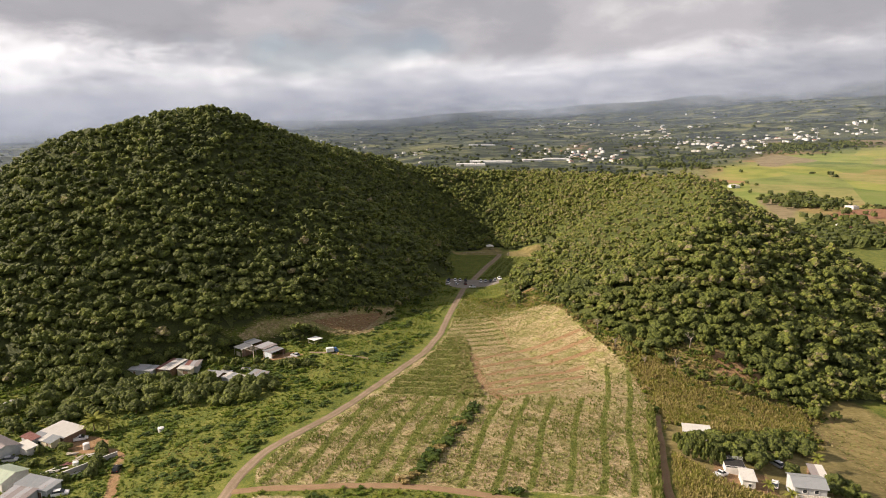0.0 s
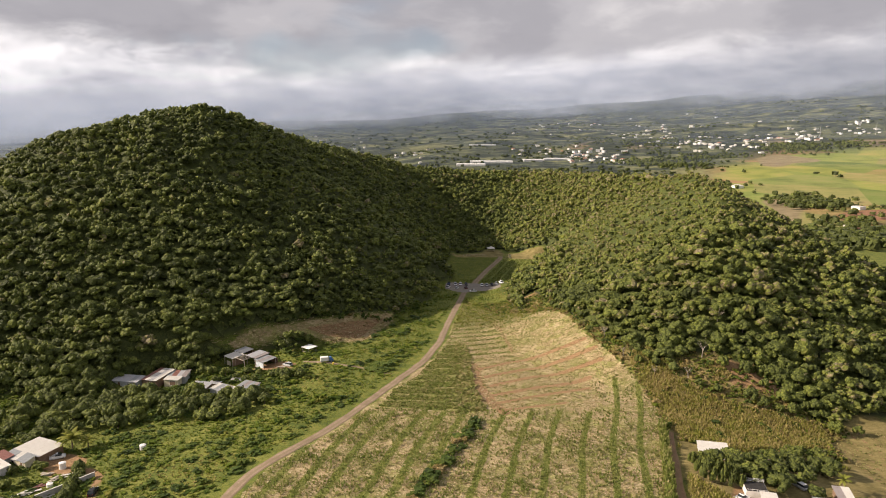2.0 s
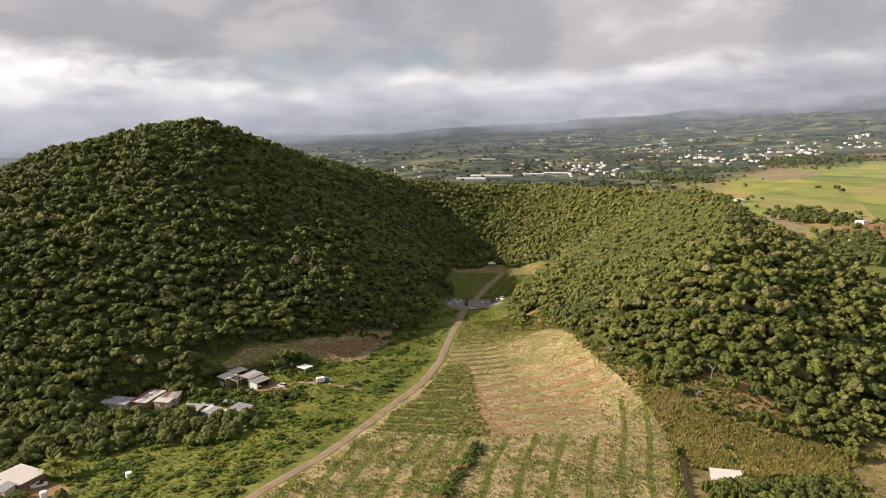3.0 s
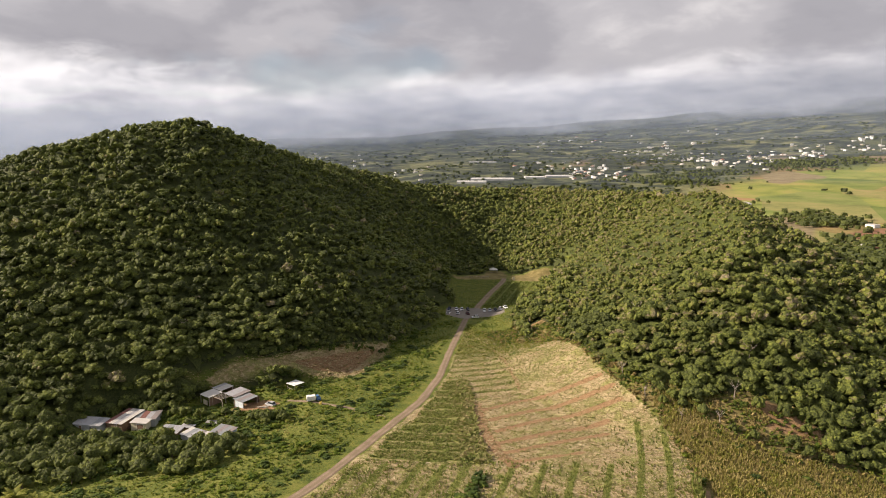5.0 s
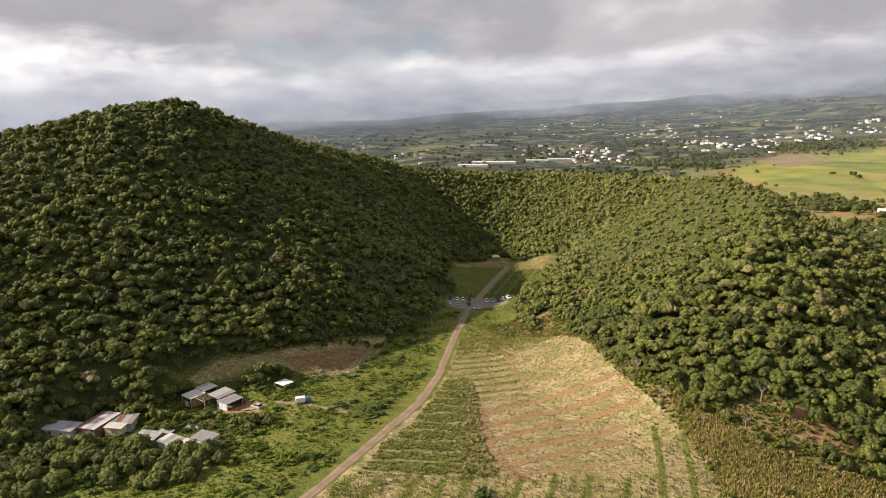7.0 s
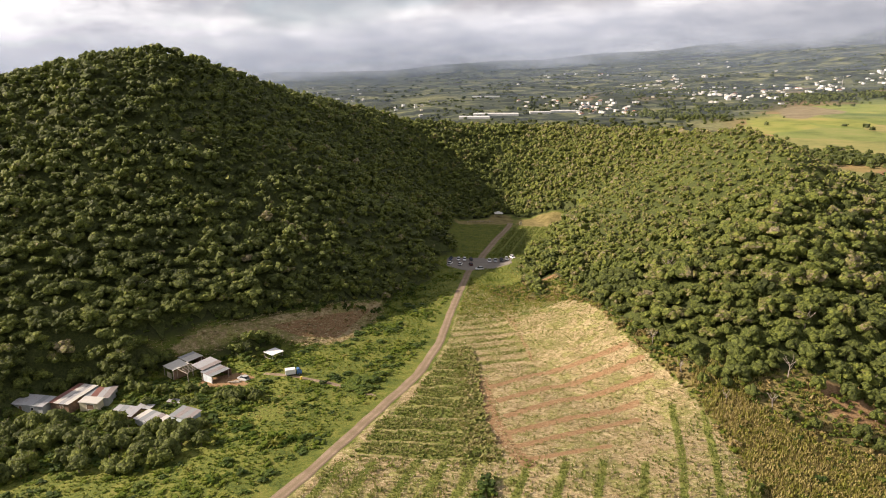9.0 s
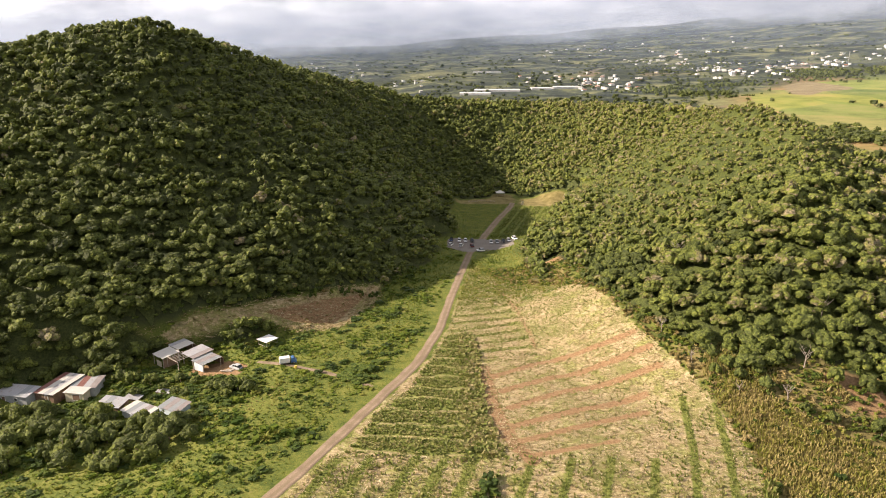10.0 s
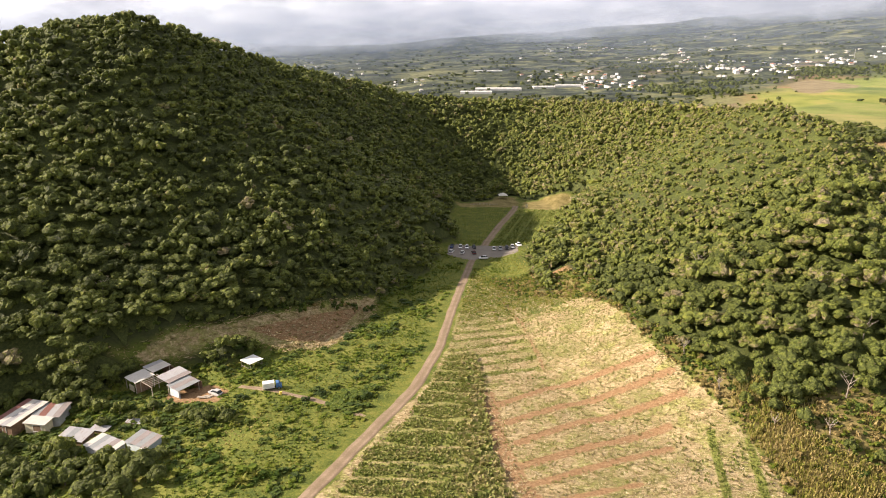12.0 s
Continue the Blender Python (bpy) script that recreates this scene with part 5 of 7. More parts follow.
def four_walls(bm, w, d, h_front, h_back, t=0.14, cx=0.0, cy=0.0, z=-0.6):
    """Walls with thickness under a roof that slopes front to back."""
    def prism(x0, x1, y0, y1, ha, hb):
        v = [bm.verts.new(p) for p in ((x0, y0, z), (x1, y0, z), (x1, y1, z), (x0, y1, z), (x0, y0, ha), (x1, y0, ha), (x1, y1, hb), (x0, y1, hb))]
        for f in ((3, 2, 1, 0), (4, 5, 6, 7), (0, 1, 5, 4), (1, 2, 6, 5), (2, 3, 7, 6), (3, 0, 4, 7)):
            bm.faces.new([v[i] for i in f])
    x0, x1, y0, y1 = cx - w / 2, cx + w / 2, cy - d / 2, cy + d / 2
    prism(x0, x1, y0, y0 + t, h_front, h_front)
    prism(x0, x1, y1 - t, y1, h_back, h_back)
    prism(x0, x0 + t, y0 + t, y1 - t, h_front, h_back)
    prism(x1 - t, x1, y0 + t, y1 - t, h_front, h_back)


def opening(parent, kind, x, z, w, h, y, frame_mat=WHITE, pane_mat=GLASS):
    """A window or door set in a front wall at y."""
    bm = bmesh.new()
    t = 0.09
    box(bm, x - w / 2, y, z, t, 0.16, h + t), box(bm, x + w / 2, y, z, t, 0.16, h + t)
    box(bm, x, y, z + h / 2, w, 0.16, t), box(bm, x, y, z - h / 2, w, 0.2, t)
    frame_ob = part(kind, bm, frame_mat, parent)
    bm = bmesh.new()
    box(bm, x, y - 0.02, z, w - t, 0.07, h - t)
    part("pane" if kind == "window" else "leaf", bm, pane_mat, frame_ob)


def shack(x, y, turn, w, d, hf, hb, roof, wall, label, openings=(), z=None, seed=0, name="shack", over=0.35, category="house", group="houses beside the fields"):
    """A small house with a pent roof of metal sheets; hf and hb are its front and back heights."""
    ob = thing(name, x, y, turn, label, category, group, z)
    bm = bmesh.new()
    four_walls(bm, w, d, hf - 0.08, hb - 0.08)
    part("wall", bm, wall, ob)
    s = (hb - hf) / d * over
    roof_sheets(ob, w, d, hf - s, hb + s, roof, random.Random(seed), over)
    for kind, ox, oz, ow, oh in openings:
        opening(ob, kind, ox, oz, ow, oh, -d / 2 - 0.02, WHITE, GLASS if kind == "window" else WALL_BROWN)
    return ob


def gable_house(x, y, turn, w, d, h, rise, roof, wall, label, openings=(), z=None, name="house", category="house", group="houses beside the fields", over=0.4):
    """A house with a two-sided roof whose ridge runs along its width."""
    ob = thing(name, x, y, turn, label, category, group, z)
    bm = bmesh.new()
    four_walls(bm, w, d, h - 0.05, h - 0.05)
    part("wall", bm, wall, ob)
    for sx in (-1, 1):
        bm = bmesh.new()
        tri = [[bm.verts.new((sx * xx, yy, zz)) for yy, zz in ((-d / 2, h - 0.05), (d / 2, h - 0.05), (0, h + rise - 0.06))] for xx in (w / 2, w / 2 - 0.14)]
        bm.faces.new(tri[0])
        bm.faces.new(tri[1][::-1])
        for i in range(3):
            bm.faces.new((tri[0][i], tri[0][(i + 1) % 3], tri[1][(i + 1) % 3], tri[1][i]))
        part("gable", bm, wall, ob)
    s = rise / (d / 2)
    for sy in (-1, 1):
        bm = bmesh.new()
        corrugated(bm, -w / 2 - over, w / 2 + over, sy * (d / 2 + over), 0, h - s * over, h + rise)
        part("roof_slope", bm, roof, ob)
    bm = bmesh.new()
    box(bm, 0, 0, h + rise + 0.04, w + 2 * over, 0.3, 0.05)
    part("ridge_cap", bm, roof, ob)
    for kind, ox, oz, ow, oh in openings:
        opening(ob, kind, ox, oz, ow, oh, -d / 2 - 0.02, WHITE, GLASS if kind == "window" else WALL_BROWN)
    return ob


def railing(parent, x0, x1, y, z, h=0.95, bars=3, posts=5, material=WHITE):
    for i in range(posts):
        bm = bmesh.new()
        box(bm, x0 + (x1 - x0) * i / (posts - 1), y, z + h / 2, 0.07, 0.07, h)
        part("post", bm, material, parent)
    for i in range(bars):
        bm = bmesh.new()
        box(bm, (x0 + x1) / 2, y, z + h * (i + 1) / bars - 0.04, x1 - x0, 0.05, 0.06)
        part("rail", bm, material, parent)


# near hamlet on the west side
# the first house's brown wall colour stands in for its front's shade
shack(-116.5, 189, -25, 10.6, 7.4, 2.6, 2.9, [TIN_WHITE], WALL_BROWN, "low house with a broad flat white roof, walls coloured dark for the shaded front", [("door", 2.2, 1.0, 2.4, 2.0), ("window", -2.5, 1.5, 1.4, 1.0)], seed=1, name="house")
shack(-118.8, 183.6, -22, 9.0, 3.0, 2.3, 2.8, [TIN_SLATE, TIN_SLATE, TIN_WHITE], WALL_CREAM, "lean-to with dark grey roof sheets and pale boards", [("door", 3.0, 0.95, 1.0, 1.9), ("window", -0.5, 1.3, 1.2, 1.2), ("window", -2.6, 1.3, 1.2, 1.2)], seed=2, name="lean_to")
shack(-123.4, 184.0, -33, 5.6, 2.4, 2.5, 2.8, [TIN_RED], WALL_GREY, "small shed with a dark red sheet roof", seed=3, name="shed")
gable_house(-129.5, 177.5, -31, 11.5, 8.0, 3.0, 1.3, TIN_BROWN, WALL_GREY, "house with a broad brown-grey sheet roof", [("door", 3.4, 1.0, 1.0, 2.0), ("window", 0.4, 1.5, 1.3, 1.0)])
shack(-121.0, 178.4, 58, 2.8, 5.6, 2.5, 2.7, [TIN_WHITE], WALL, "narrow carport with a white sheet roof", seed=4, name="carport")
gable_house(-115.5, 160.5, -20, 7.5, 7.5, 3.0, 1.0, TIN_GREEN, WALL, "house with a pale green and white metal roof", [("window", -1.0, 1.5, 1.2, 1.0)])
shack(-103.8, 155.6, -18, 10.5, 4.4, 2.7, 3.1, [TIN_SLATE, TIN, TIN_SLATE], WALL_GREY, "long outbuilding with a grey sheet roof", [("door", 3.0, 1.0, 1.2, 1.9), ("window", -1.5, 1.4, 1.0, 0.8)], seed=5, name="outbuilding")
shack(-105.5, 150.4, -12, 6.6, 4.6, 2.8, 3.1, [TIN, TIN_BROWN], WALL_GREY, "small house with a pale grey sheet roof", [("window", 0.5, 1.4, 1.1, 0.9)], seed=6, name="house")

# hamlet below the wood
shack(-117.5, 244, -10, 12.0, 5.0, 2.4, 2.8, [TIN, TIN, TIN_RED, TIN_SLATE], WALL_GREY, "long low shack roofed with weathered grey sheets", [("door", -1.0, 0.95, 1.0, 1.9), ("window", 2.8, 1.3, 0.9, 0.8)], z=-5.2, seed=7)
shack(-106.9, 247.6, -14, 6.0, 11.0, 2.6, 3.0, [TIN, TIN_RED, TIN_WHITE], WALL_BROWN, "tall shack with a white and rusty red sheet roof", [("door", 0.8, 1.0, 1.0, 2.0)], z=-5.3, seed=8)
shack(-99.9, 249.0, 4, 6.8, 6.4, 2.4, 2.7, [TIN, TIN_RED, TIN_SLATE, TIN_BROWN], WALL_GREY, "shack with patched grey and red sheet roof", z=-5.3, seed=9)
shack(-100.0, 243.9, -8, 5.4, 2.8, 2.3, 2.5, [TIN_WHITE], WALL_CREAM, "pale annex with a flat white roof and cream wall", [("door", 0.6, 0.95, 2.2, 1.7)], z=-5.0, seed=10, name="annex")
shack(-87.3, 237.6, -12, 6.6, 4.2, 2.4, 2.8, [TIN, TIN_SLATE, TIN], WALL_BROWN, "shack with a pale metal roof among shrubs", z=-5.2, seed=11)
shack(-77.4, 232.0, -28, 8.0, 4.4, 2.2, 2.6, [TIN, TIN_SLATE, TIN, TIN_BROWN, TIN_WHITE], WALL_GREY, "low shack with patched grey metal roof", z=-4.0, seed=12)
shack(-68.4, 232.2, -25, 6.2, 4.4, 2.4, 2.9, [TIN_BROWN, TIN_RED, TIN_SLATE], WALL_BLUE, "shack with rusty brown roof sheets", [("door", 1.6, 0.95, 0.9, 1.8)], z=-3.1, seed=13)
shack(-83.5, 241.5, -14, 4.2, 2.0, 1.6, 1.8, [TIN], WALL_BROWN, "small half-buried lean-to with grey sheets", z=-5.0, seed=14, name="lean_to", over=0.2)
shack(-76.5, 244.5, -10, 3.8, 1.6, 1.3, 1.5, [TIN, TIN_SLATE], WALL_BROWN, "collapsed shelter with grey roof sheets in shrubs", z=-4.6, seed=15, name="lean_to", over=0.2)


def build_barn():
    """An open farm shed: pale roofs, a bare timber frame and a long grey roof."""
    ob = thing("barn", -78.5, 262.5, -38, "open farm barn with pale sheet roofs and bare timber frame", "barn", z=-3.4)
    rnd = random.Random(5)
    for cx, cy, w, d, za, zb, mats in ((-5.6, 3.4, 5.2, 5.0, 3.1, 3.4, [TIN_WHITE, TIN]), (-4.2, -2.4, 5.4, 5.2, 2.7, 3.1, [TIN_WHITE]), (3.2, 3.6, 6.0, 6.4, 3.0, 3.5, [TIN_SLATE, TIN_BROWN, TIN]), (9.0, 2.8, 5.4, 6.0, 2.7, 3.1, [TIN_BROWN, TIN, TIN_BROWN, TIN_SLATE])):
        roof_sheets(ob, w, d, za, zb, mats, rnd, 0.25, cx, cy)
        for px in (-1, 1):
            for py in (-1, 1):
                bm = bmesh.new()
                box(bm, cx + px * (w / 2 - 0.1), cy + py * (d / 2 - 0.1), (za + zb) / 4 - 0.35, 0.16, 0.16, (za + zb) / 2 + 0.5)
                part("post", bm, TIMBER, ob)
    for i in range(6):
        bm = bmesh.new()
        box(bm, -1.0 + 0.95 * i, -1.2, 2.85, 0.1, 5.0, 0.14)
        part("rafter", bm, TIMBER, ob)
    for yy in (-3.6, 1.2):
        bm = bmesh.new()
        box(bm, 1.4, yy, 2.70, 6.2, 0.14, 0.16)
        part("beam", bm, TIMBER, ob)
    for px in (-1.6, 4.4):
        bm = bmesh.new()
        box(bm, px, -3.6, 1.0, 0.16, 0.16, 3.3)
        part("post", bm, TIMBER, ob)
    for cx, cy, w, d, h, mat in ((-5.6, 5.7, 5.0, 0.15, 2.9, WALL_BROWN), (-4.2, -4.8, 2.6, 0.15, 1.1, WALL_CREAM), (-1.6, -2.6, 0.15, 4.6, 2.2, WALL_BROWN), (9.2, 0.1, 4.8, 0.15, 2.3, WALL_BLUE), (3.2, 6.6, 17.0, 0.15, 2.6, WALL_BROWN)):
        bm = bmesh.new()
        box(bm, cx, cy, h / 2 - 0.3, w, d, h + 0.6)
        part("wall_panel", bm, mat, ob)
    return ob


build_barn()


def build_pavilion(x, y, turn, size, z, name, label, roof, peak=0.0):
    """A small open roof on four posts."""
    ob = thing(name, x, y, turn, label, "shelter", z=z)
    bm = bmesh.new()
    s, h = size / 2 + 0.35, 2.5
    c = [bm.verts.new((sx * s, sy * s, h)) for sx, sy in ((-1, -1), (1, -1), (1, 1), (-1, 1))]
    lo = [bm.verts.new((v.co.x, v.co.y, h - 0.12)) for v in c]
    top = bm.verts.new((0, 0, h + peak + 0.12))
    for i in range(4):
        bm.faces.new((c[i], c[(i + 1) % 4], top))
        bm.faces.new((lo[i], lo[(i + 1) % 4], c[(i + 1) % 4], c[i]))
    bm.faces.new(lo[::-1])
    part("roof", bm, roof, ob)
    for sx in (-1, 1):
        for sy in (-1, 1):
            bm = bmesh.new()
            cylinder(bm, (sx * size / 2, sy * size / 2, -0.6), (sx * size / 2, sy * size / 2, h - 0.1), 0.08, 0.07)
            part("post", bm, TIMBER, ob)
    for sy in (-1, 1):
        bm = bmesh.new()
        box(bm, 0, sy * size / 2, 0.75, size, 0.08, 0.12)
        part("rail", bm, TIMBER, ob)
    return ob


build_pavilion(-55.1, 272.6, -38, 4.0, -2.6, "pavilion", "white-roofed open hut on timber posts", WHITE)
build_pavilion(37.6, 520, 5, 5.0, None, "tent", "pale peaked canopy tent at the crater's back", TIN_WHITE, 1.3)
build_pavilion(-8.6, 394, -20, 4.0, None, "field_shelter", "dark shelter with a pale roof under the trees", TIN_SLATE)

# smallholding on the east side
shack(73.8, 179.6, -14, 7.2, 4.8, 2.0, 2.5, [TIN_WHITE], WALL_GREY, "long shed with a bright white sheet roof", seed=21, name="shed", z=0.2)
gable_house(89.0, 148.6, -12, 7.2, 6.4, 4.3, 1.1, TIN_SLATE, WALL_GREY, "grey two-storey house with a low grey metal roof", [("window", -1.3, 3.2, 1.0, 0.95), ("window", 1.3, 3.2, 1.0, 0.95), ("window", -1.8, 0.9, 1.2, 1.0), ("door", 1.6, 0.7, 1.0, 2.0)], z=-0.6)
shack(76.0, 152.0, -14, 3.0, 5.2, 2.9, 3.2, [TIN_WHITE, TIN, TIN_WHITE], WALL, "narrow white annex with a pale sheet roof", [("window", 0.2, 1.6, 0.8, 0.8)], seed=22, name="annex", z=0.4)


def build_terrace():
    ob = thing("terrace", 75.6, 158.6, -12, "raised terrace with dark floor, white walls and white railing", "terrace", z=0.5)
    bm = bmesh.new()
    box(bm, 0, 0, 0.9, 5.0, 4.6, 2.8)
    part("base", bm, WALL, ob)
    bm = bmesh.new()
    box(bm, 0, 0, 2.34, 4.8, 4.4, 0.08)
    part("deck", bm, DARK, ob)
    railing(ob, -2.4, 2.4, 2.2, 2.36)
    railing(ob, -2.4, 2.4, -2.2, 2.36, 0.4, 1)


def build_balcony():
    ob = thing("balcony", 88.1, 144.4, -12, "timber balcony with white posts before the grey house", "balcony", z=-0.6)
    bm = bmesh.new()
    box(bm, 0, 0, 2.3, 7.6, 2.0, 0.16)
    part("deck", bm, TIMBER, ob)
    railing(ob, -3.7, 3.7, -0.9, 2.38, 0.9, 2, 7)
    for px in (-3.6, 0, 3.6):
        bm = bmesh.new()
        box(bm, px, -0.9, 0.85, 0.14, 0.14, 2.8)
        part("pillar", bm, WHITE, ob)


build_terrace()
build_balcony()
shack(98.5, 160.5, -15, 3.2, 6.0, 2.2, 2.5, [TIN_WHITE, TIN_BROWN], WALL_BROWN, "narrow shed with pale and brown roof sheets", seed=23, name="shed", z=-2.6)


def build_sign(name, x, y, w, h, tall, face, label, board_mat):
    ob = thing(name, x, y, 0, label, "sign")
    for sx in (-1, 1):
        bm = bmesh.new()
        box(bm, sx * w * 0.38, 0.03, tall / 2 - 0.2, 0.09, 0.09, tall + 0.4, 0.01)
        part("post", bm, TIMBER, ob)
    bm = bmesh.new()
    box(bm, 0, -0.05, tall - h / 2, w, 0.06, h, 0.012)
    part("board", bm, board_mat, ob)
    for i in range(3):
        bm = bmesh.new()
        box(bm, 0, -0.09, tall - h * (0.25 + 0.25 * i), w * 0.7, 0.012, h * 0.06)
        part("text_bar", bm, face, ob)


build_sign("notice_board", 11.5, 517, 2.2, 1.8, 2.8, TIN_SLATE, "pale notice board at the crater's edge", WHITE)
build_sign("sign_board", 49.5, 490.5, 1.6, 2.2, 2.6, WALL_BROWN, "yellowish sign board beside the clearing", WALL_CREAM)


def build_log_fence():
    for i, (x, y, w) in enumerate(((18, 500, 5.0), (24, 501.5, 5.0), (30, 500.5, 5.0))):
        ob = thing("log_fence", x, y, 6 * (i - 1), "low log fence round the bare picnic ground", "fence", "log fences in the crater")
        for sx in (-1, 0, 1):
            bm = bmesh.new()
            cylinder(bm, (sx * w / 2, 0, -0.3), (sx * w / 2, 0, 1.0 + 0.5 * (sx == 0)), 0.09, 0.08, 8)
            part("post", bm, DEADWOOD, ob)
        for z in (0.45, 0.85):
            bm = bmesh.new()
            cylinder(bm, (-w / 2, 0, z), (w / 2, 0, z), 0.07, 0.06, 8)
            part("rail", bm, DEADWOOD, ob)


build_log_fence()

# clutter in the near yard
def build_tank(x, y, name, label, r, h, mat):
    ob = thing(name, x, y, 0, label, "tank")
    bm = bmesh.new()
    cylinder(bm, (0, 0, -0.2), (0, 0, h), r, r, 18)
    part("body", bm, mat, ob)
    bm = bmesh.new()
    cylinder(bm, (0, 0, h), (0, 0, h + 0.22 * r), r * 1.03, r * 0.35, 18)
    part("lid", bm, mat, ob)


build_tank(-86.5, 189.2, "water_tank", "white plastic water tank standing in the meadow", 0.9, 1.3, WHITE)
build_tank(-102.6, 170.6, "water_tank", "white round water tank in the cluttered yard", 0.8, 0.9, WHITE)


def build_pile(x, y, turn, n, long, mat, name, label, category):
    """A heap of loose boards or sheets."""
    ob = thing(name, x, y, turn, label, category)
    rnd = random.Random(int(x * 7))
    for i in range(n):
        bm = bmesh.new()
        m = pose(rnd.uniform(-0.4, 0.4) * long, rnd.uniform(-0.8, 0.8), 0.12 + 0.1 * i / 2, rnd.uniform(-8, 8), rnd.uniform(-8, 8), rnd.uniform(-25, 25))
        box(bm, 0, 0, 0, long * rnd.uniform(0.5, 1.0), rnd.uniform(0.3, 0.9), 0.07)
        bmesh.ops.transform(bm, matrix=m, verts=bm.verts)
        part("board", bm, mat, ob)


build_pile(-100.5, 163.6, 15, 12, 4.0, CONCRETE, "rubble_heap", "pale heap of slabs and rubble beside the wall", "rubble")
build_pile(-106.3, 167.0, 25, 9, 4.5, TIN_WHITE, "sheet_stack", "stacked pale sheets and boards in the yard", "scrap")
build_pile(-103.2, 174.4, 60, 8, 3.0, TIMBER, "timber_heap", "heap of loose timber in the earthen yard", "scrap")
build_pile(-99.2, 176.2, 20, 5, 3.4, TIN_WHITE, "sheet_stack", "white sheets leaning in the yard", "scrap")
build_tank(-105.2, 181.0, "water_tank", "upright white water tank beside the earthen yard", 0.9, 1.8, WHITE)
build_pile(-105.4, 170.6, 40, 7, 2.6, TIN_RED, "sheet_stack", "rusty red sheets piled in the yard", "scrap")
build_pile(-107.5, 177.5, 10, 8, 2.6, TIMBER, "timber_heap", "heap of grey timber before the lean-to", "scrap")
build_pile(-99.5, 241.0, 30, 6, 2.4, TIN_WHITE, "sheet_stack", "loose white sheets before the shack", "scrap")
build_pile(-62.0, 254.8, 10, 7, 3.0, TIMBER, "timber_heap", "brown timber offcuts on the bare yard", "scrap")
build_pile(-150.0, 217.5, 10, 9, 6.0, CONCRETE, "rubble_heap", "grey heap of rubble by the wood", "rubble")


def build_garden_wall():
    ob = thing("garden_wall", -97.0, 168.2, 52, "pale masonry wall beside the lane", "wall")
    for i in range(7):
        bm = bmesh.new()
        box(bm, -6.3 + 2.1 * i, 0, 0.6, 2.06, 0.22, 2.0, 0.02)
        part("panel", bm, CONCRETE, ob)
    bm = bmesh.new()
    box(bm, 0, 0, 1.64, 14.8, 0.3, 0.08)
    part("coping", bm, WALL, ob)


build_garden_wall()

# ---- vehicles ----
def hull(bm, rows):
    """Joins cross-sections (y, half width, low, high) into a closed shell along y."""
    rings = []
    for y, w, lo, hi in rows:
        rings.append([bm.verts.new(p) for p in ((-w, y, lo), (-w * 1.04, y, (lo + hi) / 2), (-w * 0.93, y, hi), (w * 0.93, y, hi), (w * 1.04, y, (lo + hi) / 2), (w, y, lo))])
    for a, b in zip(rings, rings[1:]):
        for i in range(6):
            bm.faces.new((a[i], a[(i + 1) % 6], b[(i + 1) % 6], b[i]))
    bm.faces.new(rings[0][::-1])
    bm.faces.new(rings[-1])
    bmesh.ops.recalc_face_normals(bm, faces=bm.faces)


def add_wheels(ob, half, front, rear, r=0.31):
    for sx in (-1, 1):
        for yy in (front, rear):
            bm = bmesh.new()
            cylinder(bm, (sx * (half - 0.2), yy, r), (sx * half, yy, r), r, r, 16)
            tyre = part("wheel", bm, RUBBER, ob)
            bm = bmesh.new()
            cylinder(bm, (sx * (half - 0.02), yy, r), (sx * (half + 0.012), yy, r), r * 0.6, r * 0.55, 12)
            part("rim", bm, CHROME, tyre)


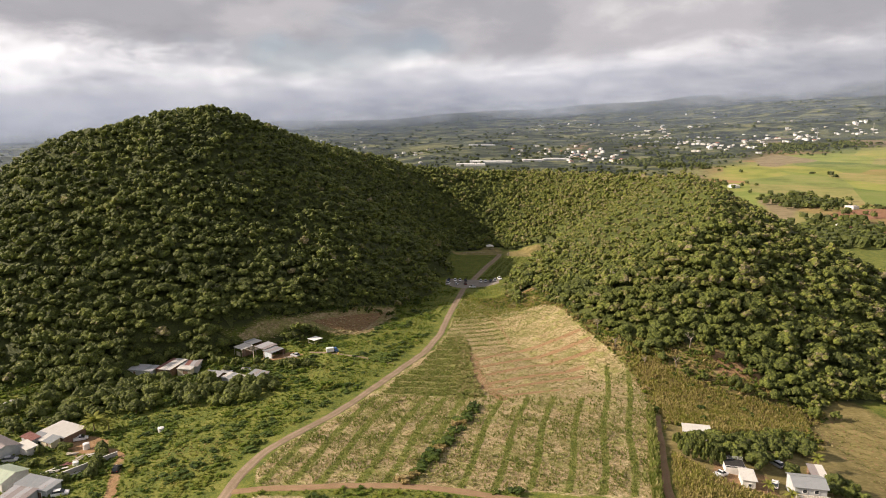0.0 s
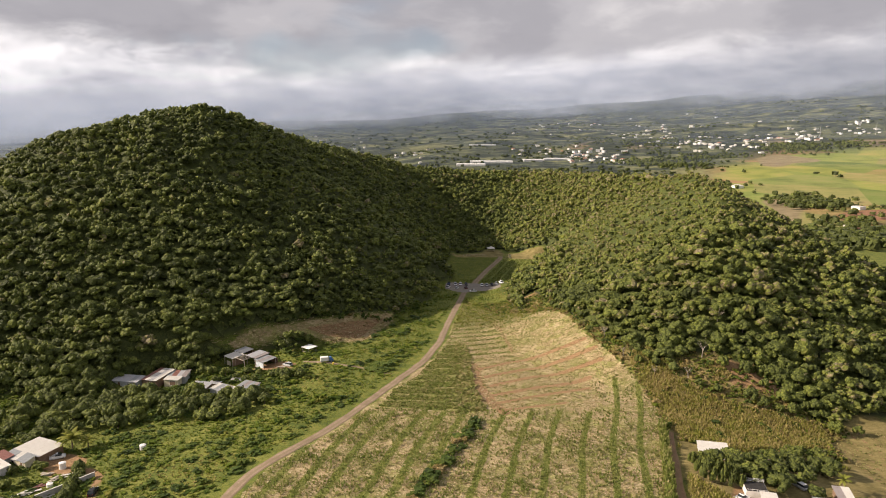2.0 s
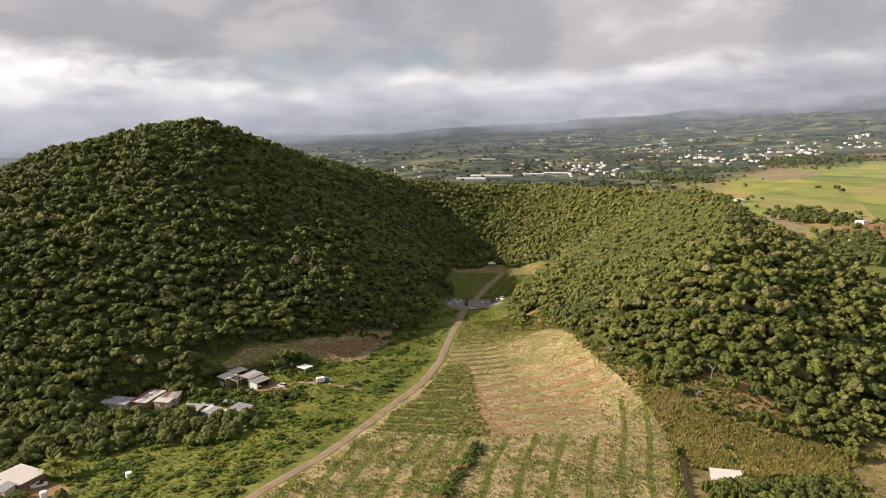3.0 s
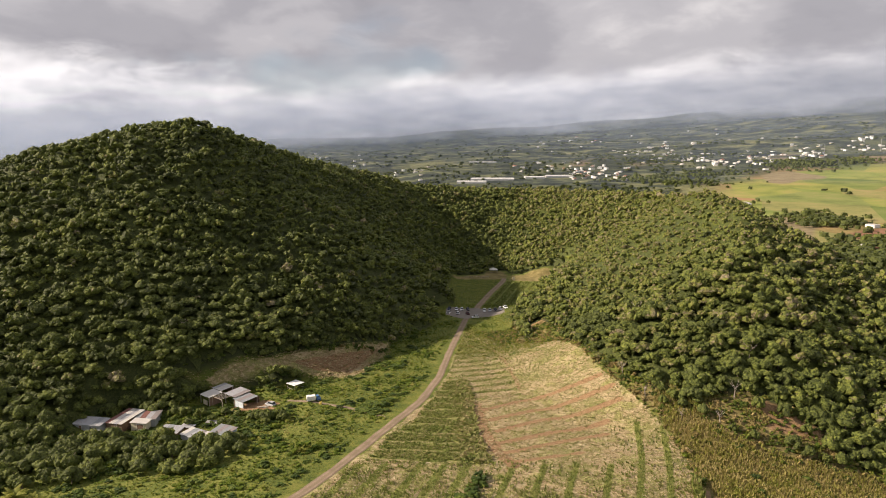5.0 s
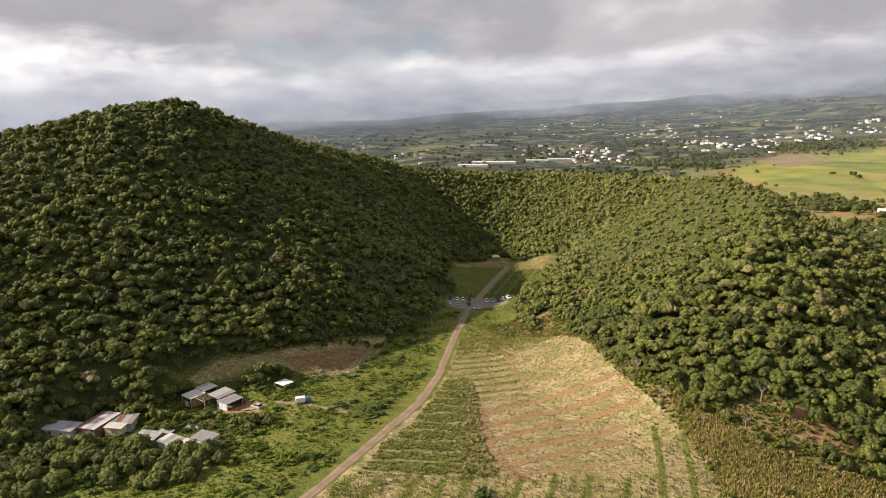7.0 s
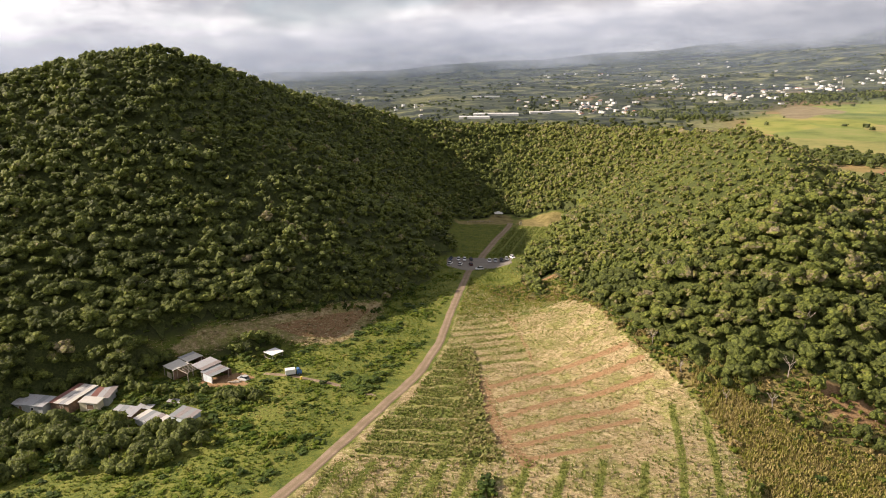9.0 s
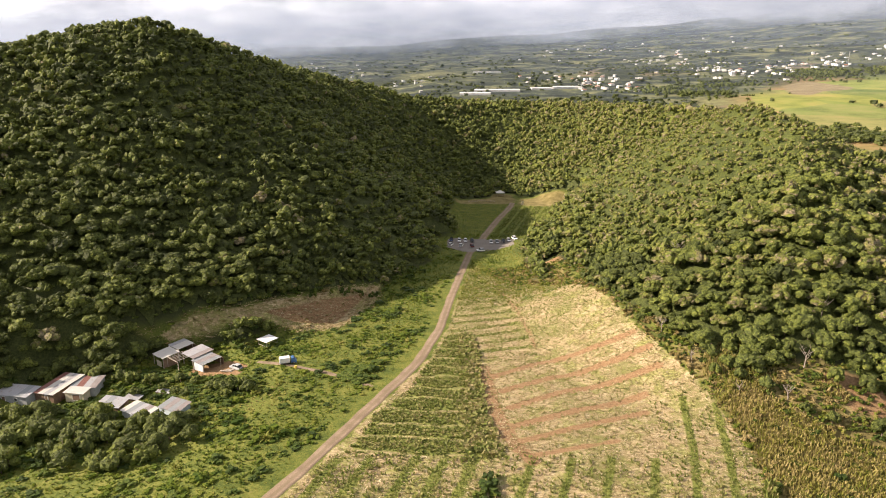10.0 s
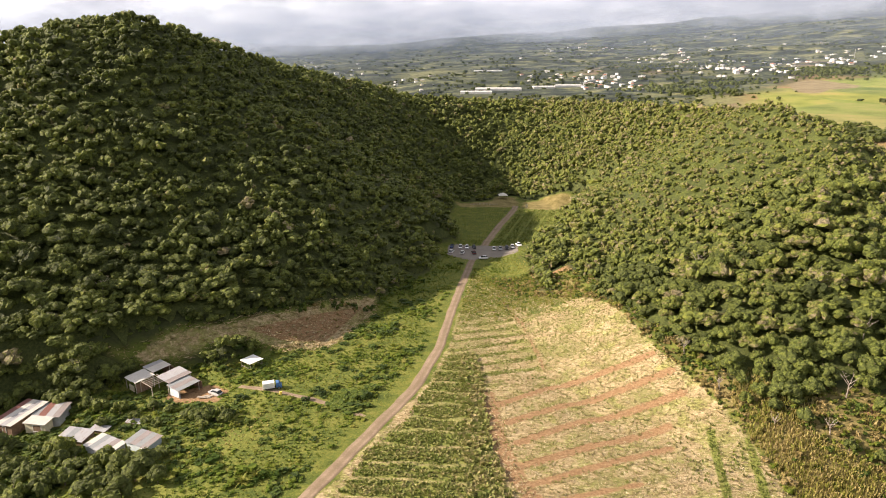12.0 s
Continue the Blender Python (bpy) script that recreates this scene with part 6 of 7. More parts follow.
def car(x, y, turn, paint, label, kind="hatch", z=None, group="parked cars"):
    """A parked car, nose to +y."""
    ob = thing("pickup" if kind == "pickup" else "car", x, y, turn, label, "car", group, z)
    bm = bmesh.new()
    hull(bm, [(-2.02, 0.74, 0.42, 0.66), (-1.95, 0.82, 0.26, 0.84), (-1.2, 0.86, 0.2, 0.93), (0.6, 0.87, 0.2, 0.93), (1.35, 0.85, 0.2, 0.84), (1.95, 0.78, 0.26, 0.70), (2.05, 0.68, 0.40, 0.58)])
    part("body", bm, paint, ob)
    bm = bmesh.new()
    if kind == "pickup":
        hull(bm, [(-0.55, 0.74, 0.9, 0.94), (-0.45, 0.70, 0.9, 1.50), (0.35, 0.70, 0.9, 1.52), (1.05, 0.78, 0.88, 0.92)])
    else:
        hull(bm, [(-1.85, 0.72, 0.9, 0.94), (-1.5, 0.68, 0.9, 1.40), (-0.6, 0.69, 0.9, 1.46), (0.25, 0.69, 0.9, 1.44), (1.05, 0.78, 0.88, 0.92)])
    cabin = part("cabin", bm, GLASS, ob)
    bm = bmesh.new()
    back = -0.42 if kind == "pickup" else -1.42
    box(bm, 0, (back + 0.22) / 2, 1.49, 1.28, 0.22 - back, 0.05, 0.015)
    part("roof", bm, paint, cabin)
    if kind == "pickup":
        bm = bmesh.new()
        for sx in (-0.78, 0.78):
            box(bm, sx, -1.25, 1.0, 0.08, 1.35, 0.26)
        box(bm, 0, -1.95, 1.0, 1.5, 0.07, 0.26)
        part("bed", bm, paint, ob)
    for sx in (-1, 1):
        for sy, mat, nm in ((2.0, LAMP_CLEAR, "headlight"), (-1.98, LAMP_RED, "tail_light")):
            bm = bmesh.new()
            box(bm, sx * 0.58, sy, 0.66, 0.28, 0.1, 0.13, 0.02)
            part(nm, bm, mat, ob)
        bm = bmesh.new()
        box(bm, sx * 0.95, 0.72, 0.96, 0.16, 0.1, 0.12, 0.02)
        part("mirror", bm, paint, ob)
    for sy, nm in ((2.04, "bumper"), (-2.02, "bumper")):
        bm = bmesh.new()
        box(bm, 0, sy, 0.38, 1.5, 0.12, 0.18, 0.03)
        part(nm, bm, RUBBER, ob)
    add_wheels(ob, 0.86, 1.25, -1.25)
    return ob


COLOURS = ["white", "dark blue", "silver grey", "black", "maroon", "bronze"]
for x, y, turn, c in ((3.6, 404.8, 172, 1), (7.7, 404.3, 176, 0), (10.8, 404.4, 178, 0), (14.2, 404.2, 184, 3), (3.3, 396.2, -20, 0), (8.4, 395.0, -12, 0), (13.7, 394.6, 10, 4), (17.6, 385.6, 96, 0),
                      (23.6, 401.4, 178, 0), (26.6, 401.5, 181, 2), (29.7, 401.3, 179, 3), (32.4, 401.3, 183, 2), (35.6, 403.6, 200, 0)):
    car(x, y, turn, PAINTS[c], "%s car parked on the gravel lot" % COLOURS[c], z=float(height(x, y)) + 0.15)
car(-110.2, 187.2, -62, PAINTS[0], "white pickup parked beside the flat-roofed house", "pickup", group="cars at the houses")
car(-122.6, 173.2, -75, PAINTS[2], "silver car parked under the brown-roofed house", group="cars at the houses")
car(-96.9, 153.2, -70, PAINTS[0], "white car parked beside the outbuilding", group="cars at the houses")
car(70.6, 154.6, -60, PAINTS[0], "white pickup with a loaded bed beside the hedge", "pickup", group="cars at the houses")
car(83.4, 152.6, -30, PAINTS[0], "white van-like car parked beside the grey house", group="cars at the houses")
car(90.5, 165.5, 20, PAINTS[2], "grey car half hidden under trees", group="cars at the houses")
car(-88.0, 164.5, 10, PAINTS[3], "black car standing on the shaded lane", group="cars at the houses")
car(-60.2, 256.4, 60, PAINTS[2], "small grey car on the bare yard", group="cars at the houses")


def build_truck():
    """A small flatbed truck with a white box beside the meadow trail."""
    ob = thing("truck", -45.3, 256.6, -72, "small truck with blue cab and white cargo box", "truck")
    bm = bmesh.new()
    hull(bm, [(1.2, 0.85, 0.45, 1.95), (1.9, 0.87, 0.4, 2.0), (2.45, 0.85, 0.4, 1.25), (2.7, 0.8, 0.45, 1.1)])
    cab = part("cab", bm, BLUE, ob)
    bm = bmesh.new()
    box(bm, 0, 2.26, 1.55, 1.45, 0.1, 0.55, 0.02)
    part("windscreen", bm, GLASS, cab)
    bm = bmesh.new()
    box(bm, 0, -0.7, 1.4, 1.9, 3.0, 1.5, 0.05)
    part("cargo_box", bm, WHITE, ob)
    bm = bmesh.new()
    box(bm, 0, 0.2, 0.55, 0.9, 5.0, 0.18)
    part("chassis", bm, RUBBER, ob)
    add_wheels(ob, 0.9, 1.9, -1.5, 0.38)
    ob = thing("fuel_drum", -42.0, 253.2, 0, "yellow drum standing beside the truck", "drum")
    bm = bmesh.new()
    cylinder(bm, (0, 0, -0.1), (0, 0, 0.9), 0.35, 0.35, 16)
    part("body", bm, YELLOW, ob)
    bm = bmesh.new()
    cylinder(bm, (0, 0, 0.88), (0, 0, 0.93), 0.37, 0.37, 16)
    part("rim", bm, YELLOW, ob)


build_truck()

# ---- single plants: shrubs, garden trees, palms, dead wood ----
def build_masters():
    """The shapes that the single plants share."""
    rs = np.random.RandomState(61)
    shrubs = []
    for k, shape in enumerate(HEAPS):
        me = foliage_mesh("shrub", [(shape, np.clip(0.42 + 0.15 * (k % 4 - 1.5) + rs.normal(0, 0.1, len(shape)), 0, 1))], SHRUB)
        shrubs.append(me)
    for k in range(2):
        shrubs.append(foliage_mesh("shrub", [(HEAPS[k], np.clip(0.5 + 0.3 * k + rs.normal(0, 0.15, len(HEAPS[k])), 0, 1))], DRYBRUSH))
    return shrubs


SHRUB_MESHES = build_masters()


def shrub(x, y, r, h, k, turn, label, group):
    ob = tagged(new("shrub", SHRUB_MESHES[k % len(SHRUB_MESHES)]), label, "shrub", group)
    ob.matrix_basis = Matrix.Translation((x, y, float(height(x, y)) - 0.12 * h)) @ Matrix.Rotation(turn, 4, "Z") @ Matrix.Diagonal((r, r, h, 1))


def build_shrubs():
    rs = np.random.RandomState(62)
    x, y = scatter(-160, 20, 140, 335, 5.6, rs)
    k = meadow(x, y)
    x, y = x[k], y[k]
    near = d_line(x, y, ROAD_LINE)
    want = 0.20 + 0.28 * lumps(x, y, 34, 91) + 0.18 * lumps(x, y, 13, 92) + 0.2 * smooth(-60, -110, x) * smooth(180, 215, y)
    k = (rs.uniform(0, 1, len(x)) < want) & (near > 4.5)
    x, y = x[k], y[k]
    for i in range(len(x)):
        r = rs.uniform(0.9, 2.6)
        shrub(x[i], y[i], r, r * rs.uniform(0.7, 1.2), rs.randint(8), rs.uniform(0, 6.28), "rounded green shrub in the rough meadow", "meadow shrubs")
    # the bushy strip that parts the lower field
    for i, t in enumerate(np.linspace(0, 1, 30)):
        px, py = 9.5 - 18 * t ** 1.3, 198 - 47 * t
        r = rs.uniform(1.5, 2.7)
        shrub(px + rs.uniform(-2.4, 2.4) * (1 - 0.3 * t), py + rs.uniform(-1, 1), r, r * rs.uniform(1.0, 1.5), i, i * 1.3, "dark bush in the strip between the cane rows", "field bushes")
    # overgrown mound by the trail's end
    for i in range(9):
        a = i * 0.7
        d = 0 if i == 0 else 3.2
        shrub(-23.5 + d * math.cos(a), 249 + 1.2 * d * math.sin(a), 3.0, 1.7 if i else 2.8, 3 + 4 * (i % 2), a, "low mound overgrown with bright green creepers", "creeper mounds")
    # shrubs standing out of the scrub below the east wood
    x, y = scatter(52, 122, 196, 330, 5.6, rs)
    k = (wood_mask(x, y) < 0.5) & (sd_poly(x, y, FIELD) < -0.8) & (sd_poly(x, y, PLOT) < 0) & off_roads(x, y)
    x, y = x[k], y[k]
    for i in range(len(x)):
        if rs.uniform() < 0.62:
            r = rs.uniform(0.8, 2.1)
            shrub(x[i], y[i], r, r * rs.uniform(0.8, 1.4), rs.randint(10), rs.uniform(0, 6.28), "shrub standing in the dry scrub below the wood", "slope shrubs")
    for i in range(14):
        shrub(rs.uniform(26, 50), rs.uniform(322, 340), rs.uniform(0.8, 1.7), 1.2, 8 + i % 2 if i % 3 else i, i, "brownish shrub at the top of the field", "field scrub")
    # young growth in front of the felled strip
    for i in range(34):
        t = rs.uniform()
        shrub(-62 + 36 * t + rs.uniform(-2, 2), 290 + 24 * t + rs.uniform(-1, 3), rs.uniform(0.7, 1.2), rs.uniform(1.6, 3.2), i, i, "young slender tree at the edge of the clearing", "young growth")


build_shrubs()


def garden_tree(x, y, r, h, k, turn, label, group="garden trees", lift=0.9):
    src = GARDEN[k % len(GARDEN)]
    m = Matrix.Translation((x, y, float(height(x, y)) + lift)) @ Matrix.Rotation(turn, 4, "Z") @ Matrix.Diagonal((r, r, h, 1))
    ob = copy_thing(src, m)
    tagged(ob, label, "tree", group)


GARDEN = [o for o in scene.objects if o.name.split(".")[0] == "tree" and o.type == "EMPTY"][:6]
GARDEN_SCALES = [o.scale.copy() for o in GARDEN]
for o in GARDEN:
    o.scale = (1, 1, 1)


def build_garden_trees():
    rs = np.random.RandomState(63)
    homes = np.array([(-116.5, 189, 8), (-119, 184, 6), (-123, 184, 5), (-129, 177, 8), (-121, 178, 4), (-115, 160, 7), (-104, 155, 7), (-105, 150, 6), (-117, 244, 8), (-107, 247, 8), (-100, 248, 6), (-87, 237, 5.5), (-77, 231, 5.5), (-68, 231, 5),
                      (-79, 262, 10), (-70, 262, 8), (74, 180, 5.5), (88, 148, 6.5), (76, 152, 4.5), (76, 159, 4.5), (98, 160, 4), (-112, 188, 4), (-122, 173, 4), (-97, 153, 4), (70, 154, 4), (83, 152, 4), (-55, 273, 4)])

    def free(px, py):
        return (np.hypot(homes[:, 0] - px, homes[:, 1] - py) > homes[:, 2]).all()

    belts = [([(-158, 205), (-135, 232), (-112, 238), (-90, 232), (-64, 226), (-56, 216), (-66, 206), (-88, 206), (-104, 203), (-128, 198)], 5.0, (2.2, 4.0), 0.85, "leafy garden tree among the shacks"),
             ([(-128, 250), (-112, 256), (-92, 260), (-88, 252), (-92, 246), (-100, 254), (-120, 250)], 4.2, (1.6, 3.0), 0.9, "leafy tree behind the shacks"),
             ([(-66, 246), (-50, 250), (-48, 240), (-58, 236)], 4.0, (1.6, 2.8), 0.9, "leafy tree on the meadow's edge"),
             ([(-92, 250), (-70, 253), (-66, 240), (-84, 240)], 4.4, (1.4, 2.6), 0.8, "leafy tree between the shacks and the barn"),
             ([(66, 174), (78, 176), (96, 184), (112, 190), (110, 180), (96, 166), (84, 160), (80, 164), (68, 168)], 4.2, (1.8, 3.2), 0.95, "dark leafy tree on the smallholding"),
             ([(94, 156), (104, 164), (104, 148), (98, 140)], 4.2, (1.6, 2.6), 0.9, "leafy tree beside the grey house"),
             ([(-140, 196), (-122, 200), (-124, 192), (-140, 184)], 4.4, (1.8, 3.2), 0.9, "dark leafy tree behind the flat-roofed house")]
    for poly, gap, (r0, r1), chance, label in belts:
        p = np.array(poly)
        x, y = scatter(p[:, 0].min(), p[:, 0].max(), p[:, 1].min(), p[:, 1].max(), gap, rs)
        for px, py in zip(x, y):
            if sd_poly(np.array([px]), np.array([py]), poly)[0] > 0 and free(px, py) and rs.uniform() < chance:
                r = rs.uniform(r0, r1)
                garden_tree(px, py, r, r * rs.uniform(0.9, 1.3), rs.randint(6), rs.uniform(0, 6.28), label)
    for i in range(15):
        px, py = 64.5 + 2.2 * (i % 5) + 0.3 * (i // 5), 162.5 + 4.4 * (i // 5) - 0.4 * (i % 5)
        garden_tree(px, py, 1.15, 3.6, i, i * 1.1, "slender bright green tree in an orchard row", "orchard trees", 0.6)
    for i, (px, py) in enumerate(((-93.6, 161.5), (-94.4, 164.2), (-95.2, 166.8), (-95.8, 169.4), (-96.4, 172.0), (-97.2, 174.6), (-98.4, 177.0), (-100.0, 179.6))):
        garden_tree(px, py, 2.0, 2.4, i, i * 2.0, "clipped green hedge tree beside the lane", "hedge trees", 0.3)
    for i, (px, py) in enumerate(((-119, 236.5), (-113.5, 235.5), (-108, 235), (-102, 236), (-95, 234), (-90, 231), (-84, 230), (-80.5, 225.5), (-74.5, 224), (-69, 224.5), (-62.5, 227), (-111.5, 180.5), (-117, 177.5), (-109.5, 171), (-114.5, 170), (-100.5, 160.5), (-106, 161.5))):
        garden_tree(px, py, 1.6 + 0.25 * (i % 4), 1.9, i, i * 1.9, "leafy tree hiding the shack behind it", "garden trees", 0.5)
    for i, (px, py, r) in enumerate(((80, 229, 2.2), (84, 236, 2.6), (97, 230, 2.4), (104, 228, 2.7), (108, 222, 2.0), (112, 217, 2.6), (75, 233, 1.8), (91, 219, 1.8), (70, 236, 1.7), (86, 222, 1.6), (116, 222, 2.2), (108.1, 212.0, 1.9), (103.9, 213.4, 2.1), (113.1, 212.0, 2.4), (123.2, 205.2, 2.6), (134.8, 219.3, 1.9), (126.2, 217.5, 2.1), (140.3, 215.8, 2.4), (101.0, 216.1, 2.6), (130.1, 204.8, 1.9))):
        garden_tree(px, py, r, r * 1.3, i, i * 1.3, "small leafy tree on the open dry slope", "slope trees", 0.8)
    garden_tree(100.5, 150.5, 2.1, 2.4, 2, 1.0, "round bright green tree beside the grey house")
    garden_tree(91.5, 160.0, 2.4, 2.6, 4, 2.0, "round yellow-green mango tree behind the house")
    for i, (px, py, r) in enumerate(((-104.5, 254.5, 1.5), (-112.5, 252.5, 1.6), (-122, 249.5, 1.5), (-126.5, 236, 2.6), (-109, 232, 2.6))):
        garden_tree(px, py, r, r * 1.9, i, i * 1.7, "bright green papaya-like tree behind the shacks", "garden trees", 0.8)


build_garden_trees()
for o, sc in zip(GARDEN, GARDEN_SCALES):
    o.scale = sc


def frond_mesh(name, long, wide, droop, teeth, material, rs):
    """An arching frond: a rib with a toothed blade on both sides, in one sheet."""
    rows = []
    for i in range(2 * teeth + 1):
        t = i / (2 * teeth)
        w = wide * math.sin(math.pi * min(0.97, 0.10 + 0.86 * t)) * (1.0 if i % 2 else 0.45)
        x, z = long * t * (1 - 0.12 * t), long * (0.55 * t - droop * t * t)
        out = 0.12 * long / teeth if i % 2 else 0.0
        rows.append([(x + out, -w, z - 0.25 * w), (x, 0, z), (x + out, w, z - 0.25 * w)])
    quads = [(3 * i + j, 3 * i + j + 1, 3 * i + j + 4, 3 * i + j + 3) for i in range(2 * teeth) for j in range(2)]
    me = bpy.data.meshes.new(name)
    fill_mesh(me, np.array(rows).reshape(-1, 3), quads)
    set_attr(me, "tint", np.clip(0.55 + rs.normal(0, 0.1, len(quads)), 0, 1), "FACE")
    me.materials.append(material)
    return me


rs_p = np.random.RandomState(64)
PALM_FROND = frond_mesh("frond", 3.0, 0.55, 0.75, 11, GRASS, rs_p)
BANANA_LEAF = frond_mesh("leaf", 2.0, 0.42, 0.55, 6, SHRUB, rs_p)
PLUME = frond_mesh("frond", 1.9, 0.16, 0.75, 7, GRASS, rs_p)


def rosette(name, part_name, x, y, mesh, count, stem_h, stem_r, label, category, group, tilt=(-10, 55), size=1.0):
    """A stem with a head of fronds, each a part."""
    ob = thing(name, x, y, 0, label, category, group)
    rnd = random.Random(int(x * 13 + y))
    if stem_h:
        bm = bmesh.new()
        cylinder(bm, (0, 0, -0.3), (0.1, 0.05, stem_h), stem_r, stem_r * 0.7, 9)
        part("trunk", bm, BARK, ob)
    for i in range(count):
        f = new(part_name, mesh)
        f.parent = ob
        s = size * rnd.uniform(0.8, 1.15)
        f.matrix_basis = pose(0.1, 0.05, stem_h, 0, 0, i * 137.5) @ pose(0, 0, 0, rnd.uniform(-12, 12), -rnd.uniform(*tilt), 0) @ Matrix.Diagonal((s, s, s, 1))
    return ob


rosette("palm", "frond", -108.6, 192.0, PALM_FROND, 24, 3.6, 0.25, "tall palm with arching yellow-green fronds beside the yard", "palm", "palms", size=1.6)
rosette("palm", "frond", -105.2, 194.2, PALM_FROND, 13, 2.2, 0.18, "dark young palm beside the taller one", "palm", "palms", size=1.2)
rosette("palm", "frond", 79.6, 148.4, PALM_FROND, 13, 2.0, 0.16, "small palm with yellow-green fronds before the annex", "palm", "palms", size=0.75)
rosette("palm", "frond", 84.0, 145.6, PALM_FROND, 13, 1.6, 0.16, "small palm with yellowish fronds before the house", "palm", "palms", size=0.8)
rosette("palm", "frond", 102.0, 166.5, PALM_FROND, 13, 3.0, 0.16, "grey-green palm at the plot's edge", "palm", "palms", size=0.8)
rosette("palm", "frond", 1.5, 418.5, PALM_FROND, 15, 3.2, 0.22, "pale fan-like palm at the crater's mouth", "palm", "palms", (20, 70), 1.3)
rosette("palm", "frond", -104.0, 228.5, PALM_FROND, 13, 1.8, 0.16, "yellow-green palm below the shacks", "palm", "palms", size=0.85)
for bx, by in ((-140.5, 226.5), (-137.5, 224.5), (-146, 223), (-132, 226), (-126, 223.5), (-123, 225.5), (-129, 219), (-119, 219.5), (-52.5, 243.5), (-55, 241.0)):
    rosette("banana_plant", "leaf", bx, by, BANANA_LEAF, 9, 1.6, 0.13, "banana plant with broad drooping green leaves", "banana plant", "banana plants", (15, 70), 1.1)
for bx, by, s in ((-51.8, 260.5, 1.0), (-40.5, 214.5, 1.3), (-38.5, 216.5, 1.0), (-57.5, 205.0, 0.9)):
    rosette("pampas_clump", "frond", bx, by, PLUME, 34, 0.0, 0.1, "pale yellow pampas clump in the meadow", "grass clump", "pampas clumps", (5, 75), s)


def dead_tree(x, y, h, seed, label):
    """A bleached leafless tree: trunk and forked branches."""
    ob = thing("dead_tree", x, y, seed * 50, label, "dead tree", "dead trees")
    rnd = random.Random(seed)
    bm = bmesh.new()
    top = Vector((rnd.uniform(-0.3, 0.3), rnd.uniform(-0.3, 0.3), h * 0.55))
    cylinder(bm, (0, 0, -0.4), top, 0.16, 0.09, 8)
    part("trunk", bm, DEADWOOD, ob)
    for i in range(6):
        bm = bmesh.new()
        a = i * 1.1 + rnd.uniform(-0.3, 0.3)
        s = top * rnd.uniform(0.55, 1.0)
        e = s + Vector((math.cos(a) * h * 0.3, math.sin(a) * h * 0.3, h * rnd.uniform(0.25, 0.45)))
        cylinder(bm, s, e, 0.065, 0.03, 6)
        for j in range(2):
            q = s.lerp(e, rnd.uniform(0.4, 0.9))
            cylinder(bm, q, q + Vector((rnd.uniform(-0.9, 0.9), rnd.uniform(-0.9, 0.9), rnd.uniform(0.4, 1.1))), 0.035, 0.012, 5)
        part("branch", bm, DEADWOOD, ob)


for i, (dx, dy, h) in enumerate(((62.5, 256.5, 4.5), (66, 241.5, 3.5), (91.5, 234.3, 6.5), (73.4, 229, 3.5), (101.4, 247, 8.2), (97, 262, 8.4), (76, 288, 8.4), (84, 226, 4.5), (-100, 282, 8.2))):
    dead_tree(dx, dy, h, i + 1, "bleached leafless tree on the wooded slope" if h > 8 else "short bleached dead tree at the wood's foot")

# ---- the country beyond: villages, greenhouses, groves ----
def village_house(w, d, h, rise, roof, wall, label):
    """A small masonry house with a hipped or flat roof, door and windows."""
    ob = tagged(new("village_house"), label, "house", "village houses")
    bm = bmesh.new()
    box(bm, 0, 0, h / 2 - 1.5, w, d, h + 3, 0.05)
    body = part("wall", bm, wall, ob)
    bm = bmesh.new()
    if rise:
        c = [bm.verts.new((sx * (w / 2 + 0.5), sy * (d / 2 + 0.5), h)) for sx, sy in ((-1, -1), (1, -1), (1, 1), (-1, 1))]
        lo = [bm.verts.new((v.co.x, v.co.y, h - 0.2)) for v in c]
        r = [bm.verts.new((sx * w * 0.2, 0, h + rise)) for sx in (-1, 1)]
        for f in ((c[0], c[1], r[1], r[0]), (c[1], c[2], r[1]), (c[2], c[3], r[0], r[1]), (c[3], c[0], r[0])):
            bm.faces.new(f)
        for i in range(4):
            bm.faces.new((lo[i], lo[(i + 1) % 4], c[(i + 1) % 4], c[i]))
        bm.faces.new(lo[::-1])
    else:
        box(bm, 0, 0, h + 0.12, w + 0.5, d + 0.5, 0.3, 0.04)
    part("roof", bm, roof, ob)
    for wx in (-0.3, 0.02, 0.34):
        bm = bmesh.new()
        box(bm, wx * w, -d / 2 - 0.03, h * 0.52, 1.3, 0.1, 1.5)
        part("window", bm, GLASS, ob)
    return ob


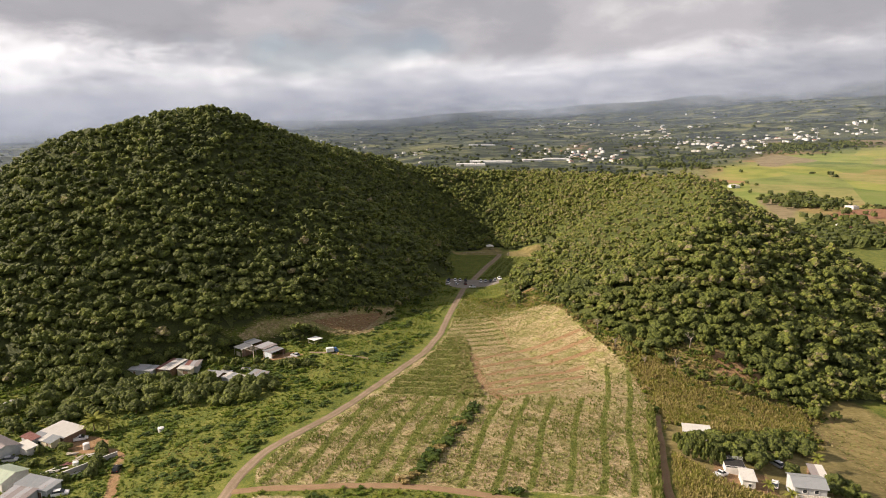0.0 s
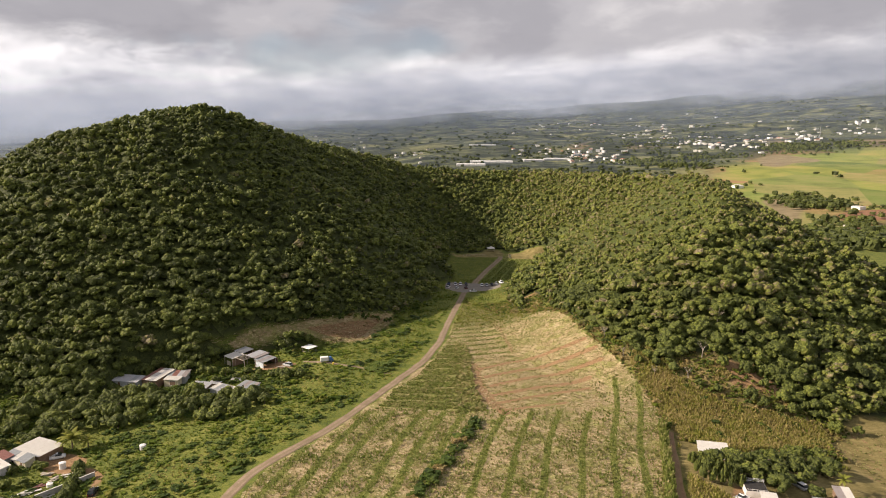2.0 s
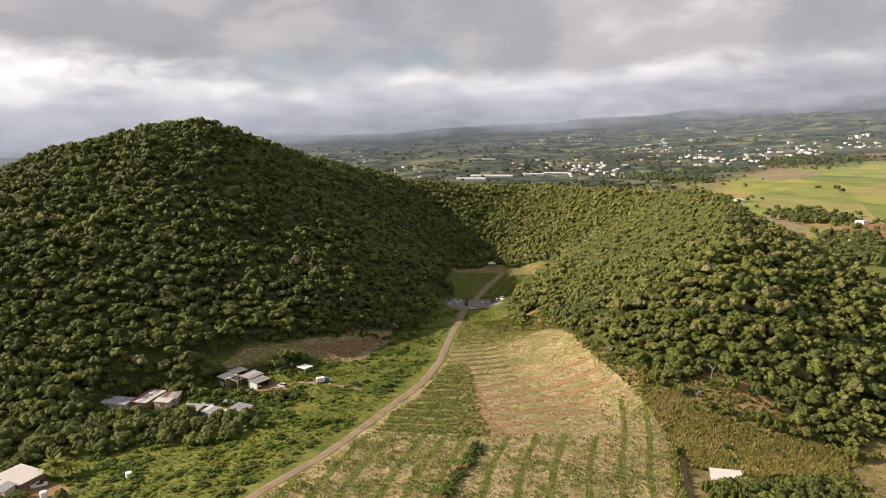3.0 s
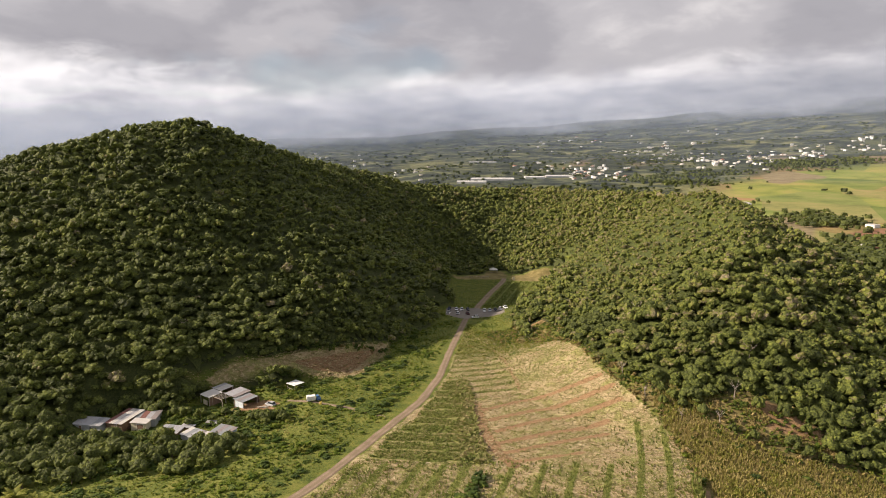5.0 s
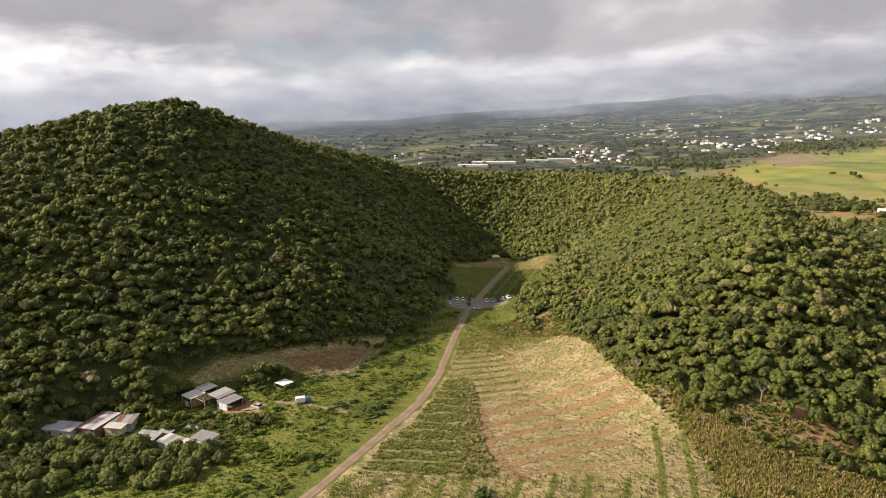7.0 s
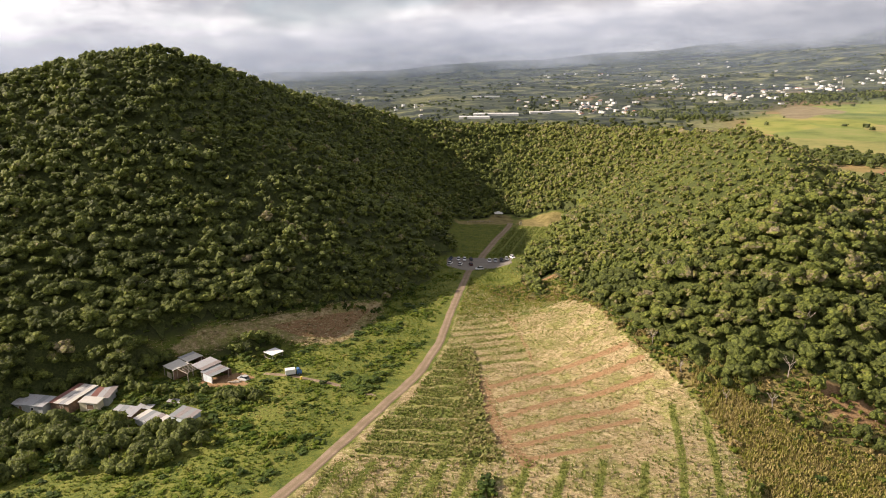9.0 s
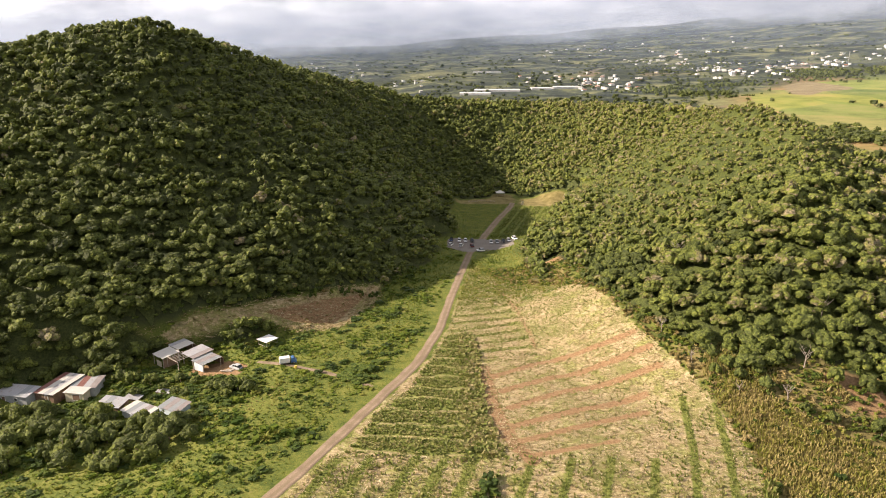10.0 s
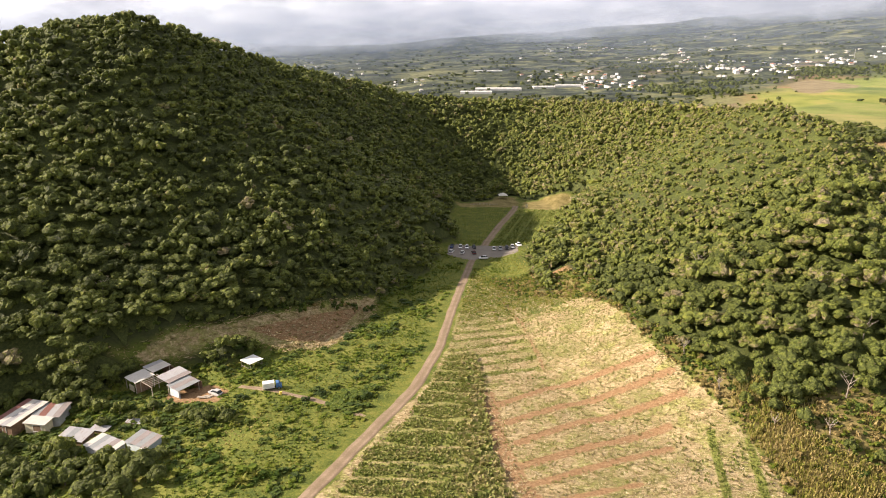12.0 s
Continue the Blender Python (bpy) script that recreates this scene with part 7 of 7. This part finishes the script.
def build_villages():
    rs = np.random.RandomState(71)
    kinds = [village_house(11, 9, 4.0, 0, TIN_WHITE, WHITE, "white flat-roofed village house"), village_house(12, 9, 6.2, 0, WHITE, WHITE, "white two-storey village house"),
             village_house(12, 10, 3.6, 2.0, TIN_WHITE, WALL, "white village house with a pale hipped roof"), village_house(11, 9, 3.6, 2.0, TERRACOTTA, WALL, "white village house with a reddish hipped roof"),
             village_house(10, 8, 3.4, 1.6, TIN, WALL_CREAM, "cream village house with a grey metal roof")]
    used = 0
    # bearing and distance of each hamlet, and its number of houses
    clusters = [(10.6, 15.3, 1480, 1870, 46), (16.2, 20.3, 1860, 2300, 20), (20.5, 26.1, 1700, 2250, 52), (26.5, 29.8, 1950, 2400, 26), (30.3, 33.3, 2160, 2330, 14), (31.1, 32.4, 2390, 2520, 8), (5.9, 11.3, 1670, 2020, 18),
                (14.0, 18.8, 2300, 2600, 20), (23.4, 24.0, 1045, 1060, 3), (31.3, 31.8, 715, 735, 3), (31.85, 31.95, 874, 876, 1), (-4.6, -1.2, 1500, 2000, 10), (-13, -6, 1900, 3000, 16), (-30, -22, 2300, 3900, 40), (0, 28, 2500, 3400, 30)]
    for a0, a1, d0, d1, n in clusters:
        for i in range(n):
            a, d = radians(rs.uniform(a0, a1)), rs.uniform(d0, d1)
            x, y = d * math.sin(a), d * math.cos(a)
            k = kinds[rs.choice(5, p=(0.3, 0.22, 0.26, 0.10, 0.12))]
            big = rs.uniform(0.6, 1.0)
            m = Matrix.Translation((x, y, float(height(x, y)))) @ Matrix.Rotation(rs.choice((0.35, 0.35 + 1.57, -0.2, 0.9)), 4, "Z") @ Matrix.Diagonal((big, big, 0.8, 1))
            if used < 5 and k.matrix_basis.translation.length == 0:
                k.matrix_basis = m
                used += 1
            else:
                keep = k.scale.copy()
                k.scale = (1, 1, 1)
                copy_thing(k, m)
                k.scale = keep
    for k in kinds:
        if k.matrix_basis.translation.length == 0:
            k.matrix_basis = Matrix.Translation((380, 1600, float(height(380, 1600))))


build_villages()


def build_greenhouses():
    for x, y, turn, w, d in ((108, 1500, -2, 95, 26), (60, 1440, -2, 62, 22), (262, 1560, 4, 60, 24), (205, 1530, 3, 44, 20), (120, 2050, 0, 80, 16)):
        ob = thing("greenhouse", x, y, turn, "long pale plastic greenhouse in the plain", "greenhouse", "greenhouses")
        spans = 4
        for i in range(spans):
            bm = bmesh.new()
            y0 = -d / 2 + d * i / spans
            ring = []
            for j in range(9):
                a = math.pi * j / 8
                yy, zz = y0 + d / spans * (0.5 - 0.5 * math.cos(a)), 3.0 + 1.8 * math.sin(a)
                ring.append((bm.verts.new((-w / 2, yy, zz)), bm.verts.new((w / 2, yy, zz))))
            lo = [(bm.verts.new((-w / 2, y0, -2)), bm.verts.new((w / 2, y0, -2))), (bm.verts.new((-w / 2, y0 + d / spans, -2)), bm.verts.new((w / 2, y0 + d / spans, -2)))]
            loop = [lo[0], *ring, lo[1]]
            for a, b in zip(loop, loop[1:]):
                bm.faces.new((a[0], a[1], b[1], b[0]))
            bm.faces.new([p[0] for p in loop])
            bm.faces.new([p[1] for p in loop[::-1]])
            part("span", bm, PLASTIC_FILM, ob)


build_greenhouses()


def build_masts():
    for x, y in ((985, 1760), (1150, 1790)):
        ob = thing("mast", x, y, 0, "tall grey transmission mast above the village", "mast", "masts")
        bm = bmesh.new()
        cylinder(bm, (0, 0, -1), (0, 0, 32), 0.7, 0.35, 8)
        part("pole", bm, CONCRETE, ob)
        bm = bmesh.new()
        box(bm, 0, 0, 30, 3.0, 0.5, 0.5)
        part("crossarm", bm, CONCRETE, ob)


build_masts()


def build_far_trees():
    rs = np.random.RandomState(72)
    shapes = [crown_shape(rs, 4, 1, 0.3, 0.9, 0.3, fat=1.8) for _ in range(6)]
    n = 15000
    r = 620 * (4600 / 620) ** rs.uniform(0, 1, n)
    az = np.radians(rs.uniform(-36, 42, n))
    x, y = r * np.sin(az), r * np.cos(az)
    thick = lumps(x, y, 420, 93) + 0.7 * lumps(x, y, 150, 94) + 0.5 * lumps(x, y, 60, 95)
    open_land = smooth(19, 22, np.degrees(az)) * (1 - smooth(1250 + 380 * smooth(22, 27, np.degrees(az)), 1420 + 420 * smooth(22, 27, np.degrees(az)), r))
    k = (hill_height(x, y) < 1) & (rs.uniform(0, 1, n) < 0.32 + 1.0 * thick - 0.9 * open_land)
    x, y, r = x[k], y[k], r[k]
    size = rs.uniform(3.0, 7.5, len(x)) * (1 + 0.9 * smooth(1200, 3500, r))
    tall = size * rs.uniform(0.6, 1.2, len(x)) / (1 + 0.8 * smooth(1200, 3500, r))
    # far trees' low tint carries cloud shade too
    sets = planted(shapes, rs, x, y, height(x, y) - 1, size, tall, 0.10 + rs.normal(0, 0.12, len(x)), 0.05)
    groves = []
    for cx, cy, sx, sy, m in ((434, 770, 26, 22, 60), (350, 548, 34, 26, 120), (415, 1410, 48, 60, 110), (520, 1480, 60, 40, 60), (860, 1620, 60, 60, 110), (960, 1560, 50, 60, 90), (820, 1580, 60, 110, 150), (440, 800, 36, 60, 90), (370, 590, 45, 50, 150), (470, 1330, 70, 60, 120), (395, 660, 30, 30, 40), (415, 1000, 30, 25, 30), (300, 600, 30, 50, 60), (600, 1500, 120, 40, 80), (640, 2000, 160, 60, 160)):
        gx, gy = rs.normal(cx, sx * 0.6, m), rs.normal(cy, sy * 0.6, m)
        gs = rs.uniform(3.5, 6.5, m)
        groves += planted(shapes, rs, gx, gy, height(gx, gy) - 0.8, gs, gs * rs.uniform(0.8, 1.3, m), 0.30 + rs.normal(0, 0.1, m), 0.08)
    # hedgerows between the pastures, from one bearing and distance to another
    for a0, d0, a1, d1, m in ((25.8, 925, 29.7, 1018, 60), (21.5, 1200, 24, 1020, 36), (20, 1300, 23, 1380, 46), (30.5, 905, 35, 880, 30)):
        t = rs.uniform(0, 1, m)
        t = t[lumps(t * 300, t * 0 + d0, 60, 96) > -0.25]
        a, d = np.radians(a0 + (a1 - a0) * t), d0 + (d1 - d0) * t + rs.normal(0, 5, len(t))
        hx, hy, hs = d * np.sin(a), d * np.cos(a), rs.uniform(1.8, 4.5, len(t))
        groves += planted(shapes, rs, hx, hy, height(hx, hy) - 0.8, hs, hs * rs.uniform(0.7, 1.2, len(t)), 0.30 + rs.normal(0, 0.1, len(t)), 0.08)
    tagged(new("far_woods", foliage_mesh("far_woods", sets + groves, LEAF)), "scattered trees and groves across the far plain, darkened as cloud shade", "woods", kind="stuff")


build_far_trees()

# ---- haze painted on thin sheets over the plain, and the cloud that hangs on the volcano ----
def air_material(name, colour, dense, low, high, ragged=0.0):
    """Haze put into a sheet's colour: mostly clear, thinning with height; ragged by noise for cloud."""
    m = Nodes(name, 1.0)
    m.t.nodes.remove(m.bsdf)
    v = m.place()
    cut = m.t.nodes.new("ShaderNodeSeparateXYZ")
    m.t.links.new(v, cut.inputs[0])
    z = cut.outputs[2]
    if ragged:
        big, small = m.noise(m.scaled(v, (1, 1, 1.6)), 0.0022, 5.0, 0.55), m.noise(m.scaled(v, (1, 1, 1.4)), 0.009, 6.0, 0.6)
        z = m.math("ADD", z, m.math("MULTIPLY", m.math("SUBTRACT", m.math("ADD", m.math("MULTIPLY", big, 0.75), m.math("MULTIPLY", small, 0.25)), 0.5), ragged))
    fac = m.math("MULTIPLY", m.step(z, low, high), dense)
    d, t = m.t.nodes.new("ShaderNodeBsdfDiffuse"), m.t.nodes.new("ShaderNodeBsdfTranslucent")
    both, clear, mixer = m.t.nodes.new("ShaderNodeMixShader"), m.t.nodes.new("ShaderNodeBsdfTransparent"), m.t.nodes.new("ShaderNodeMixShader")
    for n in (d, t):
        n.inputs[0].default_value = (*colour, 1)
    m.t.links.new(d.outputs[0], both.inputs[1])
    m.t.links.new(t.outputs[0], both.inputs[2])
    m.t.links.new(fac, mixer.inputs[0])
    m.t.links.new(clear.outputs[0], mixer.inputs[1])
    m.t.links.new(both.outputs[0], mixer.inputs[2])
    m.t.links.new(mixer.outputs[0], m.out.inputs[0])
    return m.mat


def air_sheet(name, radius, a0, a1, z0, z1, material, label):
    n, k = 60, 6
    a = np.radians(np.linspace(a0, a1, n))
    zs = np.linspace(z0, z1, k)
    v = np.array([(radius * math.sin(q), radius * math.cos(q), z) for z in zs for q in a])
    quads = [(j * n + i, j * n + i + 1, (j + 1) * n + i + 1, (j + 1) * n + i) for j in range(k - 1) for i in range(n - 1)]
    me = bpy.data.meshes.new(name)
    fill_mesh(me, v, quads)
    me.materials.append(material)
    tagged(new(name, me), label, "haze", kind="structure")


# added shells, one behind another, whose blue stands in for distance haze
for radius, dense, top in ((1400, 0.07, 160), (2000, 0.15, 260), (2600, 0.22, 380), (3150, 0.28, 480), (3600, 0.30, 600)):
    air_sheet("backdrop_haze", radius, -50, 55, -80, top, air_material("thin_haze", (0.40, 0.49, 0.66), dense, float(top), 30.0), "added sheet with bluish haze painted over the far plain")


def cloud_bank():
    """Low cloud far behind everything: ragged below, melting into the sky above."""
    m = Nodes("cloud_bank", 1.0)
    m.t.nodes.remove(m.bsdf)
    v = m.place()
    cut = m.t.nodes.new("ShaderNodeSeparateXYZ")
    m.t.links.new(v, cut.inputs[0])
    big, small = m.noise(m.scaled(v, (1, 1, 2.6)), 0.0015, 5.0, 0.55), m.noise(m.scaled(v, (1, 1, 3.2)), 0.0045, 6.0, 0.6)
    rag = m.math("SUBTRACT", m.math("ADD", m.math("MULTIPLY", big, 0.7), m.math("MULTIPLY", small, 0.3)), 0.5)
    z = m.math("ADD", cut.outputs[2], m.math("MULTIPLY", rag, 240.0))
    z = m.math("SUBTRACT", z, m.math("MULTIPLY", cut.outputs[0], 0.060))
    fac = m.math("MULTIPLY", m.math("MULTIPLY", m.step(z, 105.0, 215.0), m.math("SUBTRACT", 1.0, m.step(z, 260.0, 480.0))), 0.97)
    glow, clear, mixer = m.t.nodes.new("ShaderNodeEmission"), m.t.nodes.new("ShaderNodeBsdfTransparent"), m.t.nodes.new("ShaderNodeMixShader")
    m.t.links.new(m.ramp(m.math("ADD", small, m.math("MULTIPLY", rag, 0.4)), [(0.3, (0.40, 0.415, 0.455)), (0.7, (0.60, 0.60, 0.62))]), glow.inputs[0])
    m.put(glow.inputs[1], m.math("SUBTRACT", 1.0, m.math("MULTIPLY", m.step(cut.outputs[0], 300.0, 2200.0), 0.36)))
    m.t.links.new(fac, mixer.inputs[0])
    m.t.links.new(clear.outputs[0], mixer.inputs[1])
    m.t.links.new(glow.outputs[0], mixer.inputs[2])
    m.t.links.new(mixer.outputs[0], m.out.inputs[0])
    return m.mat


air_sheet("backdrop_cloud", 3700, -50, 55, 0, 1300, cloud_bank(), "grey cloud bank hanging on the far slope")
